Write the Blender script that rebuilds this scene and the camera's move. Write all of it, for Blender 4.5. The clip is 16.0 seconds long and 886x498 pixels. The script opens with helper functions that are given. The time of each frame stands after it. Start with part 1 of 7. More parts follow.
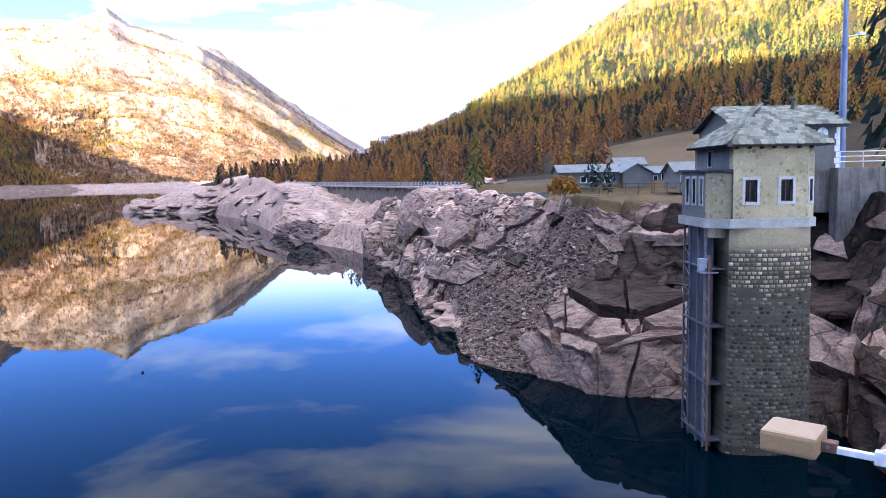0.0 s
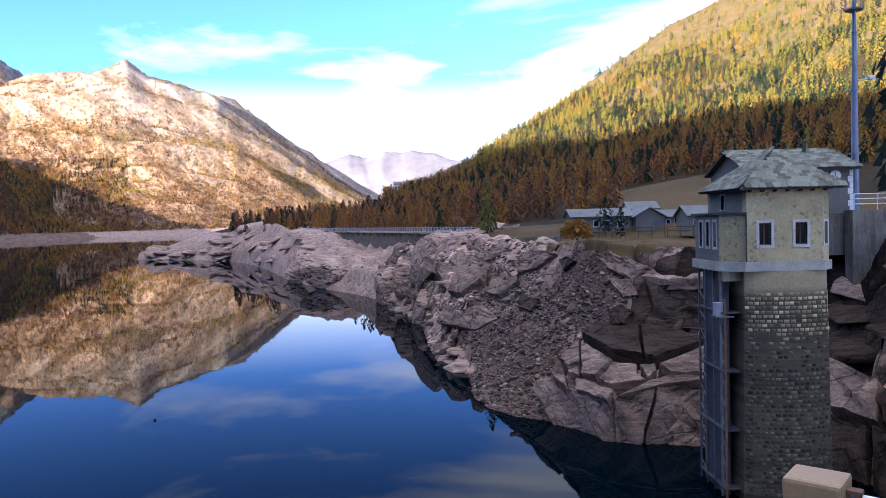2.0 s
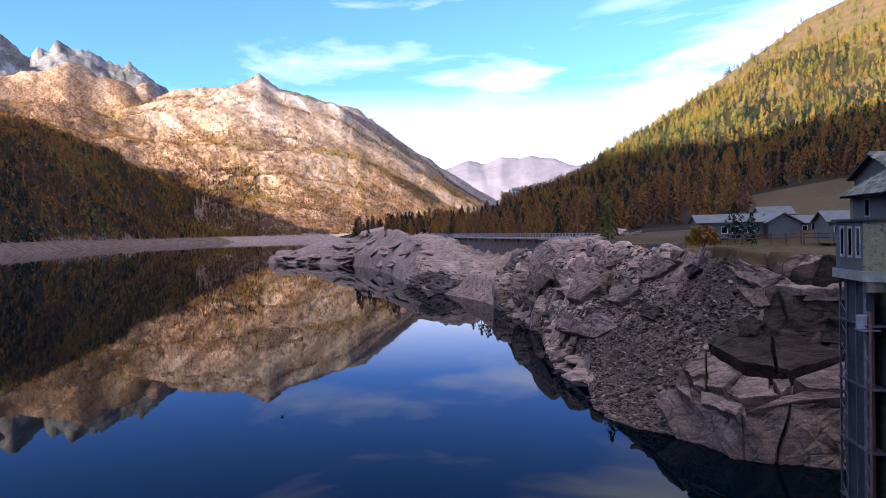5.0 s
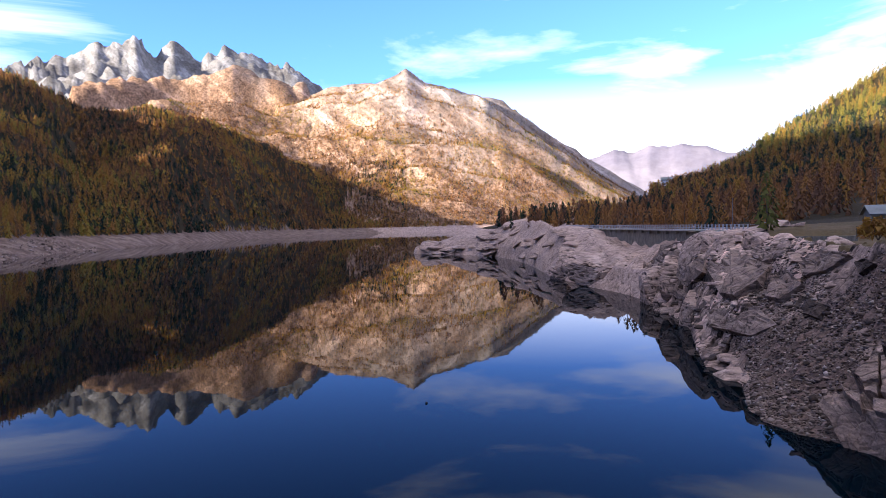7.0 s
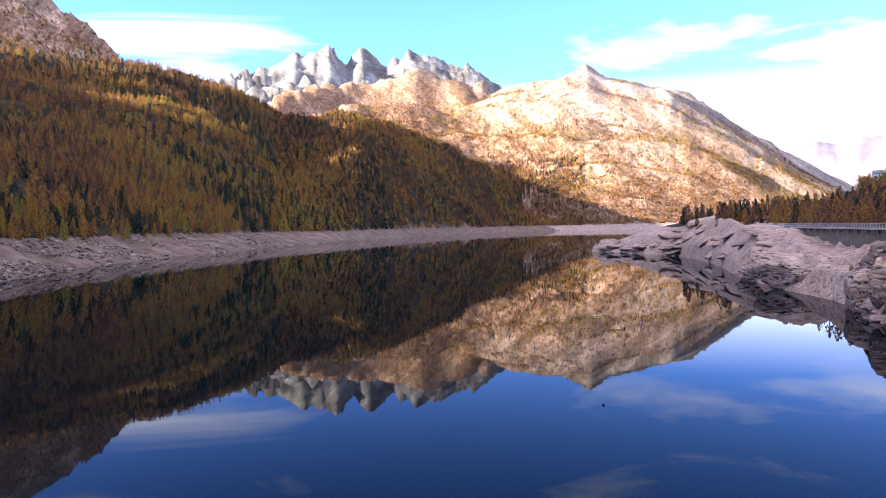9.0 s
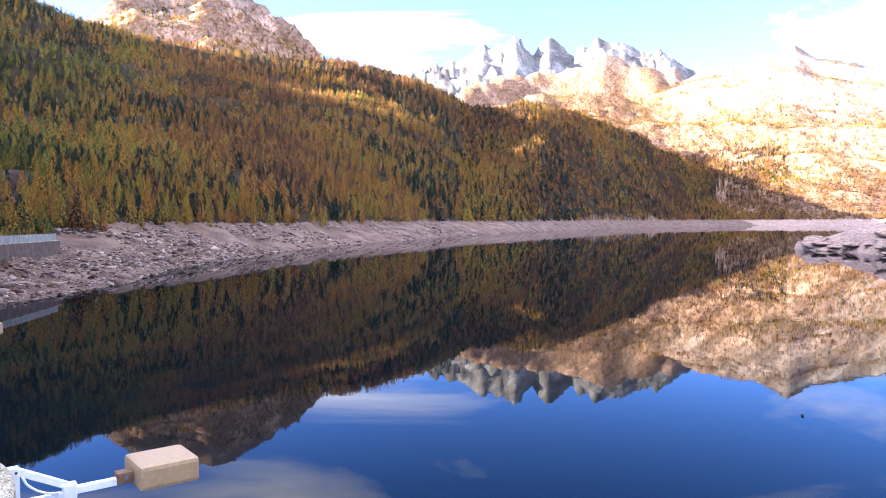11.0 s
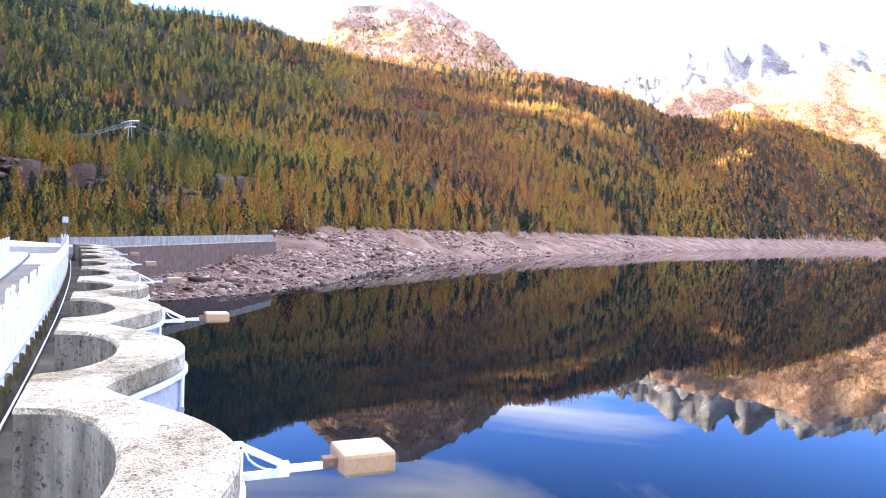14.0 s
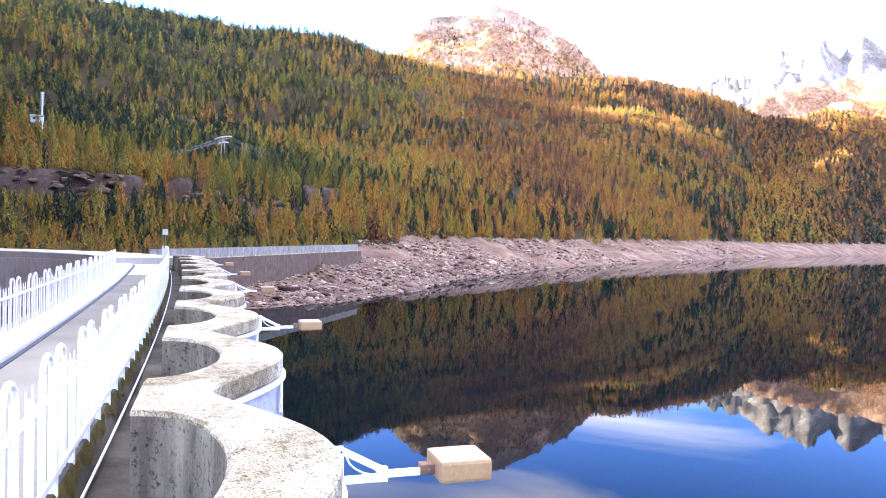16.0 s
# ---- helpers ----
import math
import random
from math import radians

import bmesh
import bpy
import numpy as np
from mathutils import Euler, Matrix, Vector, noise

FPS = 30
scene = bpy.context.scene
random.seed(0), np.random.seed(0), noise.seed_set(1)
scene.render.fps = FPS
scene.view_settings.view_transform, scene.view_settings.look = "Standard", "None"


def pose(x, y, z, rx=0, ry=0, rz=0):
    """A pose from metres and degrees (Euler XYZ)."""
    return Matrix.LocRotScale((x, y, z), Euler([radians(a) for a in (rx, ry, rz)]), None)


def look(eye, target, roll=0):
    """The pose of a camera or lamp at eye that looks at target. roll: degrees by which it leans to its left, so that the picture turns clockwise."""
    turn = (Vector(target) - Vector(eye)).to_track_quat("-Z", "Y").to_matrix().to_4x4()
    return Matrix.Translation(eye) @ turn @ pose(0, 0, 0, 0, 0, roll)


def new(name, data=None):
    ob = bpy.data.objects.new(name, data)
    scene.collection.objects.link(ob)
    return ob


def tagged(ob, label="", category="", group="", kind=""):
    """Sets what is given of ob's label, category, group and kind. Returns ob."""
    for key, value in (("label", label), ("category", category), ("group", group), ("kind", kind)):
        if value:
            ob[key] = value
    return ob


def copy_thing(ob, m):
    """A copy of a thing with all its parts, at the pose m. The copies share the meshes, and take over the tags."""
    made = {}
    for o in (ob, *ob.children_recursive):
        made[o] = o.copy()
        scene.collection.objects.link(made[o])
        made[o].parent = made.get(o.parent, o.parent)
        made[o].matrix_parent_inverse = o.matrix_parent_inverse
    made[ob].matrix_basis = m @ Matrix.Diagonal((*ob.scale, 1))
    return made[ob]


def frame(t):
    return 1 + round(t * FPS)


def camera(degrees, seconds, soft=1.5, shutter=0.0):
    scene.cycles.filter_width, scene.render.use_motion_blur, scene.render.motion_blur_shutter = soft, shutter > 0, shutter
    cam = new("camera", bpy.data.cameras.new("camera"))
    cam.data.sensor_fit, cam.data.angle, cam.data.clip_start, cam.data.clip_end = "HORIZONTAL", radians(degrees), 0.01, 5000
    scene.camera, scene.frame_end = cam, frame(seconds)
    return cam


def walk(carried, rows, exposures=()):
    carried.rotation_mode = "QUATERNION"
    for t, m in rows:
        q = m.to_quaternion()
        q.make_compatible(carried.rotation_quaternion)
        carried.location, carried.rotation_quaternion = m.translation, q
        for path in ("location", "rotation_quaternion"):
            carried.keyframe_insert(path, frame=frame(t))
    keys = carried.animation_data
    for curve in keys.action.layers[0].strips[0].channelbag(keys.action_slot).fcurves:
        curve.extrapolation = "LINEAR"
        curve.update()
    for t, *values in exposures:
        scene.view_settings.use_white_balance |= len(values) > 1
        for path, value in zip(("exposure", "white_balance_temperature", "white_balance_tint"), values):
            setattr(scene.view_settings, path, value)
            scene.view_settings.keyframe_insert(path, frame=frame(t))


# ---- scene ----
# ---------- camera and walk ----------
EYE = 14.0                      # the eye above the lake's surface
cam = camera(62.0, 16.0, soft=0.7)
WALK = [  # seconds, yaw, pitch, roll
    (0.0, -1.4, -5.6, -1.11), (0.5, -1.44, -4.57, -0.86), (1.0, -0.99, -3.49, -1.29), (1.5, -0.96, -2.74, -1.24),
    (2.0, -0.48, -2.08, -1.51), (2.5, -0.31, -1.69, -1.56), (3.0, 0.36, -1.06, -1.85), (5.5, 11.34, -1.46, -1.26),
    (6.0, 13.96, -1.34, -1.27), (6.5, 16.56, -1.65, -1.29), (7.0, 19.76, -1.81, -1.33), (7.5, 23.34, -1.79, -1.38),
    (8.0, 26.69, -1.61, -1.19), (8.5, 29.82, -1.93, -1.07), (9.0, 33.46, -1.7, -1.13), (9.5, 37.54, -1.85, -1.32),
    (10.0, 40.98, -2.13, -1.01), (12.5, 55.85, -1.47, 0.45), (13.0, 57.85, -1.21, 0.34), (13.5, 59.93, -1.7, 0.82),
    (14.0, 62.16, -1.62, 1.74), (14.5, 63.67, -0.84, 0.98), (15.0, 64.99, -0.46, 0.77), (15.5, 66.79, -0.88, 0.81),
    (16.0, 68.58, -1.12, 1.1)]
EXPOSURES = [  # seconds, stops, kelvin, tint
    (0.0, 3.5, 5950, 8), (1.0, 3.05, 5950, 8), (2.0, 2.55, 6000, 9), (3.0, 2.3, 6000, 11), (5.5, 2.15, 6050, 14), (7.0, 2.25, 6100, 14), (8.0, 2.4, 6200, 14),
    (9.0, 2.85, 6250, 15), (10.0, 3.32, 6200, 14), (12.5, 4.1, 6300, 12), (16.0, 4.42, 6550, 13)]
walk(cam, [(t, pose(0, float(np.interp(t, (12.5, 16.0), (0.09, -0.07))), EYE, 90 + p, 0, y) @ pose(0, 0, 0, 0, 0, r)) for t, y, p, r in WALK], EXPOSURES)

# ---------- world and sun ----------
SUN_AZ, SUN_EL = 136.0, 20.0     # degrees, anticlockwise from the y axis, and above the horizon
world = bpy.data.worlds.new("autumn_sky")
scene.world = world
world.use_nodes = True
wn, wl = world.node_tree.nodes, world.node_tree.links
wn.clear()
w_out, w_bg = wn.new("ShaderNodeOutputWorld"), wn.new("ShaderNodeBackground")
w_sky = wn.new("ShaderNodeTexSky")
w_sky.sky_type, w_sky.sun_disc = "NISHITA", False
w_sky.sun_elevation, w_sky.sun_rotation = radians(SUN_EL), radians(-SUN_AZ)
w_sky.altitude, w_sky.air_density, w_sky.dust_density, w_sky.ozone_density = 1800, 1.0, 0.3, 3.0
w_co = wn.new("ShaderNodeTexCoord")
w_map = wn.new("ShaderNodeMapping")
w_map.inputs["Scale"].default_value = (1.6, 1.6, 7.0)
w_map.inputs["Rotation"].default_value = (0.18, 0.1, 0.5)
w_noise = wn.new("ShaderNodeTexNoise")
w_noise.inputs["Scale"].default_value, w_noise.inputs["Detail"].default_value = 1.1, 7
w_noise.inputs["Roughness"].default_value, w_noise.inputs["Distortion"].default_value = 0.55, 0.6
w_ramp = wn.new("ShaderNodeValToRGB")
w_ramp.color_ramp.elements[0].position, w_ramp.color_ramp.elements[1].position = 0.54, 0.8
w_mix = wn.new("ShaderNodeMix")
w_mix.data_type = "RGBA"
w_mix.inputs["B"].default_value = (7.6, 7.5, 7.4, 1)
wl.new(w_co.outputs["Generated"], w_map.inputs["Vector"])
wl.new(w_map.outputs["Vector"], w_noise.inputs["Vector"])
# a bank of white cloud low over the valley, thinning upwards
w_sep = wn.new("ShaderNodeSeparateXYZ")
w_low = wn.new("ShaderNodeMapRange")
w_low.inputs["From Min"].default_value, w_low.inputs["From Max"].default_value = 0.06, 0.19
w_low.inputs["To Min"].default_value, w_low.inputs["To Max"].default_value = 0.95, 0.0
w_sum = wn.new("ShaderNodeMath")
w_sum.operation, w_sum.use_clamp = "ADD", True
wl.new(w_co.outputs["Generated"], w_sep.inputs[0])
wl.new(w_sep.outputs["Z"], w_low.inputs["Value"])
wl.new(w_low.outputs["Result"], w_sum.inputs[0])
wl.new(w_ramp.outputs["Color"], w_sum.inputs[1])
# high veil cloud out of view, added to whiten the skylight; closes towards the zenith
w_veil_fill = wn.new("ShaderNodeMapRange")
w_veil_fill.interpolation_type = "SMOOTHSTEP"
w_veil_fill.inputs["From Min"].default_value, w_veil_fill.inputs["From Max"].default_value = 0.42, 0.75
w_veil_fill.inputs["To Max"].default_value = 0.16
w_add = wn.new("ShaderNodeMath")
w_add.operation = "ADD"
wl.new(w_sep.outputs["Z"], w_veil_fill.inputs["Value"])
# two banks of fair-weather cloud, over the shaded summit and over the sunlit hill
w_last = w_noise.outputs["Fac"]
for az, el, wide, much in ((54, 20, 0.962, 0.085), (-14, 19, 0.965, 0.14), (20, 33, 0.95, 0.06)):
    w_dot, w_near, w_more = wn.new("ShaderNodeVectorMath"), wn.new("ShaderNodeMapRange"), wn.new("ShaderNodeMath")
    w_dot.operation = "DOT_PRODUCT"
    w_dot.inputs[1].default_value = (-math.sin(radians(az)) * math.cos(radians(el)), math.cos(radians(az)) * math.cos(radians(el)), math.sin(radians(el)))
    w_near.interpolation_type = "SMOOTHSTEP"
    w_near.inputs["From Min"].default_value, w_near.inputs["From Max"].default_value = wide, 0.999
    w_near.inputs["To Max"].default_value = much
    wl.new(w_co.outputs["Generated"], w_dot.inputs[0])
    wl.new(w_dot.outputs["Value"], w_near.inputs["Value"])
    wl.new(w_last, w_more.inputs[0])
    wl.new(w_near.outputs["Result"], w_more.inputs[1])
    w_last = w_more.outputs[0]
wl.new(w_last, w_add.inputs[0])
wl.new(w_veil_fill.outputs["Result"], w_add.inputs[1])
wl.new(w_add.outputs["Value"], w_ramp.inputs["Fac"])
wl.new(w_sum.outputs["Value"], w_mix.inputs["Factor"])
w_hue = wn.new("ShaderNodeMix")
w_hue.data_type, w_hue.blend_type = "RGBA", "MULTIPLY"
w_hue.inputs["Factor"].default_value, w_hue.inputs["B"].default_value = 1.0, (0.6, 0.8, 1.35, 1)
wl.new(w_sky.outputs["Color"], w_hue.inputs["A"])
wl.new(w_hue.outputs["Result"], w_mix.inputs["A"])
wl.new(w_mix.outputs["Result"], w_bg.inputs["Color"])
w_bg.inputs["Strength"].default_value = 0.083
wl.new(w_bg.outputs["Background"], w_out.inputs["Surface"])

sun = new("sun", bpy.data.lights.new("sun", "SUN"))
sun.data.energy, sun.data.angle, sun.data.color = 5.0, radians(0.53), (1.0, 0.91, 0.76)
_a, _e = radians(SUN_AZ), radians(SUN_EL)
SUN_DIR = Vector((-math.sin(_a) * math.cos(_e), math.cos(_a) * math.cos(_e), math.sin(_e)))
sun.matrix_world = look(SUN_DIR * 900, (0, 0, 0))


# ---------- materials ----------
def material(name, rough=0.8, metal=0.0):
    m = bpy.data.materials.new(name)
    m.use_nodes = True
    b = m.node_tree.nodes["Principled BSDF"]
    b.inputs["Roughness"].default_value, b.inputs["Metallic"].default_value = rough, metal
    if rough >= 0.8:
        b.inputs["Specular IOR Level"].default_value = 0.06     # dull, porous surfaces
    return m, m.node_tree.nodes, m.node_tree.links, b


def tex(nodes, links, scale, detail=5, rough=0.6, space="Position", stretch=(1, 1, 1), distort=0.0):
    """Noise over the world's or the object's space."""
    if space == "Position":
        src = nodes.new("ShaderNodeNewGeometry").outputs["Position"]
    else:
        src = nodes.new("ShaderNodeTexCoord").outputs[space]
    mp = nodes.new("ShaderNodeMapping")
    mp.inputs["Scale"].default_value = stretch
    n = nodes.new("ShaderNodeTexNoise")
    n.inputs["Scale"].default_value, n.inputs["Detail"].default_value = scale, detail
    n.inputs["Roughness"].default_value, n.inputs["Distortion"].default_value = rough, distort
    links.new(src, mp.inputs["Vector"])
    links.new(mp.outputs["Vector"], n.inputs["Vector"])
    return n.outputs["Fac"]


def ramp(nodes, links, fac, stops):
    r = nodes.new("ShaderNodeValToRGB")
    el = r.color_ramp.elements
    while len(el) < len(stops):
        el.new(0.5)
    for e, (p, c) in zip(el, stops):
        e.position, e.color = p, (*c, 1)
    links.new(fac, r.inputs["Fac"])
    return r.outputs["Color"]


def mix(nodes, links, fac, a, b, mode="MIX"):
    m = nodes.new("ShaderNodeMix")
    m.data_type, m.blend_type = "RGBA", mode
    for sock, v in (("Factor", fac), ("A", a), ("B", b)):
        if isinstance(v, (int, float)):
            m.inputs[sock].default_value = v
        elif isinstance(v, tuple):
            m.inputs[sock].default_value = (*v, 1)
        else:
            links.new(v, m.inputs[sock])
    return m.outputs["Result"]


def bump(nodes, links, bsdf, height, strength=0.4, distance=0.1):
    b = nodes.new("ShaderNodeBump")
    b.inputs["Strength"].default_value, b.inputs["Distance"].default_value = strength, distance
    links.new(height, b.inputs["Height"])
    links.new(b.outputs["Normal"], bsdf.inputs["Normal"])


def surface(name, c0, c1, grain, patch, rough=0.8, metal=0.0, bumpy=0.3, depth=0.02, space="Position", c2=None):
    """A two-scale surface: patches between c0 and c1, fine grain, and a fine relief."""
    m, n, l, b = material(name, rough, metal)
    big, fine = tex(n, l, patch, 4, 0.6, space), tex(n, l, grain, 6, 0.7, space)
    col = ramp(n, l, big, [(0.3, c0), (0.7, c1)] if c2 is None else [(0.25, c0), (0.5, c1), (0.75, c2)])
    col = mix(n, l, 0.55, col, ramp(n, l, fine, [(0.3, (0.45, 0.45, 0.45)), (0.7, (1, 1, 1))]), "MULTIPLY")
    l.new(col, b.inputs["Base Color"])
    if bumpy:
        bump(n, l, b, fine, bumpy, depth)
    return m


def make_water():
    m, n, l, b = material("lake_water", 0.015)
    b.inputs["Base Color"].default_value = (0.0, 0.0034, 0.006, 1)
    b.inputs["IOR"].default_value = 1.09
    w1, w2 = tex(n, l, 0.35, 3, 0.5, stretch=(1, 1, 1)), tex(n, l, 0.05, 2, 0.5)
    bump(n, l, b, mix(n, l, 0.5, w1, w2), 0.02, 0.25)
    return m


def make_shore_rock(name="shore_rock", shade=1.0):
    """Grey-brown gneiss: dark and pale beds, stains, gritty grain; each bed a shade of its own."""
    m, n, l, b = material(name, 0.9)
    big = tex(n, l, 0.06, 6, 0.65, distort=0.5)
    bed = tex(n, l, 0.45, 7, 0.62, stretch=(0.4, 1.6, 4.5), distort=0.5)
    blot, fine = tex(n, l, 1.3, 7, 0.66, stretch=(0.5, 1.6, 3.4), distort=0.3), tex(n, l, 7.0, 8, 0.72)
    col = ramp(n, l, big, [(p, tuple(v * shade for v in c)) for p, c in ((0.3, (0.26, 0.172, 0.128)), (0.46, (0.4, 0.28, 0.215)), (0.58, (0.29, 0.198, 0.15)), (0.72, (0.48, 0.355, 0.28)))])
    col = mix(n, l, 0.75, col, ramp(n, l, bed, [(0.33, (0.42, 0.4, 0.4)), (0.5, (0.92, 0.9, 0.88)), (0.68, (1.3, 1.25, 1.2))]), "MULTIPLY")
    col = mix(n, l, 0.6, col, ramp(n, l, blot, [(0.36, (0.34, 0.33, 0.33)), (0.5, (0.95, 0.93, 0.92)), (0.66, (1.35, 1.32, 1.3))]), "MULTIPLY")
    col = mix(n, l, 0.6, col, ramp(n, l, fine, [(0.36, (0.4, 0.4, 0.41)), (0.52, (1.0, 0.98, 0.97)), (0.66, (1.3, 1.28, 1.27))]), "MULTIPLY")
    # open joints, drawn as dark lines in the colour
    geo = n.new("ShaderNodeNewGeometry")
    off = n.new("ShaderNodeVectorMath")
    off.operation, off.inputs["Scale"].default_value = "SCALE", 2.2
    warp = n.new("ShaderNodeTexNoise")
    warp.inputs["Scale"].default_value = 0.35
    l.new(geo.outputs["Position"], warp.inputs["Vector"])
    l.new(warp.outputs["Color"], off.inputs[0])
    add = n.new("ShaderNodeVectorMath")
    l.new(geo.outputs["Position"], add.inputs[0])
    l.new(off.outputs[0], add.inputs[1])
    st = n.new("ShaderNodeMapping")
    st.inputs["Scale"].default_value, st.inputs["Rotation"].default_value = (0.55, 1.5, 1.3), (0.3, 0.2, 0.7)
    l.new(add.outputs[0], st.inputs["Vector"])
    v = n.new("ShaderNodeTexVoronoi")
    v.feature = "DISTANCE_TO_EDGE"
    v.inputs["Scale"].default_value = 0.34
    l.new(st.outputs[0], v.inputs["Vector"])
    joints = ramp(n, l, v.outputs["Distance"], [(0.0, (0.1, 0.1, 0.1)), (0.02, (0.5, 0.5, 0.5)), (0.05, (1, 1, 1))])
    patchy = ramp(n, l, tex(n, l, 0.16, 3, 0.5), [(0.44, (0, 0, 0)), (0.58, (0.85, 0.85, 0.85))])
    col = mix(n, l, patchy, col, mix(n, l, 1.0, col, joints, "MULTIPLY"))
    joint_dark = n.new("ShaderNodeAttribute")
    joint_dark.attribute_name = "joint"
    bed_tone, lift = n.new("ShaderNodeAttribute"), n.new("ShaderNodeMath")
    bed_tone.attribute_name = "tone"
    lift.inputs[1].default_value = 0.5
    l.new(bed_tone.outputs["Fac"], lift.inputs[0])
    col = mix(n, l, 1.0, col, ramp(n, l, lift.outputs[0], [(0.15, (0.4, 0.38, 0.38)), (0.5, (1, 1, 1)), (0.85, (1.75, 1.7, 1.65))]), "MULTIPLY")
    col = mix(n, l, joint_dark.outputs["Fac"], col, (0.006, 0.005, 0.005))
    l.new(col, b.inputs["Base Color"])
    bump(n, l, b, mix(n, l, 0.4, mix(n, l, 0.35, blot, fine), joints), 0.7, 0.22)
    return m


def make_alp(name="alpine_slope", lo=440, hi=720, grey=0.0, side=0.0):
    """High slopes: rust turf and dwarf scrub below, bare grey rock and pale gullies above."""
    m, n, l, b = material(name, 0.95)
    big, mid, fine = tex(n, l, 0.0045, 6, 0.65, distort=0.5), tex(n, l, 0.02, 8, 0.78, stretch=(1.5, 0.35, 0.6), distort=0.7), tex(n, l, 0.09, 7, 0.8)
    col = ramp(n, l, big, [(0.3, (0.2, 0.152, 0.122)), (0.48, (0.245, 0.194, 0.16)), (0.6, (0.285, 0.236, 0.2)), (0.75, (0.34, 0.295, 0.26))])
    sep = n.new("ShaderNodeSeparateXYZ")
    l.new(n.new("ShaderNodeNewGeometry").outputs["Position"], sep.inputs[0])
    hgt, wav, bare = n.new("ShaderNodeMath"), n.new("ShaderNodeMath"), n.new("ShaderNodeMapRange")
    wav.operation, wav.inputs[1].default_value = "MULTIPLY", 420.0
    l.new(big, wav.inputs[0])
    l.new(sep.outputs["Z"], hgt.inputs[0])
    l.new(wav.outputs[0], hgt.inputs[1])
    turn, over = n.new("ShaderNodeMath"), n.new("ShaderNodeMath")         # barer towards one side
    turn.operation, turn.inputs[1].default_value, turn.inputs[2].default_value = "MULTIPLY_ADD", side, 900 * side
    l.new(sep.outputs["X"], turn.inputs[0])
    l.new(hgt.outputs[0], over.inputs[0])
    l.new(turn.outputs[0], over.inputs[1])
    bare.inputs["From Min"].default_value, bare.inputs["From Max"].default_value = lo, hi
    l.new(over.outputs[0], bare.inputs["Value"])
    turf = ramp(n, l, mid, [(0.35, (0.23, 0.137, 0.082)), (0.5, (0.3, 0.183, 0.115)), (0.68, (0.35, 0.225, 0.15))])
    geo, run = n.new("ShaderNodeNewGeometry"), n.new("ShaderNodeMapping")      # gullies that fall to one side
    run.vector_type = "TEXTURE"
    run.inputs["Rotation"].default_value, run.inputs["Scale"].default_value = (0, radians(40), 0), (7, 2.5, 1)
    l.new(geo.outputs["Position"], run.inputs["Vector"])
    chute = n.new("ShaderNodeTexNoise")
    chute.inputs["Scale"].default_value, chute.inputs["Detail"].default_value, chute.inputs["Roughness"].default_value = 0.022, 6, 0.7
    l.new(run.outputs[0], chute.inputs["Vector"])
    speck = tex(n, l, 0.16, 4, 0.7)
    turf = mix(n, l, 0.8, turf, ramp(n, l, speck, [(0.42, (0.45, 0.44, 0.42)), (0.5, (0.95, 0.93, 0.9)), (0.62, (1.2, 1.15, 1.1))]), "MULTIPLY")
    if grey:
        col = mix(n, l, grey, col, ramp(n, l, big, [(0.3, (0.1, 0.098, 0.1)), (0.5, (0.175, 0.168, 0.16)), (0.7, (0.28, 0.265, 0.245))]))
    col = mix(n, l, bare.outputs["Result"], turf, col)
    col = mix(n, l, 0.75, col, ramp(n, l, chute.outputs["Fac"], [(0.38, (0.45, 0.41, 0.37)), (0.48, (0.85, 0.82, 0.78)), (0.56, (1.05, 1.04, 1.03)), (0.62, (1.75, 1.75, 1.75))]), "MULTIPLY")
    col = mix(n, l, 0.6, col, ramp(n, l, mid, [(0.38, (0.62, 0.6, 0.58)), (0.5, (0.94, 0.94, 0.94)), (0.64, (1.15, 1.14, 1.13))]), "MULTIPLY")
    col = mix(n, l, 0.65, col, ramp(n, l, fine, [(0.38, (0.42, 0.42, 0.4)), (0.55, (1.1, 1.1, 1.1))]), "MULTIPLY")
    l.new(col, b.inputs["Base Color"])
    bump(n, l, b, mix(n, l, 0.5, mid, fine), 0.7, 3.5)
    return m


MAT = {
    "water": make_water(),
    "shore_rock": make_shore_rock(shade=1.12),
    "dark_rock": make_shore_rock("dark_and_shaded_rock", 0.2),
    "pale_rock": make_shore_rock("pale_washed_rock", 1.25),
    "slab_rock": make_shore_rock("slab_rock", 0.68),
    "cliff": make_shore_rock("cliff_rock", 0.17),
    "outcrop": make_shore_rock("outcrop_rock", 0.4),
    "beach": surface("drained_shore", (0.075, 0.044, 0.031), (0.17, 0.108, 0.077), 0.9, 0.09, 0.95, bumpy=1.0, depth=0.6, c2=(0.28, 0.195, 0.14)),
    "forest_floor": surface("forest_floor", (0.018, 0.015, 0.008), (0.055, 0.037, 0.016), 0.4, 0.02, 0.95, bumpy=0.6, depth=0.5),
    "grass": surface("dry_grass", (0.14, 0.088, 0.042), (0.085, 0.062, 0.028), 1.2, 0.06, 0.95, bumpy=0.5, depth=0.2),
    "alp": make_alp(side=0.4),
    "brown_alp": make_alp("brown_alpine_slope", 700, 980),
    "crag": make_alp("crag_rock", -900, -800, 0.9),
    "far": surface("far_rock", (0.13, 0.115, 0.14), (0.2, 0.175, 0.19), 0.01, 0.003, 0.95, bumpy=0.5, depth=8.0),
}


# ---------- noise ----------
def _hash(i, j, k):
    h = (i * 374761393 + j * 668265263 + k * 974634777) & 0x7FFFFFFF
    h = ((h ^ (h >> 13)) * 1274126177) & 0x7FFFFFFF
    return ((h ^ (h >> 16)) & 0xFFFFFF) / 16777215.0


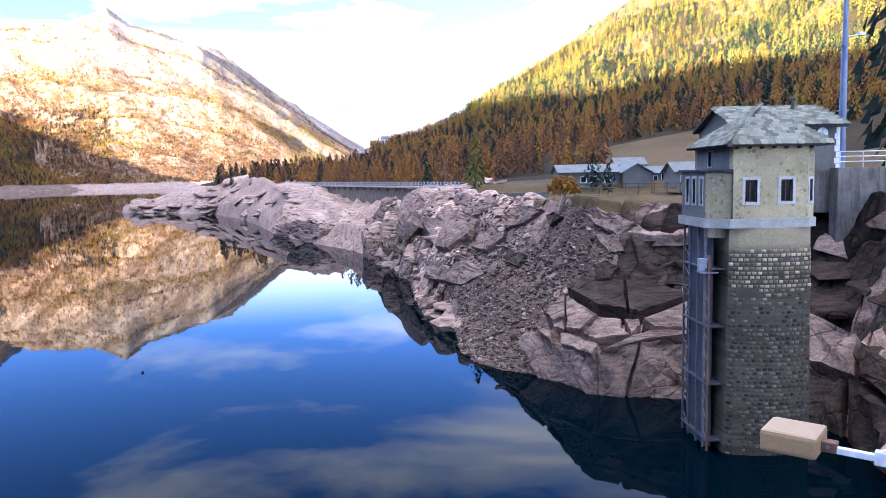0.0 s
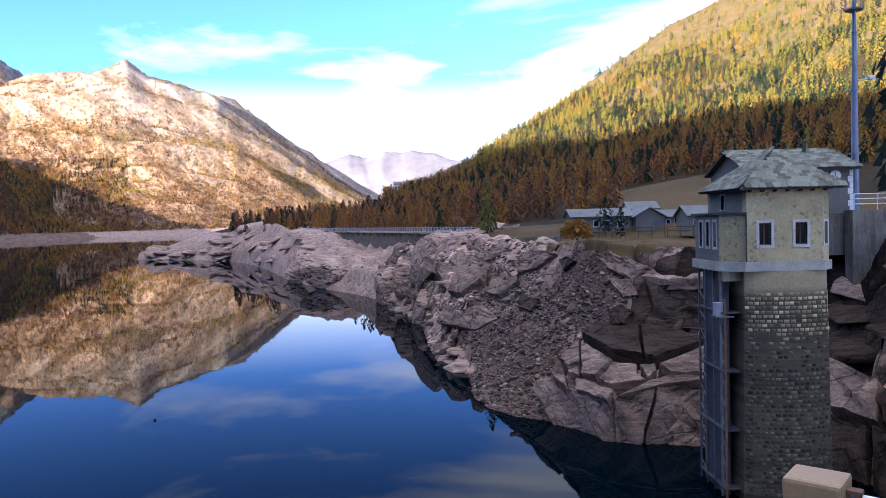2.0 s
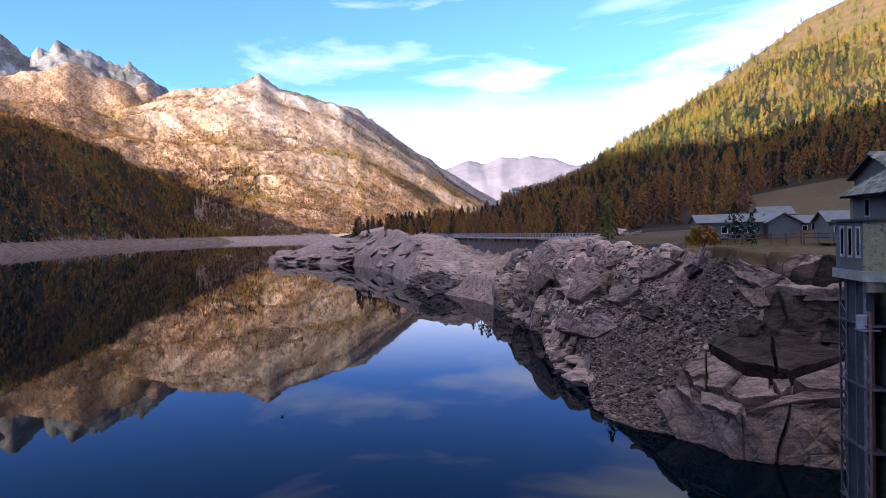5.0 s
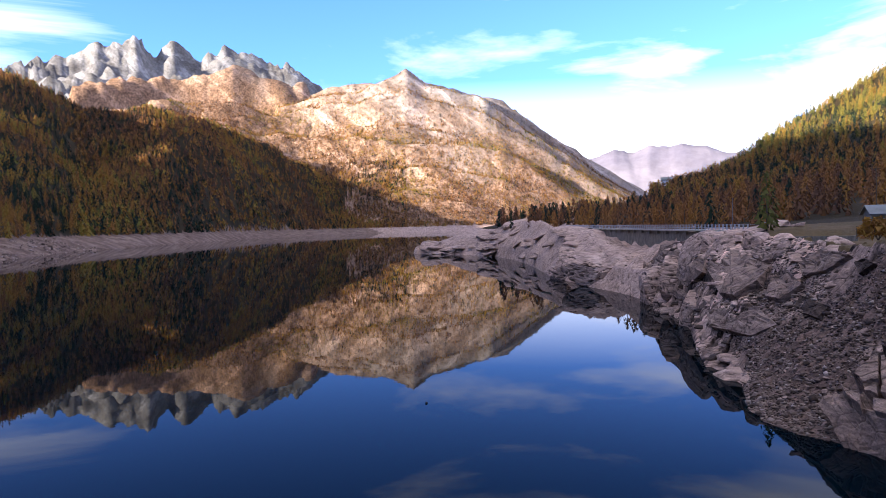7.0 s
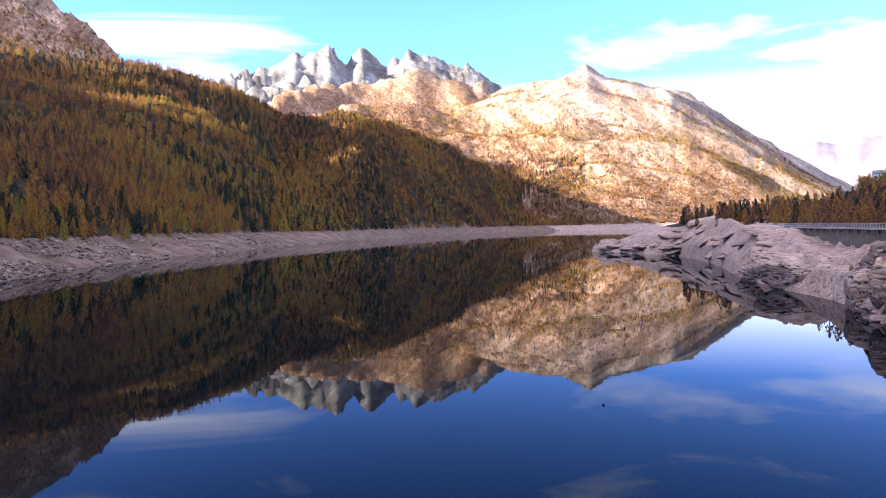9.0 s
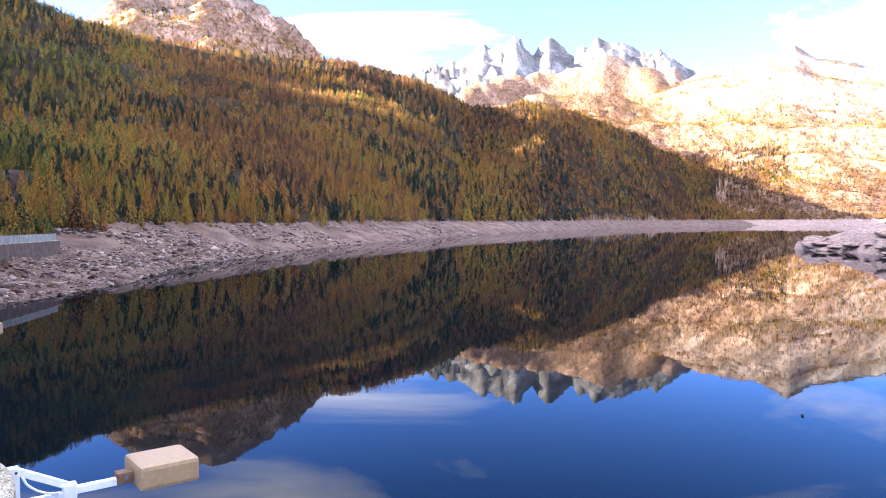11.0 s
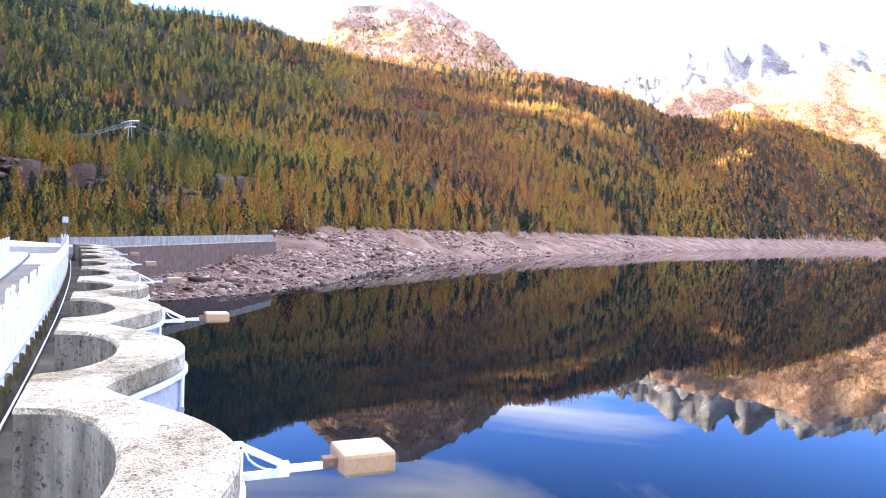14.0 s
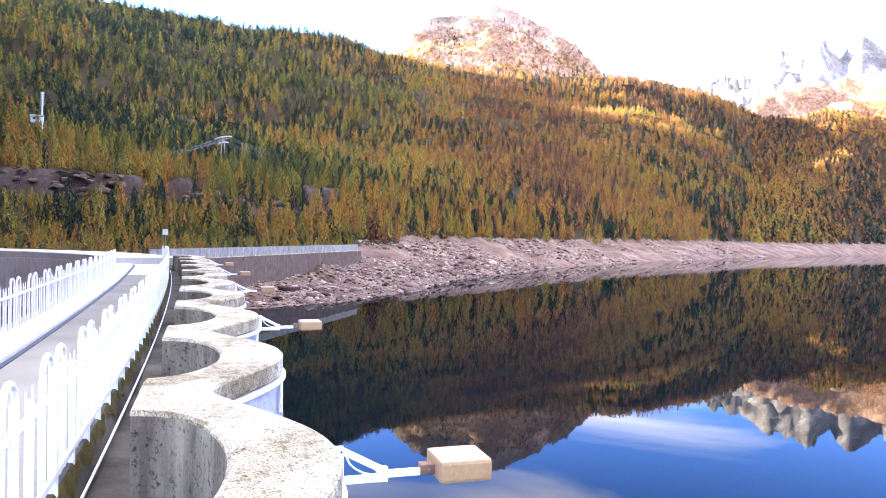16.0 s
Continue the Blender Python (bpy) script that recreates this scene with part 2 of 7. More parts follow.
def vnoise(x, y, k=0):
    i, j = np.floor(x).astype(np.int64), np.floor(y).astype(np.int64)
    u, v = x - i, y - j
    u, v = u * u * (3 - 2 * u), v * v * (3 - 2 * v)
    a = _hash(i, j, k) * (1 - u) + _hash(i + 1, j, k) * u
    c = _hash(i, j + 1, k) * (1 - u) + _hash(i + 1, j + 1, k) * u
    return (a * (1 - v) + c * v) * 2 - 1


def fbm(x, y, size, octaves=5, k=0, gain=0.5, ridged=False):
    out, amp, f = np.zeros(np.broadcast(x, y).shape), 1.0, 1.0 / size
    for o in range(octaves):
        n = vnoise(x * f + 17.3 * o, y * f - 9.1 * o, k + o)
        out += amp * (1 - 2 * np.abs(n) if ridged else n)
        amp, f = amp * gain, f * 2.03
    return out


def slabs(x, y, size, k=0):
    """Broken slabs: for each point the tilt and step of its own block, and how near it lies to a crack."""
    x, y = x / size, y / size
    i0, j0 = np.floor(x).astype(np.int64), np.floor(y).astype(np.int64)
    d1, d2 = np.full(x.shape, 9.0), np.full(x.shape, 9.0)
    h, tone = np.zeros(x.shape), np.zeros(x.shape)
    for a in (-1, 0, 1):
        for b in (-1, 0, 1):
            i, j = i0 + a, j0 + b
            px, py = i + 0.15 + 0.7 * _hash(i, j, k), j + 0.15 + 0.7 * _hash(i, j, k + 1)
            dx, dy = x - px, y - py
            d = dx * dx + dy * dy
            here = (_hash(i, j, k + 2) - 0.5) + dx * (_hash(i, j, k + 3) - 0.5) * 1.6 + dy * (_hash(i, j, k + 4) - 0.5) * 1.6
            near = d < d1
            d2 = np.where(near, d1, np.minimum(d2, d))
            h = np.where(near, here, h)
            tone = np.where(near, _hash(i, j, k + 5), tone)
            d1 = np.where(near, d, d1)
    return h, np.sqrt(d2) - np.sqrt(d1), np.sqrt(d1), tone


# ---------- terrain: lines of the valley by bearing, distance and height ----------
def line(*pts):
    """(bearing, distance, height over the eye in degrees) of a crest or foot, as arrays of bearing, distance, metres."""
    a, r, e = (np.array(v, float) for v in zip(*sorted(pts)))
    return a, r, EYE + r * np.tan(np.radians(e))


def level(z, *pts):
    a, r = (np.array(v, float) for v in zip(*sorted(pts)))
    return a, r, np.full(len(a), float(z))


def loft(lines, az, rr):
    """Heights over the grid of bearings az and distances rr through the lines, given from near to far."""
    R = np.array([np.interp(az, a, r) for a, r, z in lines])
    Z = np.array([np.interp(az, a, z) for a, r, z in lines])
    for k in range(1, len(R)):
        R[k] = np.maximum(R[k], R[k - 1] + 0.5)
    out = np.empty((len(az), len(rr)))
    for j in range(len(az)):
        out[j] = np.interp(rr, R[:, j], Z[:, j])
    return out


LEFT_WATER = level(0, (20, 2150), (24, 1850), (27, 1620), (30, 1440), (33.5, 1280), (35.7, 1130), (37.8, 980), (42, 770), (46.2, 650), (50.2, 510), (54, 440), (57.5, 372), (60.2, 325), (64, 262), (67.7, 226),
                   (70.3, 180), (72.3, 168), (75.9, 150), (83, 135), (90, 142), (100, 155), (180, 160))
LEFT_TREES = line((20, 2300, 0.1), (27, 1760, 0), (33.5, 1400, -0.1), (37.8, 1090, 0.0), (42, 860, -0.07), (46.2, 745, -0.16), (50.2, 600, -0.29), (54, 530, -0.4), (57.5, 450, -0.6), (60.2, 405, -0.65),
                  (64, 345, -0.75), (67.4, 312, -0.84), (72.3, 275, -1.05), (76, 250, -1.2), (82, 240, -0.95), (90, 235, -0.8), (180, 235, -0.8))
LEFT_MID = line((20, 2400, 0.2), (27.7, 1900, 1.2), (31.8, 1640, 2.4), (36, 1350, 3.6), (40, 1180, 4.8), (43.5, 1120, 4.2), (45.5, 1120, 3.6), (48, 980, 5.2),
                (55, 850, 5.7), (65, 740, 6.6), (75, 700, 7.0), (85, 660, 7.4), (95, 620, 7.6), (110, 900, 14), (125, 900, 15), (180, 600, 8))
# From bearing 103 on the crest is unseen, raised to shade dam and hillsides.
LEFT_CREST = line((20, 2500, 0.0), (23.7, 2050, 0.7), (26.3, 2000, 3.0), (29.5, 1900, 4.6), (33.8, 1700, 6.7), (37.6, 1560, 8.2), (41.3, 1460, 8.8), (43.2, 1400, 8.3), (45.5, 1450, 8.5), (48.2, 1450, 10.0),
                  (50.4, 1400, 10.9), (53, 1380, 11.6), (55.3, 1350, 11.8), (60, 1300, 12.0), (65, 1250, 12.2), (70, 1200, 12.8), (73.4, 1200, 13.5), (77, 1150, 14.6), (81, 1130, 14.8), (84, 1100, 14.7), (89, 1100, 15.3), (93, 1100, 15.4), (99.7, 1080, 15.8),
                  (103, 1450, 19.5), (107, 1800, 23.5), (113, 1900, 25.8), (125, 1900, 26.2), (150, 1700, 24.2), (180, 1200, 12))
LEFT_BACK = line((20, 2800, -0.5), (45, 1900, 3), (70, 1700, 8), (100, 1700, 9), (104, 2300, 14), (125, 2900, 18), (180, 1700, 3))
LEFT = [level(-9, (20, 1900), (33, 1150), (50, 440), (60, 280), (68, 185), (82, 112), (180, 120)), LEFT_WATER, LEFT_TREES, LEFT_MID, LEFT_CREST, LEFT_BACK]

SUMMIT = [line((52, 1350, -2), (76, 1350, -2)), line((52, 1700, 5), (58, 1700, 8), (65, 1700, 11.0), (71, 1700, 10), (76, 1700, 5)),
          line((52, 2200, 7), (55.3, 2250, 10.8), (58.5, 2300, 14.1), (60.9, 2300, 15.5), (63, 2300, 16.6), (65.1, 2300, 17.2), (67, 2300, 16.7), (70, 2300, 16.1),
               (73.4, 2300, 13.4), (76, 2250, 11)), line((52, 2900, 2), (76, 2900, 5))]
# Unseen massif added behind the left crest, high enough to shade the summit.
SHADING_MASSIF = [line((100, 3300, 4), (112, 3300, 4)), line((100, 3700, 16), (112, 3700, 15)), line((100, 4150, 22.2), (106, 4200, 22.3), (109, 4200, 18.5), (112, 4200, 11)), line((100, 4900, 15), (112, 4900, 12))]
CRAGS = [line((24, 2500, -2), (62, 2500, -2)), line((24, 3000, 3), (35, 3100, 8.5), (45, 3100, 8), (62, 2900, 4)),
         line((24, 3600, 8), (27, 3900, 9.4), (28.5, 3900, 10.5), (30.8, 3900, 12), (32.5, 3900, 12.3), (33.7, 3900, 12.8), (34.8, 3900, 13.1), (35.7, 3900, 13.3),
              (36.6, 3900, 12.9), (37.7, 3900, 12.4), (38.6, 3900, 13.1), (39.3, 3900, 13.6), (40.2, 3900, 12.9), (40.8, 3900, 12.5), (41.9, 3900, 13.8),
              (43, 3900, 13.2), (44.6, 3900, 13.0), (46, 3900, 12.2), (48, 3900, 11.8), (50.3, 3900, 11), (53, 3900, 10.6), (62, 3700, 9)),
         line((24, 4600, 5), (62, 4600, 6))]
SHOULDER = [line((26, 1900, -1), (50, 1900, -1)), line((26, 2350, 5), (33, 2400, 6), (40, 2300, 6), (50, 2200, 5)),
            line((26, 2700, 10.3), (28.5, 2800, 10.5), (31, 2850, 9.9), (33, 2900, 10.6), (35.3, 2900, 11.9), (37, 2850, 10.8), (39, 2800, 9.8), (42, 2700, 9.0),
                 (46, 2600, 8.4), (50, 2500, 7)), line((26, 3300, 7), (50, 3300, 6))]
CENTRAL = [level(-2, (-6, 2500), (8, 2100), (18, 1850), (24, 1800), (34, 1700)), line((-6, 2550, 0), (4, 2250, 0.3), (18, 1960, 0.3), (34, 1850, 0.3)),
           line((-6, 2600, 0), (4.8, 2400, 1.2), (10, 2300, 3.0), (15, 2250, 4.8), (22, 2250, 5.6), (28, 2250, 5.4), (34, 2200, 4)),
           line((-6, 2700, 0), (0, 2700, 0.2), (3, 2700, 1.3), (4.3, 2680, 2.2), (7.5, 2650, 4.2), (9, 2650, 5.2), (10.7, 2650, 6.3), (13, 2650, 8.0), (15, 2650, 9.4), (16.3, 2600, 9.9), (17.5, 2600, 10.1), (19.2, 2600, 10.6),
                (20.8, 2600, 11.0), (22.3, 2600, 11.9), (23.8, 2600, 11.2), (25.4, 2650, 10.95), (28, 2700, 10.7), (31, 2700, 9.5), (36, 2700, 8.5)),
           line((-6, 3400, 0), (20, 3400, 6), (34, 3400, 5))]
FAR = [level(-2, (-14, 3800), (14, 3800)), line((-14, 4200, 2), (14, 4200, 2)),
       line((-14, 4600, 3), (-5, 4600, 4.1), (-1.9, 4600, 4.8), (0, 4600, 5.5), (1.5, 4600, 5.8), (2.6, 4600, 5.7), (4, 4600, 5.95), (5.2, 4600, 5.4), (6.5, 4600, 5.6), (7.7, 4600, 5.2), (14, 4600, 4)),
       line((-14, 4900, 2), (14, 4900, 2))]
RIGHT_WATER = level(0, (22.3, 380), (20.4, 369), (18, 345), (16.2, 330), (14.6, 300), (13.4, 262), (12.1, 215), (10.2, 178), (8.25, 160), (6.4, 149), (4.8, 137), (3.2, 119), (2, 107), (1.3, 99), (0.9, 84), (0.3, 74), (-1, 70),
                    (-2.2, 67), (-2.6, 58), (-3.6, 55), (-5.8, 52.5), (-8, 51.5), (-10.6, 50), (-12.7, 47.4), (-16.5, 46.7), (-19, 48), (-25, 47), (-30, 44), (-36, 34), (-45, 26), (-60, 22), (-85, 20))
RIGHT_MID = level(4.5, (22.3, 386), (20.4, 374), (16.2, 337), (13.8, 280), (12, 224), (10, 188), (7.7, 168), (5, 146), (3.2, 130), (1.3, 110), (0.3, 98), (-1, 87), (-3, 77), (-6, 66), (-10, 58), (-14, 54.5), (-20, 54),
                  (-25, 56), (-30, 52), (-36, 42), (-45, 34), (-85, 30))
_low = np.arange(-40.0, 22.0, 0.5)
RIGHT_LOW = (_low, np.interp(_low, *RIGHT_WATER[:2]) * 0.5 + np.interp(_low, *RIGHT_MID[:2]) * 0.5, np.interp(_low, (-8, -4, 4, 8), (2.2, 1.1, 1.2, 2.2)))
RIGHT_TOP = line((22.3, 390, -2.1), (20.4, 380, -1.9), (18.7, 356, -1.2), (16.2, 350, -0.55), (14.9, 348, 0.0), (13.7, 335, 0.25), (12.1, 290, 0.28), (10.9, 232, -0.5), (8.6, 198, -0.85), (7.1, 178, -1.75), (5.6, 163, -2.8), (4.5, 151, -3.0),
                 (3.8, 141, -2.2), (3.1, 135, -1.75), (2, 126, -1.8), (1, 119, -1.9), (-0.8, 114, -1.5), (-3, 110, -1.45), (-4.3, 103, -1.35), (-6, 92, -1.6), (-8.2, 78, -1.8), (-10.8, 68, -2.0), (-13, 62, -2.1), (-15.8, 60, -2.2), (-19, 58.5, -2.2), (-25, 60, -2.4),
                 (-30, 60, -1.6), (-40, 48, -1.2), (-85, 44, -1.2))
RIGHT_FLAT = line((22.3, 396, -2.1), (18.7, 372, -1.2), (14, 362, 0.1), (10.9, 275, -0.5), (8.6, 210, -1.0), (7.1, 186, -2.4), (5.6, 171, -3.8), (4.5, 160, -4.2), (3, 146, -3.6), (1.5, 136, -2.6), (0, 128, -1.6), (-4, 118, -1.0), (-10, 112, -0.95), (-20, 112, -0.9),
                  (-30, 76, -0.6), (-40, 70, -0.4), (-85, 60, -0.4))
RIGHT_FOOT = line((22.3, 402, -2.1), (18, 400, -0.5), (10, 350, 0.0), (5, 270, -0.3), (0, 222, -0.4), (-4, 205, -0.3), (-10, 185, 0.0), (-16, 180, 0.5), (-22, 180, 1.2), (-30, 150, 1.0), (-45, 120, 2), (-85, 100, 2))
RIGHT_SLOPE = line((22.3, 406, -2.1), (18, 410, -0.5), (10, 385, 0.5), (4, 400, 1.0), (0, 430, 1.6), (-5, 500, 2.8), (-10, 540, 4.2), (-15, 560, 5.8), (-22, 560, 7.4), (-30, 520, 8.0), (-45, 480, 9), (-85, 450, 9))
RIGHT_CREST = line((22.3, 412, -2.1), (18, 430, -0.5), (15, 440, 0.1), (12, 460, 0.4), (8, 490, 0.6), (5, 540, 1.6), (3, 600, 2.3), (0.4, 690, 3.1), (-1.8, 760, 3.95), (-4.5, 840, 5.9), (-7.2, 890, 7.3), (-9.3, 930, 8.5), (-11.5, 960, 9.9), (-13.6, 980, 11.2),
                   (-17.7, 1020, 13.7), (-21.6, 1050, 15.2), (-27, 1050, 17.2), (-35, 1020, 19.5), (-45, 950, 21), (-85, 900, 18))
RIGHT_BACK = line((22.3, 420, -3), (15, 560, -1), (5, 760, -0.8), (-5, 1200, 2), (-20, 1500, 8), (-85, 1400, 8))
RIGHT = [level(-9, (22.3, 345), (16, 300), (12, 185), (5, 115), (1.3, 62), (-5, 40), (-20, 38), (-36, 24), (-85, 12)), RIGHT_WATER, RIGHT_LOW, RIGHT_MID, RIGHT_TOP, RIGHT_FLAT,
         RIGHT_FOOT, RIGHT_SLOPE, RIGHT_CREST, RIGHT_BACK]


def inside(az, a0, a1, soft=1.0):
    return np.clip(np.minimum(az - a0, a1 - az) / soft, 0, 1)


def between(x, a, b, soft):
    """One between a and b, falling to nothing over soft outside of them."""
    return np.clip(1 + np.minimum(x - a, b - x) / soft, 0, 1)


def cracks(c, width):
    return np.exp(-(c / width) ** 2)


def belt(X, Y, A, D, Z, kind):
    """The bare belt of the draw-down: cracked slabs by the water, a scree, blocky benches and rounded humps along the top."""
    low = np.clip((13.2 - Z) / 3, 0, 1) * np.clip((Z + 6) / 5, 0, 1) * np.clip(600 / D, 0, 1)
    w, t = np.interp(A, RIGHT_WATER[0], RIGHT_WATER[1]), np.interp(A, RIGHT_TOP[0], RIGHT_TOP[1])
    wob = fbm(X, Y, 9, 3, 310)
    f, a = (D - w) / np.maximum(t - w, 1.0) + 0.05 * wob, A + 0.9 * wob
    right = kind == 1
    scree = right * np.maximum(between(a, -9.2, -3.2, 1.2) * between(f, -1.0, 0.66, 0.12), between(a, -14.5, -6.0, 1.0) * between(f, 0.55, 0.9, 0.08))
    slab = right * between(a, -40, -8.6, 0.8) * between(f, -1.0, 0.4, 0.06) * (1 - scree)
    hump = right * between(a, -6, 4.6, 1.2) * between(f, 0.72, 3, 0.1)
    sheet = right * between(a, 4.6, 12.5, 1.0)
    block_ = right * np.clip(1 - scree - slab - hump - sheet, 0, 1)
    far = 1.0 - right
    u, v = 0.86 * X + 0.5 * Y, -0.5 * X + 0.86 * Y
    u, v = u + 0.5 * fbm(X, Y, 7, 2, 320), v + 0.5 * fbm(X, Y, 7, 2, 330)
    h0, c0, d0, t0 = slabs(u, v * 1.7, 4.6, 40)
    h1, c1, d1, t1 = slabs(u, v * 1.3, 1.9, 50)
    h2, c2, d2, t2 = slabs(u * 1.2, v, 5.2, 60)
    h3, c3, d3, t3 = slabs(u, v * 1.5, 2.2, 70)
    h4, c4, d4, t4 = slabs(u * 0.8, v, 10.5, 80)
    grit = fbm(X, Y, 0.9, 3, 99)
    dz = slab * (0.45 * h0 - 0.5 * cracks(c0, 0.03) + 0.14 * h1 - 0.22 * cracks(c1, 0.04) * np.clip(4 * wob, 0, 1) + 0.03 * grit)
    dz += block_ * np.interp(A, (9, 13), (1.0, 0.4)) * (1.5 * h2 - 0.8 * cracks(c2, 0.05) + 0.3 * h3 - 0.35 * cracks(c3, 0.05) * np.clip(4 * wob, 0, 1) + 0.05 * grit)
    dz += hump * (3.4 * (0.35 - np.minimum(d4, 0.8) ** 2) + 1.0 * h4 - 1.3 * cracks(c4, 0.05) + 0.25 * h0 - 0.4 * cracks(c0, 0.05) + 0.05 * grit)
    dz += scree * (0.35 * fbm(X, Y, 7, 3, 85) + 0.12 * grit + 0.25 * np.maximum(h3, 0))
    dz += sheet * (1.2 * h4 - 0.5 * cracks(c4, 0.03) + 0.25 * h2 + 0.1 * grit)
    dz += far * (0.9 * fbm(X, Y, 24, 4, 88) + 0.5 * h2 + 0.9 * h4)
    Z = Z + low * np.clip(np.abs(Z) / 1.2, 0.2, 1) * dz
    joint = slab * np.maximum(cracks(c0, 0.034), 0.9 * cracks(c1, 0.05) * np.clip(4 * wob, 0, 1)) + block_ * np.maximum(cracks(c2, 0.07), 0.85 * cracks(c3, 0.1))
    joint = joint + hump * np.maximum(cracks(c4, 0.05), 0.6 * cracks(c0, 0.045)) + sheet * 0.8 * cracks(c4, 0.03)
    # beds that dip towards the lake, weathered back into ledges
    warp = 0.22 * X - 0.10 * Y + 1.6 * fbm(X, Y, 30, 3, 140) + 0.5 * h2
    worn = np.clip(0.35 * block_ + 0.2 * hump + 0.35 * sheet + 0.08 * far, 0, 1)
    for step, share_ in ((1.9, 0.7), (0.6, 0.8)):
        q = (Z + warp) / step
        g = np.clip((q - np.floor(q) - 0.6) / 0.3, 0, 1)
        Z = Z + low * share_ * worn * np.clip(np.abs(Z) / 1.5, 0, 1) * ((np.floor(q) + g * g * (3 - 2 * g)) * step - warp - Z)
        joint = np.maximum(joint, 0.55 * worn * right * between(q - np.floor(q), 0.62, 0.75, 0.06) * np.clip(3 * fbm(X, Y, 5, 2, 350) + 0.4, 0, 1))
    tone = slab * (0.3 + 0.35 * t0 + 0.2 * t1 - 0.5 * np.clip(1.3 - (D - w) / 1.6, 0, 1)) + block_ * (0.45 * t2 + 0.55 * t3) + hump * (0.6 * t4 + 0.4 * t0) + 0.5 * sheet + scree * np.clip(0.2 + 0.35 * fbm(X, Y, 9, 3, 87), 0.02, 0.6)
    return Z, joint, tone


def cliff_band(A, X, Y):
    return np.clip(np.maximum(between(A, 91.5, 101, 1.5), between(A, 77.5, 88.5, 1.5)) * np.clip(1.3 + 2.2 * fbm(X, Y, 38, 3, 600), 0, 1), 0, 1)


def terrain(az, rr):
    """Heights, and the kind of ground, over bearings az (degrees) and distances rr."""
    A, D = np.meshgrid(az, rr, indexing="ij")
    X, Y = -np.sin(np.radians(A)) * D, np.cos(np.radians(A)) * D
    Z = np.full(A.shape, -14.0)
    kind = np.ones(A.shape, int)

    def join(lines, a0, a1, k, roughness, size, ridged=True, soft=1.0, gully=0.7, gain=0.58, facet=0.0, crest=None, lean=0.45):
        nonlocal Z, kind
        sel = (az > a0) & (az < a1)
        if not sel.any():
            return
        z = loft(lines, az[sel], rr)
        w = inside(az[sel], a0, a1, soft)[:, None]
        up = np.clip((z - 14) / 120, 0, 1)
        side, fall = np.radians(A[sel]) * np.median(D[sel]) * 0.45, D[sel]
        rib = fbm(side + lean * fall + 0.1 * size * fbm(X[sel], Y[sel], size, 3, 30 + k), 0.12 * fall - 0.05 * side, size * 0.42, 6, k * 11, 0.6, True)
        z = z + roughness * up * (0.28 * fbm(X[sel], Y[sel], size, 6, k * 7, gain, ridged) + gully * (rib - 0.5))
        if facet:
            for size_, tall_ in ((430, 1.0), (170, 0.5), (72, 0.22)):
                turned = X[sel] * 0.8 + Y[sel] * 0.6, Y[sel] * 0.8 - X[sel] * 0.6
                z = z + facet * tall_ * up * (slabs(turned[0], turned[1] * 0.55, size_, 400 + k + int(size_))[0] - 0.08)
        if crest is not None:       # hold the skyline to the crest's own line, its notches left
            want, got = np.interp(az[sel], crest[0], (crest[2] - EYE) / crest[1]), ((z - EYE) / D[sel]).max(1)
            soft_ = np.convolve(np.pad(got, 4, mode="edge"), np.ones(9) / 9, "valid")
            f = np.where(want > 0.01, np.clip(want / np.maximum(soft_, 0.005), 0.6, 1.7), 1.0)
            f = np.convolve(np.pad(f, 2, mode="edge"), np.ones(5) / 5, "valid")[:, None]
            high = np.maximum((np.interp(az[sel], crest[0], crest[2]) - EYE)[:, None], 30)
            z = np.where(z > EYE, EYE + (z - EYE) * (1 + (f - 1) * np.clip((z - EYE) / high, 0, 1) ** 1.6), z)
        z = -14 + (z + 14) * w
        kind[sel] = np.where(z > Z[sel], k, kind[sel])
        Z[sel] = np.maximum(z, Z[sel])

    join(FAR, -14, 14, 6, 45, 420, gully=0.5, facet=8)
    join(CRAGS, 24, 62, 5, 72, 240, soft=3, gully=1.2, gain=0.74, facet=14, crest=CRAGS[2], lean=0.7)
    join(SHOULDER, 26, 50, 4, 40, 420, soft=4, gully=1.5, gain=0.62, facet=9, lean=0.6)
    join(CENTRAL, -6, 36, 4, 26, 420, soft=4, gully=1.3, gain=0.62, facet=2, crest=CENTRAL[3], lean=-1.1)
    join(SHADING_MASSIF, 100.6, 112, 5, 40, 400, soft=1.5)
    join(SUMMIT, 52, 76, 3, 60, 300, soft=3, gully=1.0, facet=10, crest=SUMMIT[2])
    join(LEFT, 20, 180, 2, 22, 260, False, gully=0.9, crest=LEFT_CREST)
    join(RIGHT, -85, 22.3, 1, 14, 240, False, 0.3, gully=0.6, crest=RIGHT_CREST)
    # two bands of cliff in the woods beyond the dam
    face, q = cliff_band(A, X, Y) * (kind == 2), np.clip((Z - 21) / 17, 0, 1)
    g = np.clip((q - 0.3) / 0.16, 0, 1)
    h, c, _, _ = slabs(np.radians(A) * 300, Z * 0.8, 7.0, 610)
    step = np.where(q < 0.3, q * 0.35, 0.105 + 0.65 * g * g * (3 - 2 * g)) + np.where(q > 0.46, (q - 0.46) * 0.454, 0)
    Z = np.where((q > 0) & (q < 1), Z + face * (21 + 17 * step - Z + 1.6 * h * np.clip(4 * q * (1 - q), 0, 1)), Z)
    return X, Y, belt(X, Y, A, D, Z, kind)[0], kind


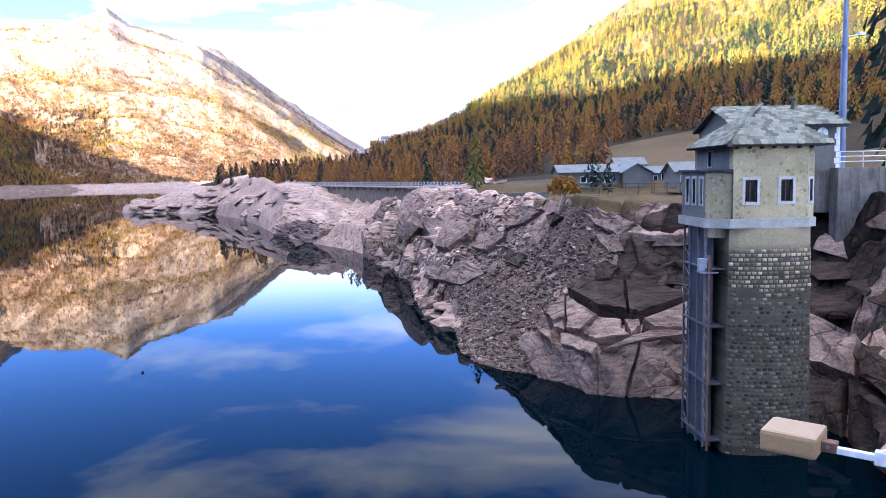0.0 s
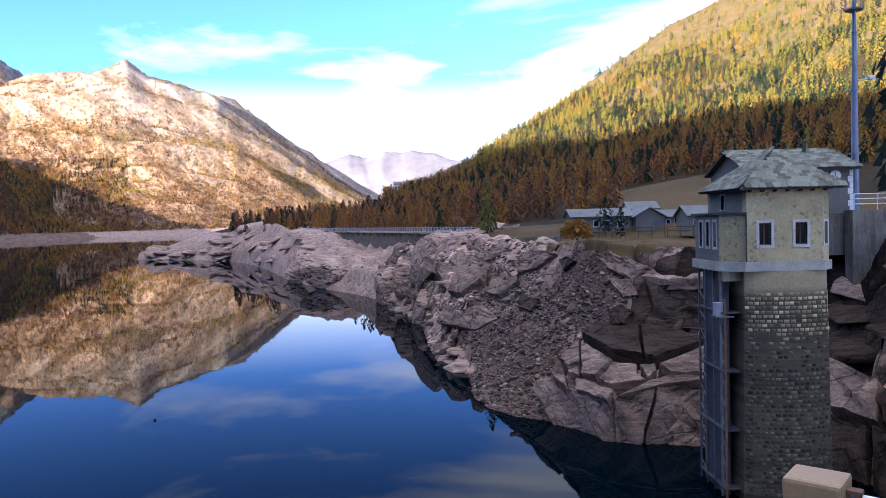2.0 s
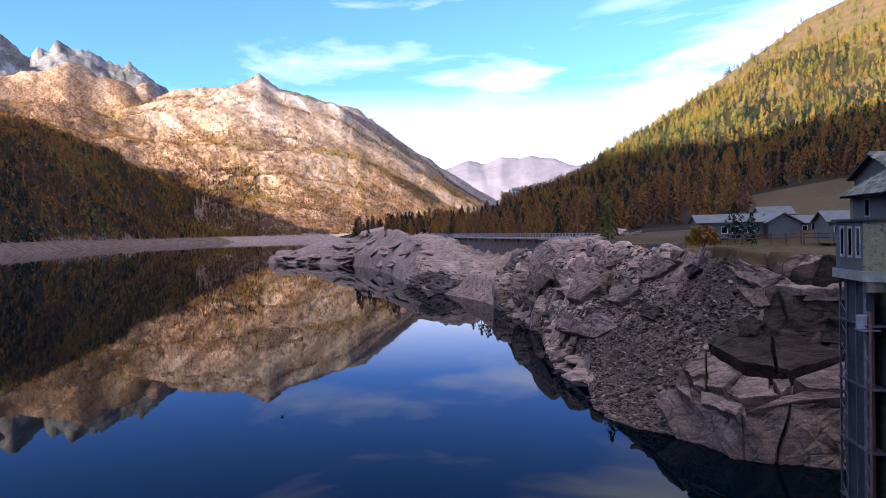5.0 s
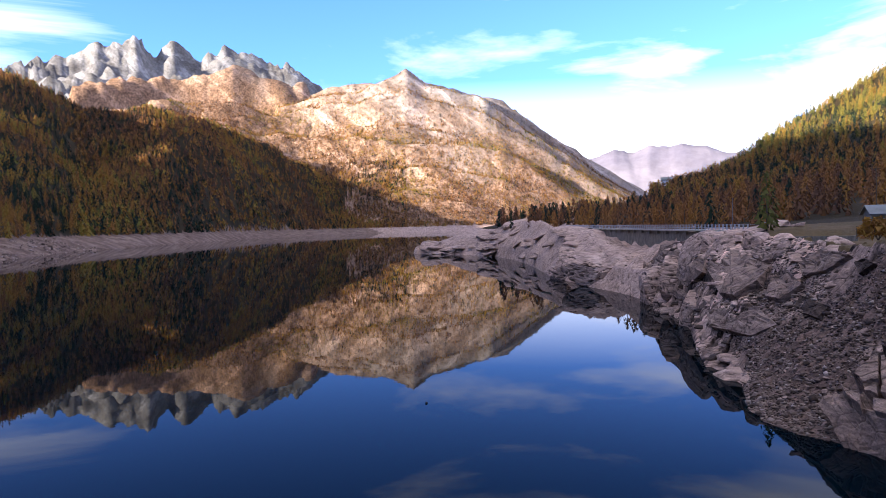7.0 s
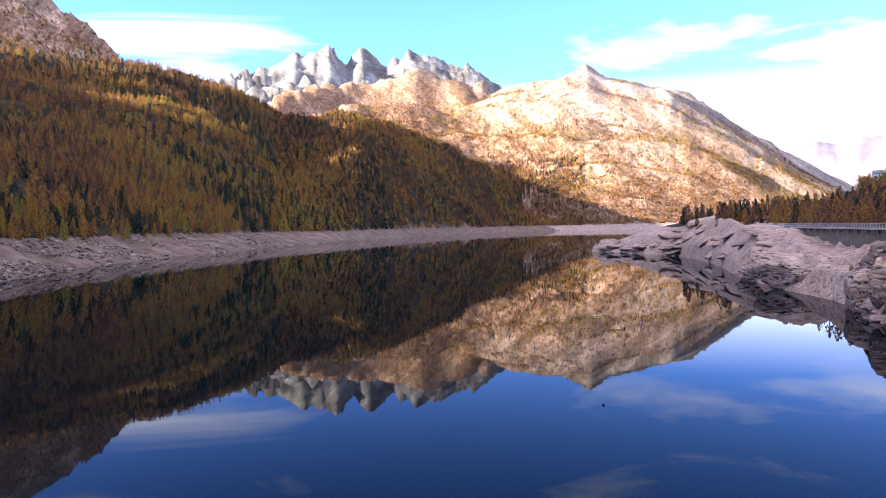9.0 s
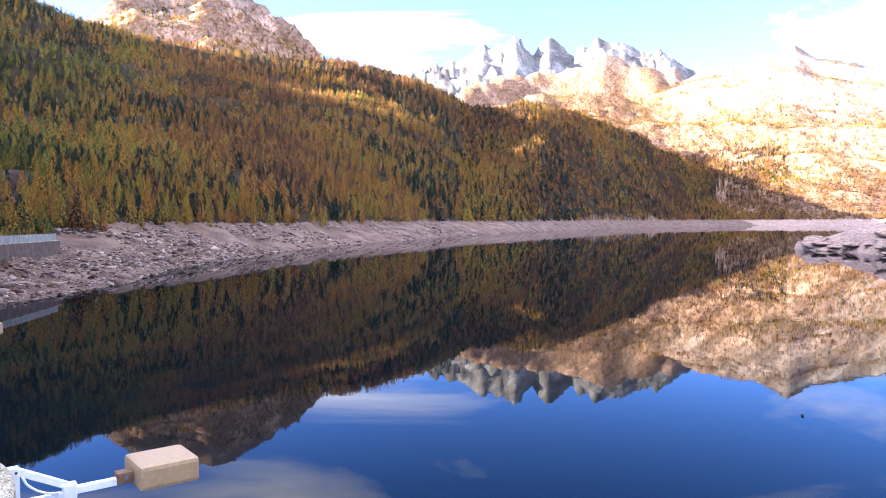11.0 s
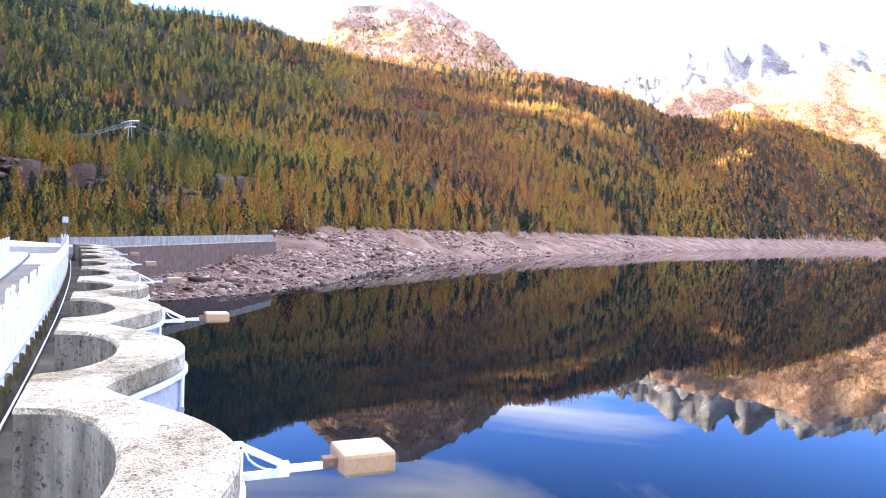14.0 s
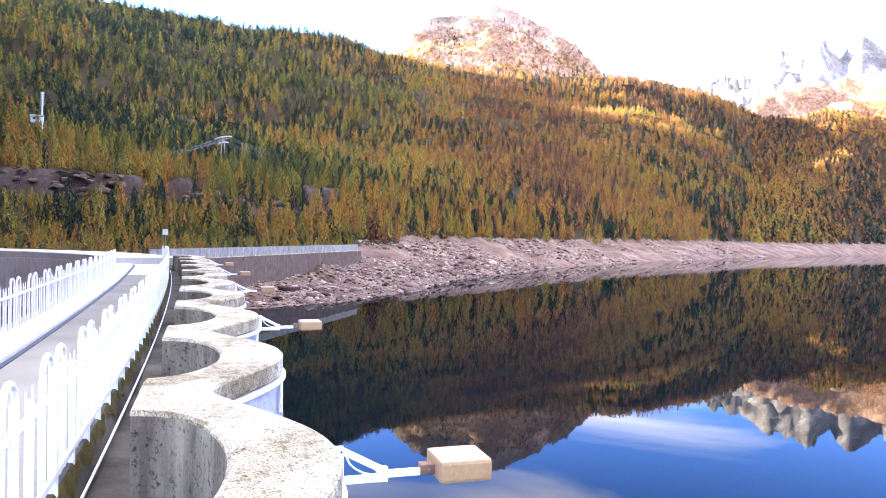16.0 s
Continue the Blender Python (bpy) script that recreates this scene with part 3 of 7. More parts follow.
def mesh_grid(name, X, Y, Z, kinds, mats, closed=False, keep=None):
    na, nr = X.shape
    me = bpy.data.meshes.new(name)
    co = np.stack([X, Y, Z], -1).reshape(-1, 3)
    i, j = np.meshgrid(np.arange(na if closed else na - 1), np.arange(nr - 1), indexing="ij")
    i, j = i.ravel(), j.ravel()
    if keep is not None:
        i, j = i[keep[i, j]], j[keep[i, j]]
    i2 = (i + 1) % na
    quads = np.stack([i * nr + j, i * nr + j + 1, i2 * nr + j + 1, i2 * nr + j], -1).reshape(-1, 4)
    me.vertices.add(len(co))
    me.vertices.foreach_set("co", co.ravel())
    me.loops.add(quads.size)
    me.loops.foreach_set("vertex_index", quads.ravel().astype(np.int32))
    me.polygons.add(len(quads))
    me.polygons.foreach_set("loop_start", np.arange(0, quads.size, 4, dtype=np.int32))
    for m in mats:
        me.materials.append(m)
    me.polygons.foreach_set("material_index", kinds[i, j].ravel().astype(np.int32))
    me.update(calc_edges=True)
    return new(name, me)


az_grid = np.concatenate([np.arange(-180, -48, 3.0), np.arange(-48, 104, 0.19), np.arange(104, 180, 3.0)])
r_grid = np.concatenate([np.geomspace(14, 40, 18)[:-1], np.geomspace(40, 130, 70)[:-1], np.geomspace(130, 480, 120)[:-1], np.geomspace(480, 4950, 240)])
GX, GY, GZ, GK = terrain(az_grid, r_grid)
mats = [MAT["shore_rock"], MAT["forest_floor"], MAT["grass"], MAT["alp"], MAT["crag"], MAT["far"], MAT["dark_rock"], MAT["brown_alp"], MAT["beach"], MAT["pale_rock"], MAT["cliff"]]
blot = fbm(GX, GY, 60, 3, 120) * 2
slot = np.select([GZ < 12.2 + blot * 0.4, GK <= 2, GK == 3, GK == 4, GK == 5], [0, 1, 7, 3, 4], 5)
GA, GD = np.degrees(np.arctan2(-GX, GY)), np.hypot(GX, GY)
wob = 2.5 * fbm(GX, GY, 8, 3, 131)


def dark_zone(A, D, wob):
    """Dark rock: the slab above the cracked one; shade below the overhang and beside the intake tower, put into the
    colour.
    """
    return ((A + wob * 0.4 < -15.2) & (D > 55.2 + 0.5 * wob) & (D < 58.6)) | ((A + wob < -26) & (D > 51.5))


slot = np.where((slot == 0) & (GK == 2) & (GA > 72) & (GZ > 9.4 + blot * 0.4), 1, slot)
slot = np.where((slot == 0) & (GK == 2), 8, slot)
slot = np.where((slot == 0) & (GA + 0.3 * wob > 4.4) & (GA + 0.3 * wob < 12.6) & (GZ > 0.6), 9, slot)
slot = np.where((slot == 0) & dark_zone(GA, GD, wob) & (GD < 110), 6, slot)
slot = np.where((slot == 0) & (GK == 1) & (GA < -4) & (GA > -27) & (GD > np.interp(GA, RIGHT_TOP[0], RIGHT_TOP[1]) + 1.5), 2, slot)
slot = np.where((slot == 1) & (GK == 1) & (((GD < 230) & (GA < -13) & (GA > -24)) | (GD < 150) | (GZ > 150 + 30 * blot)), 2, slot)
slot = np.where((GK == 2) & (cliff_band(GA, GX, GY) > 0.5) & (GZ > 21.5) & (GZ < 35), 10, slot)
slot = np.where((slot == 1) & (GK == 1) & (GA > 8.5) & (GD < 372), 0, slot)
sunk = between(GA, -33, 4.0, 0.8) * between(GD, 38, 118, 4) * (GK == 1)
ground = mesh_grid("ground", GX, GY, GZ - 1.3 * sunk, slot, mats, closed=True)
tagged(ground, "bare grey rock shore rising into forest floor and alpine slopes", "ground", kind="structure")


def height_at(x, y):
    """The ground's height at a place, from the grid."""
    a = np.degrees(np.arctan2(-x, y))
    r = np.hypot(x, y)
    fa = np.interp(a, az_grid, np.arange(len(az_grid)))
    fr = np.interp(r, r_grid, np.arange(len(r_grid)))
    i, j = np.minimum(fa.astype(int), len(az_grid) - 2), np.minimum(fr.astype(int), len(r_grid) - 2)
    u, v = fa - i, fr - j
    return (GZ[i, j] * (1 - u) + GZ[i + 1, j] * u) * (1 - v) + (GZ[i, j + 1] * (1 - u) + GZ[i + 1, j + 1] * u) * v


# ---------- the rock bank, laid over the ground ----------
def rock_bank():
    az = np.arange(-34.0, 5.0, 0.076)
    w, t = np.interp(az, RIGHT_WATER[0], RIGHT_WATER[1]), np.interp(az, RIGHT_TOP[0], RIGHT_TOP[1])
    D = np.repeat(np.geomspace(34, 158, 640)[None], len(az), 0)
    R = np.array([np.interp(az, a, r) for a, r, z in RIGHT])
    L = np.array([np.interp(az, a, z) for a, r, z in RIGHT])
    A = np.repeat(az[:, None], D.shape[1], 1)
    X, Y = -np.sin(np.radians(A)) * D, np.cos(np.radians(A)) * D
    Z = np.array([np.interp(D[j], R[:, j], L[:, j]) for j in range(len(az))])
    Z, joint, tone = belt(X, Y, A, D, Z, np.ones(A.shape, int))
    edge = np.minimum(between(A, -33.5, 4.4, 0.5), np.clip(2.0 - (D - t[:, None]) / 2.5, 0, 1))
    Z = Z - 2.2 * (1 - edge)
    wob = 2.5 * fbm(X, Y, 8, 3, 131)
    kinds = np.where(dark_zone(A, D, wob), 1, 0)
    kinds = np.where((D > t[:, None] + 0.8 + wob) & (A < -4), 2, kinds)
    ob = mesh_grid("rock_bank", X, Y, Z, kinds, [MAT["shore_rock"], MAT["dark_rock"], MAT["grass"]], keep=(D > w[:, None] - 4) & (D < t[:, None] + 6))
    ob.data.attributes.new("joint", "FLOAT", "POINT").data.foreach_set("value", np.clip(joint, 0, 1).astype(np.float32).ravel())
    ob.data.attributes.new("tone", "FLOAT", "POINT").data.foreach_set("value", (np.clip(tone, 0, 1) - 0.5).astype(np.float32).ravel())
    return tagged(ob, "bare cracked gneiss bank with slabs, humps and ledges", "rock", kind="structure")


rock_bank()


# ---------- the lake ----------
def lake():
    bm = bmesh.new()
    az = np.radians(np.arange(-85, 106, 2.5))
    ring = lambda r: [bm.verts.new((-math.sin(a) * r, math.cos(a) * r, 0)) for a in az]
    a, b, c = ring(1.0), ring(300), ring(2700)
    for p, q in ((a, b), (b, c)):
        for k in range(len(az) - 1):
            bm.faces.new((p[k], p[k + 1], q[k + 1], q[k]))
    bmesh.ops.recalc_face_normals(bm, faces=bm.faces)
    if bm.faces[0].normal.z < 0:
        bmesh.ops.reverse_faces(bm, faces=bm.faces[:])
    me = bpy.data.meshes.new("water")
    bm.to_mesh(me)
    me.materials.append(MAT["water"])
    return tagged(new("water", me), "calm deep blue reservoir water mirroring the mountains", "lake", kind="structure")


lake()


# ---------- helpers for things ----------
def part(name, bm, mat, parent=None, label="", smooth=False):
    """One mesh object out of a bmesh, under a thing or a part."""
    bmesh.ops.recalc_face_normals(bm, faces=bm.faces[:])
    me = bpy.data.meshes.new(name)
    bm.to_mesh(me)
    bm.free()
    me.materials.append(mat)
    if smooth:
        me.polygons.foreach_set("use_smooth", [True] * len(me.polygons))
    ob = new(name, me)
    ob.parent = parent
    return tagged(ob, label)


def share(name, me, m, parent):
    """Another object on a mesh that is there already."""
    ob = new(name, me)
    ob.parent, ob.matrix_basis = parent, m
    return ob


def thing(name, m, label, category, group="", kind=""):
    ob = new(name)
    ob.matrix_basis = m
    ob.empty_display_size = 0.1
    return tagged(ob, label, category, group, kind)


def box(bm, x0, x1, y0, y1, z0, z1, bevel=0.0, m=None):
    made = bmesh.ops.create_cube(bm, size=1, matrix=Matrix.Translation(((x0 + x1) / 2, (y0 + y1) / 2, (z0 + z1) / 2)) @ Matrix.Diagonal((x1 - x0, y1 - y0, z1 - z0, 1)))
    if bevel:
        edges = list({e for v in made["verts"] for e in v.link_edges})
        made = bmesh.ops.bevel(bm, geom=edges, offset=bevel, segments=2, affect="EDGES", profile=0.6)
    if m is not None:
        bmesh.ops.transform(bm, matrix=m, verts=list({v for v in made["verts"]}))
    return bm


def boxed(*a, **k):
    return box(bmesh.new(), *a, **k)


def rod(bm, a, b, r, sides=6, r2=None):
    a, b = Vector(a), Vector(b)
    m = Matrix.Translation((a + b) / 2) @ (b - a).to_track_quat("Z", "Y").to_matrix().to_4x4()
    bmesh.ops.create_cone(bm, cap_ends=True, segments=sides, radius1=r, radius2=r if r2 is None else r2, depth=(b - a).length, matrix=m)
    return bm


def prism(bm, plan, z0, z1, plan2=None):
    """An upright prism over a plan of (x, y); plan2: another plan at its top."""
    lo = [bm.verts.new((x, y, z0)) for x, y in plan]
    hi = [bm.verts.new((x, y, z1)) for x, y in (plan2 or plan)]
    n = len(plan)
    bm.faces.new(lo[::-1])
    bm.faces.new(hi)
    for k in range(n):
        bm.faces.new((lo[k], lo[(k + 1) % n], hi[(k + 1) % n], hi[k]))
    return bm


def mesh_np(name, co, tris, mat, tint=None):
    """One mesh out of arrays of points and triangles, with a tint for each point."""
    me = bpy.data.meshes.new(name)
    me.vertices.add(len(co))
    me.vertices.foreach_set("co", co.astype(np.float32).ravel())
    me.loops.add(tris.size)
    me.loops.foreach_set("vertex_index", tris.ravel().astype(np.int32))
    me.polygons.add(len(tris))
    me.polygons.foreach_set("loop_start", np.arange(0, tris.size, 3, dtype=np.int32))
    if tint is not None:
        me.attributes.new("tint", "FLOAT", "POINT").data.foreach_set("value", tint.astype(np.float32))
    me.materials.append(mat)
    me.update(calc_edges=True)
    return me


# ---------- more materials ----------
def make_needles():
    m, n, l, b = material("needles", 0.9)
    at = n.new("ShaderNodeAttribute")
    at.attribute_name = "tint"
    col = ramp(n, l, at.outputs["Fac"], [(0.0, (0.009, 0.019, 0.016)), (0.3, (0.032, 0.046, 0.02)), (0.45, (0.1, 0.1, 0.024)), (0.54, (0.155, 0.138, 0.027)), (0.62, (0.24, 0.175, 0.03)),
                                         (0.72, (0.3, 0.15, 0.026)), (0.86, (0.225, 0.098, 0.032)), (1.0, (0.1, 0.05, 0.03))])
    fine = tex(n, l, 1.3, 3, 0.6)
    col = mix(n, l, 0.6, col, ramp(n, l, fine, [(0.3, (0.45, 0.45, 0.45)), (0.7, (1.15, 1.15, 1.15))]), "MULTIPLY")
    l.new(col, b.inputs["Base Color"])
    b.inputs["Specular IOR Level"].default_value = 0.15
    tr, both = n.new("ShaderNodeBsdfTranslucent"), n.new("ShaderNodeMixShader")
    both.inputs[0].default_value = 0.28
    l.new(col, tr.inputs["Color"])
    l.new(b.outputs[0], both.inputs[1])
    l.new(tr.outputs[0], both.inputs[2])
    l.new(both.outputs[0], n["Material Output"].inputs["Surface"])
    return m


def make_coping():
    """Weathered cast concrete: pale, with grey lichen, ochre spots and a gritty grain."""
    m, n, l, b = material("weathered_concrete", 0.9)
    big, mid, fine = tex(n, l, 0.9, 5, 0.65), tex(n, l, 9, 7, 0.75), tex(n, l, 75, 4, 0.7)
    col = ramp(n, l, big, [(0.36, (0.25, 0.205, 0.13)), (0.48, (0.4, 0.34, 0.235)), (0.6, (0.6, 0.54, 0.4)), (0.7, (0.7, 0.65, 0.52))])
    col = mix(n, l, 0.9, col, ramp(n, l, mid, [(0.36, (0.42, 0.4, 0.34)), (0.48, (0.88, 0.87, 0.82)), (0.6, (1.1, 1.1, 1.1))]), "MULTIPLY")
    col = mix(n, l, 0.9, col, ramp(n, l, fine, [(0.4, (0.2, 0.19, 0.17)), (0.5, (0.95, 0.95, 0.93)), (0.65, (1.15, 1.15, 1.15))]), "MULTIPLY")
    lich = ramp(n, l, tex(n, l, 38, 6, 0.75), [(0.53, (1, 1, 1)), (0.6, (0.15, 0.14, 0.11))])
    col = mix(n, l, 0.8, col, lich, "MULTIPLY")
    spots = ramp(n, l, tex(n, l, 2.6, 3, 0.5), [(0.66, (0, 0, 0)), (0.72, (1, 1, 1))])
    sp = n.new("ShaderNodeMath")
    sp.operation, sp.inputs[1].default_value = "MULTIPLY", 0.55
    l.new(spots, sp.inputs[0])
    col = mix(n, l, sp.outputs[0], col, (0.36, 0.25, 0.09))
    l.new(col, b.inputs["Base Color"])
    bump(n, l, b, mix(n, l, 0.5, mid, fine), 0.5, 0.01)
    return m


def make_stained(name, c0, c1, streak=0.8):
    """Upright concrete with dark streaks that run down."""
    m, n, l, b = material(name, 0.9)
    run, big, fine = tex(n, l, 3.5, 6, 0.7, stretch=(1, 1, 0.12)), tex(n, l, 0.7, 4, 0.6), tex(n, l, 30, 4, 0.7)
    col = ramp(n, l, big, [(0.3, c0), (0.7, c1)])
    col = mix(n, l, streak, col, ramp(n, l, run, [(0.36, (0.25, 0.24, 0.23)), (0.6, (1, 1, 1))]), "MULTIPLY")
    col = mix(n, l, 0.4, col, ramp(n, l, fine, [(0.3, (0.5, 0.5, 0.5)), (0.65, (1, 1, 1))]), "MULTIPLY")
    pits = ramp(n, l, tex(n, l, 17, 5, 0.75), [(0.36, (0.08, 0.08, 0.07)), (0.46, (1, 1, 1))])
    col = mix(n, l, streak, col, pits, "MULTIPLY")
    l.new(col, b.inputs["Base Color"])
    bump(n, l, b, mix(n, l, 0.5, run, fine), 0.5, 0.012)
    return m


def make_rubble(name, mortar, stone0, stone1, scale):
    """Rubble masonry: stones of uneven shape set in wide mortar."""
    m, n, l, b = material(name, 0.9)
    pos = n.new("ShaderNodeNewGeometry").outputs["Position"]
    v, e = n.new("ShaderNodeTexVoronoi"), n.new("ShaderNodeTexVoronoi")
    e.feature = "DISTANCE_TO_EDGE"
    for t in (v, e):
        t.inputs["Scale"].default_value = scale
        l.new(pos, t.inputs["Vector"])
    hue = n.new("ShaderNodeSeparateColor")
    l.new(v.outputs["Color"], hue.inputs[0])
    col = ramp(n, l, hue.outputs[0], [(0.1, stone0), (0.5, mortar), (0.95, stone1)])
    gap = ramp(n, l, e.outputs["Distance"], [(0.05, (0, 0, 0)), (0.22, (1, 1, 1))])
    bare = ramp(n, l, tex(n, l, 1.1, 5, 0.7), [(0.42, (0.12, 0.12, 0.12)), (0.62, (0.8, 0.8, 0.8))])
    gap = mix(n, l, 1.0, gap, bare, "MULTIPLY")
    col = mix(n, l, gap, mortar, col)
    fine, big = tex(n, l, 14, 5, 0.7), tex(n, l, 0.6, 4, 0.6)
    col = mix(n, l, 0.5, col, ramp(n, l, fine, [(0.3, (0.5, 0.5, 0.5)), (0.65, (1.1, 1.1, 1.1))]), "MULTIPLY")
    col = mix(n, l, 0.6, col, ramp(n, l, big, [(0.35, (0.6, 0.58, 0.52)), (0.65, (1.1, 1.08, 1.02))]), "MULTIPLY")
    l.new(col, b.inputs["Base Color"])
    bump(n, l, b, mix(n, l, 0.4, gap, fine), 0.6, 0.03)
    return m


def make_banded():
    """Drowned masonry with silt bands that follow the water levels."""
    m, n, l, b = material("drowned_masonry", 0.9)
    band = tex(n, l, 0.55, 5, 0.7, stretch=(0.05, 0.05, 1.0))
    fine, mid = tex(n, l, 9, 6, 0.7), tex(n, l, 0.8, 4, 0.6, stretch=(1, 1, 2))
    sep = n.new("ShaderNodeSeparateXYZ")
    l.new(n.new("ShaderNodeNewGeometry").outputs["Position"], sep.inputs[0])
    top = n.new("ShaderNodeMapRange")
    top.inputs["From Min"].default_value, top.inputs["From Max"].default_value = 9.9, 10.5
    l.new(sep.outputs["Z"], top.inputs["Value"])
    col = ramp(n, l, band, [(0.3, (0.055, 0.046, 0.03)), (0.48, (0.11, 0.093, 0.062)), (0.6, (0.06, 0.05, 0.034)), (0.72, (0.2, 0.172, 0.12))])
    col = mix(n, l, top.outputs["Result"], col, (0.36, 0.295, 0.17))
    col = mix(n, l, 0.5, col, ramp(n, l, mid, [(0.3, (0.6, 0.6, 0.6)), (0.7, (1.1, 1.1, 1.1))]), "MULTIPLY")
    col = mix(n, l, 0.5, col, ramp(n, l, fine, [(0.3, (0.5, 0.5, 0.5)), (0.7, (1.1, 1.1, 1.1))]), "MULTIPLY")
    l.new(col, b.inputs["Base Color"])
    bump(n, l, b, fine, 0.5, 0.02)
    return m


def make_stone_piece(name, c0, c1, rough=0.85):
    """Pieces that differ one from another."""
    m, n, l, b = material(name, rough)
    info = n.new("ShaderNodeObjectInfo")
    col = ramp(n, l, info.outputs["Random"], [(0.0, c0), (1.0, c1)])
    fine = tex(n, l, 8, 6, 0.7)
    col = mix(n, l, 0.6, col, ramp(n, l, fine, [(0.3, (0.5, 0.5, 0.5)), (0.7, (1.1, 1.1, 1.1))]), "MULTIPLY")
    l.new(col, b.inputs["Base Color"])
    bump(n, l, b, fine, 0.4, 0.02)
    return m


def make_boulder(name="loose_stone", shade=1.0):
    m, n, l, b = material(name, 0.9)
    geo = n.new("ShaderNodeNewGeometry")
    col = ramp(n, l, geo.outputs["Random Per Island"], [(q, tuple(v * shade for v in c)) for q, c in ((0.0, (0.05, 0.032, 0.023)), (0.5, (0.2, 0.137, 0.103)), (0.9, (0.33, 0.238, 0.185)), (1.0, (0.5, 0.39, 0.315)))])
    fine = tex(n, l, 5, 6, 0.7)
    col = mix(n, l, 0.5, col, ramp(n, l, fine, [(0.3, (0.5, 0.5, 0.5)), (0.7, (1.1, 1.1, 1.1))]), "MULTIPLY")
    l.new(col, b.inputs["Base Color"])
    bump(n, l, b, fine, 0.5, 0.05)
    return m


def make_course():
    m, n, l, b = material("course_stone", 0.9)
    geo = n.new("ShaderNodeNewGeometry")
    sep = n.new("ShaderNodeSeparateXYZ")
    l.new(geo.outputs["Position"], sep.inputs[0])
    col = ramp(n, l, geo.outputs["Random Per Island"], [(0.0, (0.032, 0.027, 0.018)), (0.6, (0.085, 0.073, 0.05)), (1.0, (0.17, 0.148, 0.105))])
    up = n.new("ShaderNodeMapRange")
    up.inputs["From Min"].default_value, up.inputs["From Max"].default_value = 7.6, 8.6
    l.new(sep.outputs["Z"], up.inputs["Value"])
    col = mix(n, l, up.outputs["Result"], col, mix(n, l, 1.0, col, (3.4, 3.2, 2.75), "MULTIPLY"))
    fine = tex(n, l, 14, 5, 0.7)
    col = mix(n, l, 0.5, col, ramp(n, l, fine, [(0.3, (0.5, 0.5, 0.5)), (0.7, (1.1, 1.1, 1.1))]), "MULTIPLY")
    l.new(col, b.inputs["Base Color"])
    bump(n, l, b, fine, 0.5, 0.02)
    return m


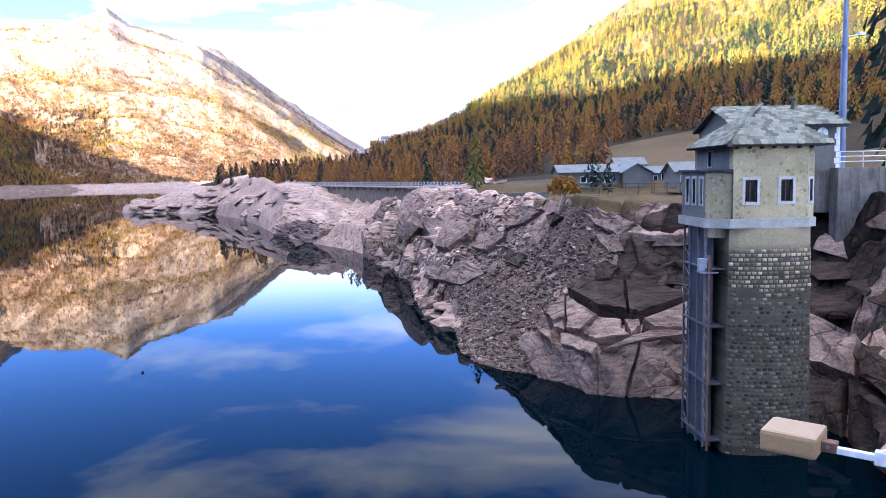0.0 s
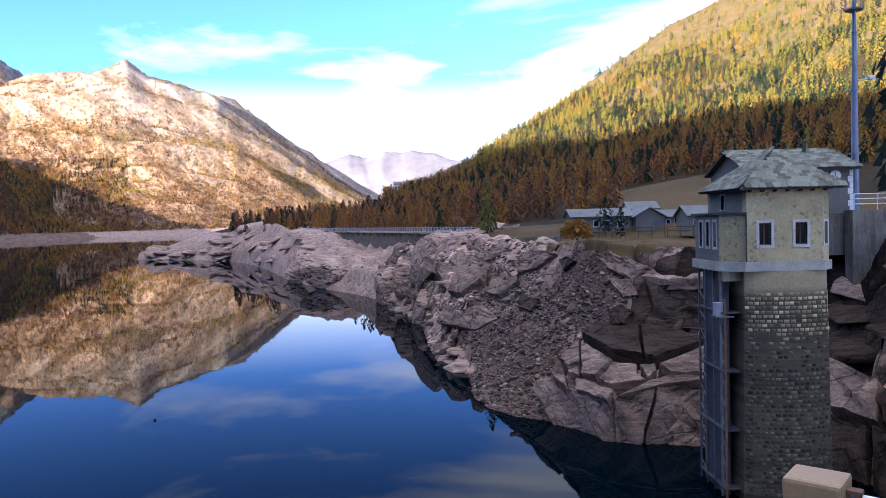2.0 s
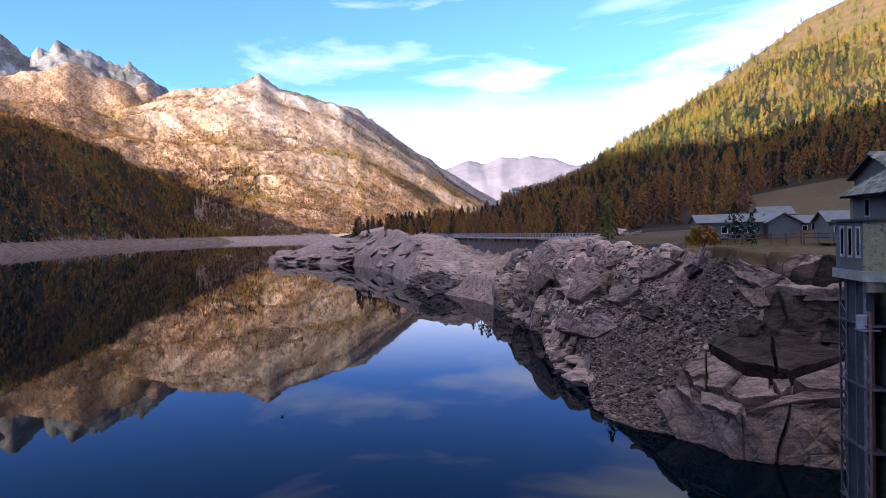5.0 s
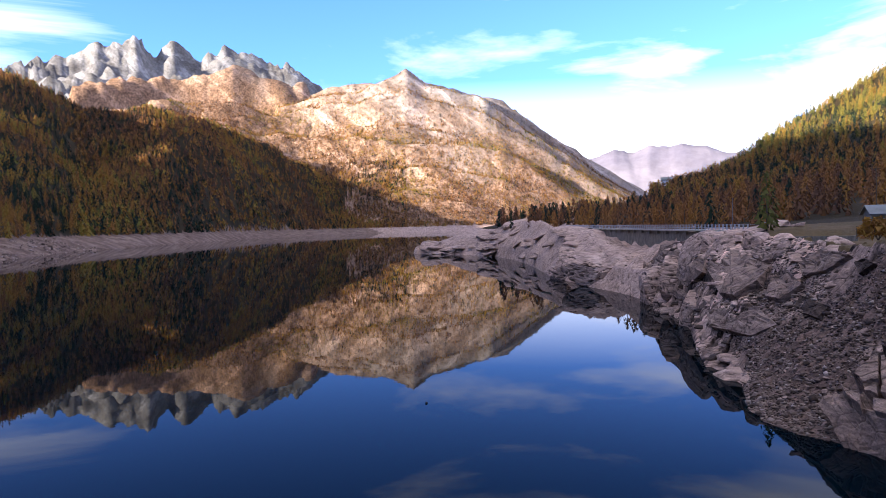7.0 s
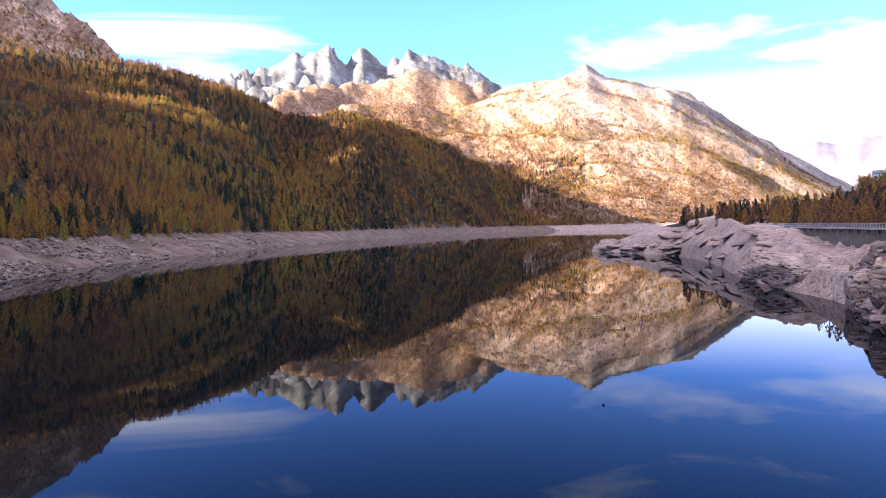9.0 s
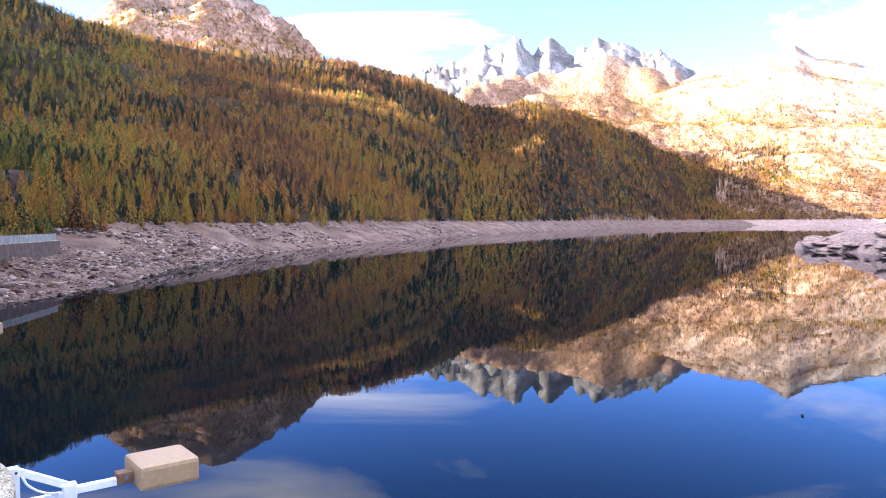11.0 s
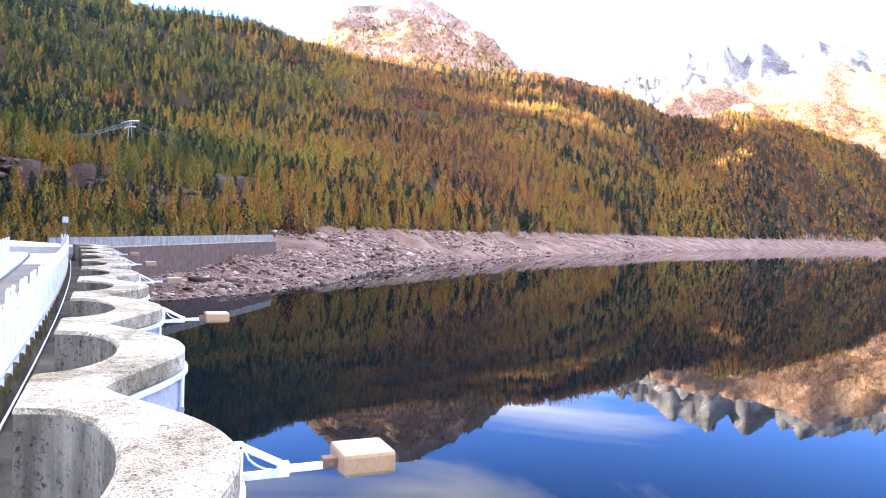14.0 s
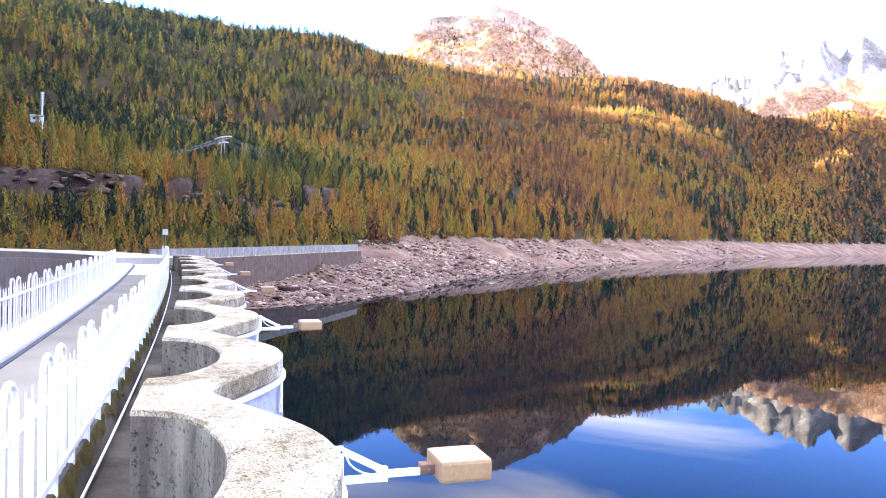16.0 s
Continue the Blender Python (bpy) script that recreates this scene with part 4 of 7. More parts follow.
MAT.update({
    "needles": make_needles(),
    "bark": surface("bark", (0.06, 0.045, 0.035), (0.13, 0.1, 0.08), 8, 1.5, 0.95),
    "coping": make_coping(),
    "fascia": make_stained("stained_concrete", (0.135, 0.118, 0.08), (0.25, 0.22, 0.158), 0.8),
    "dam_white": make_stained("limewashed_concrete", (0.4, 0.4, 0.42), (0.5, 0.5, 0.52), 0.35),
    "dam_face": make_stained("dam_concrete", (0.15, 0.128, 0.1), (0.26, 0.225, 0.18), 0.55),
    "pale_streaked": make_stained("pale_streaked_concrete", (0.68, 0.65, 0.58), (0.78, 0.75, 0.68), 0.35),
    "crest_concrete": make_stained("grey_concrete", (0.26, 0.245, 0.205), (0.38, 0.36, 0.31), 0.6),
    "brown_concrete": make_stained("brown_stained_concrete", (0.12, 0.082, 0.058), (0.2, 0.142, 0.104), 0.45),
    "path": surface("crest_asphalt", (0.185, 0.163, 0.125), (0.25, 0.22, 0.17), 40, 0.6, 0.9, bumpy=0.3, depth=0.005),
    "gutter": surface("gritty_gutter", (0.03, 0.026, 0.02), (0.12, 0.106, 0.084), 22, 1.2, 0.95, bumpy=0.6, depth=0.02),
    "moss": surface("moss", (0.018, 0.018, 0.01), (0.12, 0.094, 0.022), 18, 3, 1.0, bumpy=0.8, depth=0.03),
    "white_paint": surface("white_paint", (0.72, 0.71, 0.665), (0.8, 0.79, 0.745), 12, 1.5, 0.45, bumpy=0.05, depth=0.002),
    "grey_paint": surface("grey_paint", (0.26, 0.27, 0.29), (0.4, 0.41, 0.43), 9, 0.6, 0.6, bumpy=0.05, depth=0.002),
    "rust": surface("rusty_steel", (0.16, 0.09, 0.055), (0.26, 0.15, 0.09), 20, 3, 0.8, 0.3),
    "beige": surface("beige_plastic", (0.33, 0.2, 0.08), (0.37, 0.228, 0.1), 30, 1.5, 0.55, bumpy=0.05, depth=0.001),
    "black": surface("black_rubber", (0.02, 0.02, 0.02), (0.035, 0.035, 0.035), 20, 3, 0.7, bumpy=0.0),
    "rubble": make_rubble("rubble_masonry", (0.42, 0.355, 0.205), (0.12, 0.1, 0.065), (0.52, 0.45, 0.285), 5.2),
    "trim_stone": surface("pale_stone_trim", (0.45, 0.42, 0.36), (0.56, 0.53, 0.47), 14, 1.6, 0.85),
    "band_stone": surface("band_stone", (0.3, 0.285, 0.235), (0.46, 0.435, 0.37), 10, 1.2, 0.85),
    "banded": make_banded(),
    "course": make_course(),
    "slate": make_stone_piece("stone_slate", (0.11, 0.107, 0.075), (0.28, 0.27, 0.2)),
    "dark_wood": surface("grey_boards", (0.05, 0.05, 0.055), (0.1, 0.1, 0.105), 12, 1, 0.8),
    "opening": surface("dark_room", (0.012, 0.011, 0.01), (0.03, 0.027, 0.024), 4, 1, 0.95, bumpy=0),
    "steel": surface("galvanised_steel", (0.12, 0.13, 0.15), (0.22, 0.235, 0.26), 12, 2, 0.55, 0.6, bumpy=0.1, depth=0.003),
    "mast": surface("blue_grey_steel", (0.16, 0.2, 0.27), (0.24, 0.28, 0.35), 6, 0.8, 0.55, 0.4, bumpy=0.1, depth=0.003),
    "house_wall": surface("grey_render", (0.14, 0.132, 0.11), (0.2, 0.19, 0.16), 5, 0.5, 0.9),
    "house_roof": surface("grey_roof_sheets", (0.12, 0.118, 0.1), (0.19, 0.186, 0.16), 4, 0.7, 0.75),
    "grey_render": surface("smooth_grey_render", (0.15, 0.145, 0.125), (0.22, 0.21, 0.18), 8, 0.7, 0.9),
    "dark_steel": surface("dark_stained_steel", (0.035, 0.037, 0.042), (0.085, 0.088, 0.095), 6, 0.5, 0.75, 0.2, bumpy=0.2, depth=0.01),
    "white_wall": surface("white_render", (0.68, 0.68, 0.67), (0.78, 0.78, 0.77), 5, 0.7, 0.9),
    "fence_wood": surface("brown_timber", (0.09, 0.065, 0.045), (0.16, 0.12, 0.085), 10, 1, 0.85),
    "stones": make_boulder(),
    "gravel": make_boulder("dark_gravel", 0.78),
})


# ---------- woods ----------
def conifer(rng, blades, trunk=True):
    """A tree one metre high: points, triangles. Boughs droop outwards from a thin stem, longer below."""
    co, tri = [], []

    def add(*p):
        k = len(co)
        co.extend(p)
        tri.append((k, k + 1, k + 2))
    if trunk:
        for k in range(3):
            a, b = 2 * math.pi * k / 3, 2 * math.pi * (k + 1) / 3
            add((0.018 * math.cos(a), 0.018 * math.sin(a), 0), (0.018 * math.cos(b), 0.018 * math.sin(b), 0), (0, 0, 0.9))
    big = (0.15 if blades < 10 else 0.115) * (60 / max(blades, 6)) ** 0.42
    for k in range(blades):
        f = (k + rng.random()) / blades
        z = 0.06 + 0.93 * (1 - (1 - f) ** 1.25)
        shape = min(1.0, (z - 0.02) / 0.2) * (1 - z) ** 0.75
        reach = 0.235 * shape * rng.uniform(0.35, 1.1)
        a = k * 2.39996 + rng.uniform(-0.6, 0.6)
        c = Vector((reach * math.cos(a), reach * math.sin(a), z))
        size = big * (0.4 + 0.55 * (1 - z)) * rng.uniform(0.6, 1.25)
        out = Vector((math.cos(a), math.sin(a), rng.uniform(-0.7, 0.35))).normalized()
        side = Vector((-math.sin(a), math.cos(a), rng.uniform(-0.4, 0.4))).normalized()
        up = Vector((rng.uniform(-0.3, 0.3), rng.uniform(-0.3, 0.3), 1))
        add(tuple(c + out * size * 0.6 - up * size * 0.55 - side * size * 0.55), tuple(c + out * size * 0.35 - up * size * 0.5 + side * size * 0.6), tuple(c - out * size * 0.15 + up * size * rng.uniform(0.6, 1.0)))
    return np.array(co), np.array(tri)


def plant(name, x, y, h, width, tint, blades, mat, label, seed, sink=0.4):
    """Trees at x, y of height h as one mesh."""
    rng = random.Random(seed)
    kinds = [conifer(rng, blades, blades > 12) for _ in range(5)]
    rs = np.random.RandomState(seed)
    pick, turn = rs.randint(0, 5, len(x)), rs.rand(len(x)) * 6.283
    lean = (rs.rand(len(x), 2) - 0.5) * 0.06
    z = height_at(x, y) - sink
    cos, tris, tints, base = [], [], [], 0
    for k, (co, tri) in enumerate(kinds):
        q = np.where(pick == k)[0]
        if not len(q):
            continue
        c, s = np.cos(turn[q])[:, None], np.sin(turn[q])[:, None]
        px = (co[:, 0] * c - co[:, 1] * s) * (h[q] * width[q])[:, None] + (co[:, 2] * h[q][:, None]) * lean[q, :1]
        py = (co[:, 0] * s + co[:, 1] * c) * (h[q] * width[q])[:, None] + (co[:, 2] * h[q][:, None]) * lean[q, 1:]
        P = np.stack([px + x[q][:, None], py + y[q][:, None], co[:, 2] * h[q][:, None] + z[q][:, None]], -1)
        cos.append(P.reshape(-1, 3))
        tris.append((tri[None] + (np.arange(len(q)) * len(co))[:, None, None]).reshape(-1, 3) + base)
        tints.append(np.repeat(tint[q], len(co)) + (rs.rand(len(q) * len(co)) - 0.5) * 0.06)
        base += len(q) * len(co)
    ob = new(name, mesh_np(name, np.concatenate(cos), np.concatenate(tris), mat, np.concatenate(tints)))
    return tagged(ob, label, "trees", kind="stuff")


def scatter(a0, a1, r0, r1, area, seed):
    """Even places over a sector of bearings and distances, one for each area (square metres)."""
    rs = np.random.RandomState(seed)
    n = int(0.5 * math.radians(a1 - a0) * (r1 ** 2 - r0 ** 2) / area)
    az, r = np.radians(a0 + (a1 - a0) * rs.rand(n)), np.sqrt(r0 ** 2 + (r1 ** 2 - r0 ** 2) * rs.rand(n))
    return -np.sin(az) * r, np.cos(az) * r, np.degrees(az), r, rs


def woods(name, a0, a1, r0, r1, area, blades, tall, seed, label, tint_of, keep_of=None, darks=None, lowest=12.0):
    x, y, az, r, rs = scatter(a0, a1, r0, r1, area, seed)
    z = height_at(x, y)
    keep = (z > np.where(az > 72, min(9.6, lowest), lowest)) & (fbm(x, y, 45, 3, seed) > -1.1)
    if keep_of is not None:
        keep &= keep_of(az, r, z, rs)
    x, y, az, r, z = x[keep], y[keep], az[keep], r[keep], z[keep]
    n = len(x)
    mixed = tint_of(az, r, z, x, y) + rs.normal(0, 0.11 if az.mean() > 20 else 0.09, n)
    dark = rs.rand(n) < np.clip(np.where(az < 19, np.interp(z, (60, 110), (0.3, 0.06)), np.interp(az, (20, 36, 46, 62, 80), (0.1, 0.14, 0.22, 0.18, 0.26))) - 0.45 * fbm(x, y, 130, 3, 7 + seed % 5), 0.03, 0.6)
    if darks is not None:
        dark = rs.rand(n) < darks
    tint = np.clip(np.where(dark, rs.uniform(0.0, 0.18, n), mixed), 0, 1)
    h = tall * rs.uniform(0.55, 1.15, n)
    plant(name, x, y, h, rs.uniform(1.0, 1.5, n), tint, blades, MAT["needles"], label, seed)
    return n


def left_tint(az, r, z, x, y):
    """Yellow green crowns on one side, rust and orange on the other; gold low down."""
    base = np.interp(az, (30, 58, 66, 72, 79, 90), (0.86, 0.82, 0.77, 0.68, 0.56, 0.47)) + 0.14 * fbm(x, y, 90, 2, 3)
    return base + np.clip((45 - z) / 35, 0, 1) * np.interp(az, (60, 75), (-0.06, 0.1))


def right_tint(az, r, z, x, y):
    # Autumn tints; the sunlit top and shaded foot are put into them too.
    return 0.55 + 0.06 * fbm(x, y, 90, 2, 5) + 0.26 * np.clip((85 - z) / 40, 0, 1) + 0.1 * np.clip((30 - z) / 16, 0, 1)


def left_keep(az, r, z, rs):
    x, y = -np.sin(np.radians(az)) * r, np.cos(np.radians(az)) * r
    cliff = (cliff_band(az, x, y) > 0.4) & (z > 17.5) & (z < 35) & (rs.rand(len(az)) < np.where(z > 21, 0.94, 0.55))
    top = (z > 260) & (az < 72) & (rs.rand(len(az)) < 0.5)
    brush = (az > 77) & (az < 99) & (z < 22) & (rs.rand(len(az)) < 0.75)
    return ~cliff & ~top & ~brush


def right_keep(az, r, z, rs):
    meadow = (az < -14) & (az > -21) & (r < 235)
    village = (az < -3) & (r < 190)
    gap = (az > 4) & ((r < 290) | (rs.rand(len(az)) < 0.45))
    pasture = (z > 150) & (rs.rand(len(az)) < np.clip((z - 150) / 110, 0, 0.8))
    return ~meadow & ~village & ~gap & ~pasture


LARCH = "dense autumn larch and spruce forest in green, gold and rust"
woods("forest_shore", 40, 104, 225, 430, 27, 130, 11, 11, LARCH, left_tint, left_keep)
woods("undergrowth", 75.5, 104, 178, 292, 6, 46, 4.8, 19, "golden and olive undergrowth behind the wing wall", lambda az, r, z, x, y: 0.6 + 0.1 * fbm(x, y, 20, 2, 9), lambda az, r, z, rs: (r > np.interp(az, (75.5, 78, 84), (236, 222, 180))) & (z < 23), darks=0.2, lowest=5.0)
woods("forest_slope", 38, 104, 430, 800, 32, 44, 11.5, 12, LARCH, left_tint, left_keep)
woods("forest_upper", 40, 104, 800, 1460, 42, 18, 12.3, 13, LARCH, left_tint, left_keep)
woods("forest_knoll", 22.5, 46, 640, 2200, 32, 8, 10.5, 14, LARCH, left_tint)
woods("forest_hill_foot", -46, 19, 150, 430, 25, 50, 8.5, 15, "larch forest at the hill foot in olive and rust", right_tint, right_keep)
woods("forest_hill", -46, 4, 430, 1060, 27, 22, 9.0, 16, "sunlit larch forest in yellow green", right_tint, right_keep)
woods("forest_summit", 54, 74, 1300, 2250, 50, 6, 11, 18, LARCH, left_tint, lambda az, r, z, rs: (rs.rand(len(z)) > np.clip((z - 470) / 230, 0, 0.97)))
woods("forest_far", -2, 40, 1850, 2680, 22, 5, 8, 17, "larch and spruce forest on the far mountain's lower slopes",
      lambda az, r, z, x, y: 0.78 + 0.14 * fbm(x, y, 160, 3, 4),
      lambda az, r, z, rs: rs.rand(len(z)) > np.clip((z - np.interp(az, (3, 11, 16, 22, 34), (60, 130, 230, 300, 330))) / 230 + 0.3 * (rs.rand(len(z)) - 0.5), 0.12, 0.97), darks=0.14)


# ---------- single trees ----------
def tree(x, y, h, tint, label, seed, blades=150, width=1.0, category="tree", group=""):
    z = float(height_at(np.array([x]), np.array([y]))[0])
    ob = thing("larch_tree" if tint > 0.25 else "spruce_tree", pose(x, y, z - 0.2), label, category, group)
    rng = random.Random(seed)
    bm = bmesh.new()
    rod(bm, (0, 0, -0.5), (0, 0, h * 0.95), h * 0.016, 7, h * 0.003)
    for k in range(14):
        a, q = k * 2.4, 0.15 + 0.05 * k
        rod(bm, (0, 0, h * q), (h * 0.13 * (1 - q) * math.cos(a), h * 0.13 * (1 - q) * math.sin(a), h * (q - 0.02)), h * 0.004, 4, h * 0.001)
    part("trunk", bm, MAT["bark"], ob)
    co, tri = conifer(rng, blades, False)
    co = co * np.array([h * width, h * width, h])
    crown = new("crown", mesh_np("crown", co, tri, MAT["needles"], tint + (np.random.RandomState(seed).rand(len(co)) - 0.5) * 0.1))
    crown.parent = ob
    return ob


_rng = random.Random(5)
for k in range(46):
    a = 52 + 44 * (k + _rng.random()) / 46
    edge = float(np.interp(a, LEFT_TREES[0], LEFT_TREES[1]))
    r = edge + _rng.uniform(4, 22)
    tree(-math.sin(radians(a)) * r, math.cos(radians(a)) * r, _rng.uniform(7.5, 12.5), _rng.uniform(0.62, 0.76), "golden autumn larch at the forest edge above the shore", 300 + k, 110,
         _rng.uniform(1.0, 1.35), group="golden larches along the shore")
for k in range(54):
    a = -3 + 16 * (k + _rng.random()) / 54
    r = float(np.interp(a, (-3.4, 1.5, 4.1, 7.7, 10, 13), (150, 179, 204, 262, 315, 340))) + _rng.uniform(6, 30) if a > 0 else _rng.uniform(205, 240)
    up = 14 + r * math.tan(radians(_rng.uniform(0.7, 1.8)))
    px, py = -math.sin(radians(a)) * r, math.cos(radians(a)) * r
    tree(px, py, float(np.clip(up - height_at(np.array([px]), np.array([py]))[0], 6, 15)), 0.1 if k % 6 == 0 else _rng.uniform(0.72, 0.9), "rust orange larch behind the low dam" if k % 6 else "dark spruce behind the low dam", 400 + k, 130, 1.25,
         group="trees behind the low dam")
tree(46, 70, 25, 0.06, "tall dark green spruce beside the gatehouse", 501, 260, 1.1)
tree(23.9, 104, 5.0, 0.05, "small dark spruce in front of the long house", 502, 120, 1.6)
tree(25.8, 103, 4.2, 0.08, "small dark spruce in front of the long house", 503, 120, 1.6)
tree(8.5, 122, 9, 0.45, "olive larch beside the pale boulders", 504, 140, 1.3)


def shrub(x, y, r, tint, label, seed):
    z = float(height_at(np.array([x]), np.array([y]))[0])
    rs = np.random.RandomState(seed)
    n = 420
    d = rs.normal(size=(n, 3))
    d /= np.linalg.norm(d, axis=1)[:, None]
    d[:, 2] = np.abs(d[:, 2])
    c = d * (r * rs.uniform(0.5, 1.0, n) ** 0.6)[:, None] + [0, 0, r * 0.1]
    co = (c[:, None, :] + rs.normal(size=(n, 3, 3)) * r * 0.13).reshape(-1, 3)
    ob = thing("shrub", pose(x, y, z), label, "shrub")
    crown = new("foliage", mesh_np("foliage", co, np.arange(3 * n).reshape(-1, 3), MAT["needles"], np.repeat(tint + rs.normal(0, 0.05, n), 3)))
    crown.parent = ob
    bm = bmesh.new()
    for k in range(6):
        rod(bm, (0, 0, -0.3), (r * 0.5 * math.cos(k), r * 0.5 * math.sin(k), r * 0.7), 0.04, 5, 0.015)
    part("stem", bm, MAT["bark"], ob)


shrub(16.6, 87, 1.9, 0.76, "round golden shrub on the bank", 601)


# ---------- loose stones ----------
def stones(name, a0, a1, r0, r1, n, size, seed, label, keep, mat="stones"):
    rs = np.random.RandomState(seed)
    az, r = np.radians(a0 + (a1 - a0) * rs.rand(n)), r0 + (r1 - r0) * rs.rand(n)
    x, y = -np.sin(az) * r, np.cos(az) * r
    z = height_at(x, y)
    k = keep(np.degrees(az), r, z, x, y) & (z > -0.3) & (z < 11.5)
    x, y, z = x[k], y[k], z[k]
    n = len(x)
    bm = bmesh.new()
    bmesh.ops.create_icosphere(bm, subdivisions=1, radius=1)
    co = np.array([v.co[:] for v in bm.verts])
    tri = np.array([[v.index for v in f.verts] for f in bm.faces])
    bm.free()
    s = size * np.exp(rs.normal(0, 0.5, n))
    P = co[None] * (1 + 0.35 * rs.normal(size=(n, len(co), 1))).clip(0.4, 1.7)
    P = P * np.stack([s * rs.uniform(0.8, 1.6, n), s * rs.uniform(0.8, 1.6, n), s * rs.uniform(0.45, 0.9, n)], -1)[:, None, :]
    t = rs.rand(n) * 6.283
    c, q = np.cos(t)[:, None], np.sin(t)[:, None]
    P = np.stack([P[..., 0] * c - P[..., 1] * q, P[..., 0] * q + P[..., 1] * c, P[..., 2]], -1) + np.stack([x, y, z + 0.1 * s], -1)[:, None, :]
    T = (tri[None] + (np.arange(n) * len(co))[:, None, None]).reshape(-1, 3)
    tagged(new(name, mesh_np(name, P.reshape(-1, 3), T, MAT[mat])), label, "stones", kind="stuff")


OUTCROP = "grey rock outcrop breaking through the forest"


def polar(a, r):
    return -math.sin(radians(a)) * r, math.cos(radians(a)) * r


# ---------- rock slabs and blocks bedded in the bank ----------
def hull(rng, flat, n=16, rounded=0.0):
    """A broken block about one metre across: the hull of points on a squared shape, its edges worn."""
    bm = bmesh.new()
    for k in range(n):
        p = Vector((rng.uniform(-1, 1), rng.uniform(-1, 1), rng.uniform(-1, 1)))
        m = max(abs(p.x), abs(p.y), abs(p.z))
        q = (p / m).lerp(p.normalized() * 1.15, rounded) * rng.uniform(0.88, 1.0)
        bm.verts.new((q.x * 0.5, q.y * 0.5, q.z * 0.5 * flat))
    r = bmesh.ops.convex_hull(bm, input=bm.verts[:])
    bmesh.ops.delete(bm, geom=[v for v in bm.verts if not v.link_faces], context="VERTS")
    bmesh.ops.dissolve_limit(bm, angle_limit=0.12, verts=bm.verts[:], edges=bm.edges[:])
    bmesh.ops.bevel(bm, geom=bm.edges[:], offset=0.018, segments=1, affect="EDGES")
    bmesh.ops.triangulate(bm, faces=bm.faces[:])
    return bm


BLOCKS = []
_r = random.Random(77)
for _k in range(14):
    _bm = hull(_r, _r.uniform(0.4, 0.7), 18)
    _me = bpy.data.meshes.new("rock_block")
    _bm.to_mesh(_me)
    _bm.free()
    _me.materials.append(MAT["shore_rock"])
    BLOCKS.append(_me)


DARK_BLOCKS, PALE_BLOCKS, CLIFF_BLOCKS = [me.copy() for me in BLOCKS[:6]], [me.copy() for me in BLOCKS], [me.copy() for me in BLOCKS]
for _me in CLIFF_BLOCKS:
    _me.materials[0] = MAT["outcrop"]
for _me in DARK_BLOCKS:
    _me.materials[0] = MAT["dark_rock"]
for _me in PALE_BLOCKS:
    _me.materials[0] = MAT["pale_rock"]


def block(a, r, size, dip=18, toward=120, turn=0.0, lift=0.0, squash=1.0, which=0, label="", group="", dark=False, pale=False, cliff=False):
    """One block at a bearing and distance; its bed dips by so many degrees towards that bearing."""
    x, y = -math.sin(radians(a)) * r, math.cos(radians(a)) * r
    z = float(height_at(np.array([x]), np.array([y]))[0])
    ob = new("rock_block", DARK_BLOCKS[which % 6] if dark else (PALE_BLOCKS if pale else CLIFF_BLOCKS if cliff else BLOCKS)[which % 14])
    ob.matrix_basis = pose(x, y, z + lift, 0, 0, toward) @ pose(0, 0, 0, -dip) @ pose(0, 0, 0, 0, 0, turn) @ Matrix.Diagonal((size, size * 0.75, size * 0.6 * squash, 1))
    return tagged(ob, label or "broken grey brown rock slab bedded in the lake bank", "rock", group or "rock slabs on the bank")


# the cracked pale slab by the water, the blocks of the slope, the humps along the top
for _k in range(60):
    _a = -27 + 30.5 * _r.random()
    _w, _t = float(np.interp(_a, RIGHT_WATER[0], RIGHT_WATER[1])), float(np.interp(_a, RIGHT_TOP[0], RIGHT_TOP[1]))
    _f = _r.random()
    if (-10.5 < _a < -3 and _f < 0.6) or _a < -9:
        continue
    block(_a, _w + (_t - _w) * (0.05 + 0.95 * _f), _r.uniform(1.2, 3.4), _r.uniform(10, 30), 150 + _r.uniform(-50, 50), _r.uniform(-30, 30), -0.2, _r.uniform(0.5, 1.0), _r.randrange(14))
for _k in range(10):
    _a = -9 + 13 * _r.random()
    _t = float(np.interp(_a, RIGHT_TOP[0], RIGHT_TOP[1]))
    block(_a, _t - _r.uniform(0, 12), _r.uniform(2.0, 4.0), _r.uniform(12, 26), 160 + _r.uniform(-35, 35), _r.uniform(-25, 25), -0.6, _r.uniform(0.6, 0.95), _r.randrange(14), "weathered pale rock hump along the top of the bank", pale=_k % 2 > 0)
for _k in range(14):
    _a = 10 + 11.5 * _r.random()
    _w, _t = float(np.interp(_a, RIGHT_WATER[0], RIGHT_WATER[1])), float(np.interp(_a, RIGHT_TOP[0], RIGHT_TOP[1]))
    block(_a, _w + (_t - _w) * _r.random(), _r.uniform(3, 9), _r.uniform(8, 20), 140 + _r.uniform(-40, 40), _r.uniform(-30, 30), -0.5, _r.uniform(0.35, 0.7), _r.randrange(14), "low weathered rock ledge on the spit")
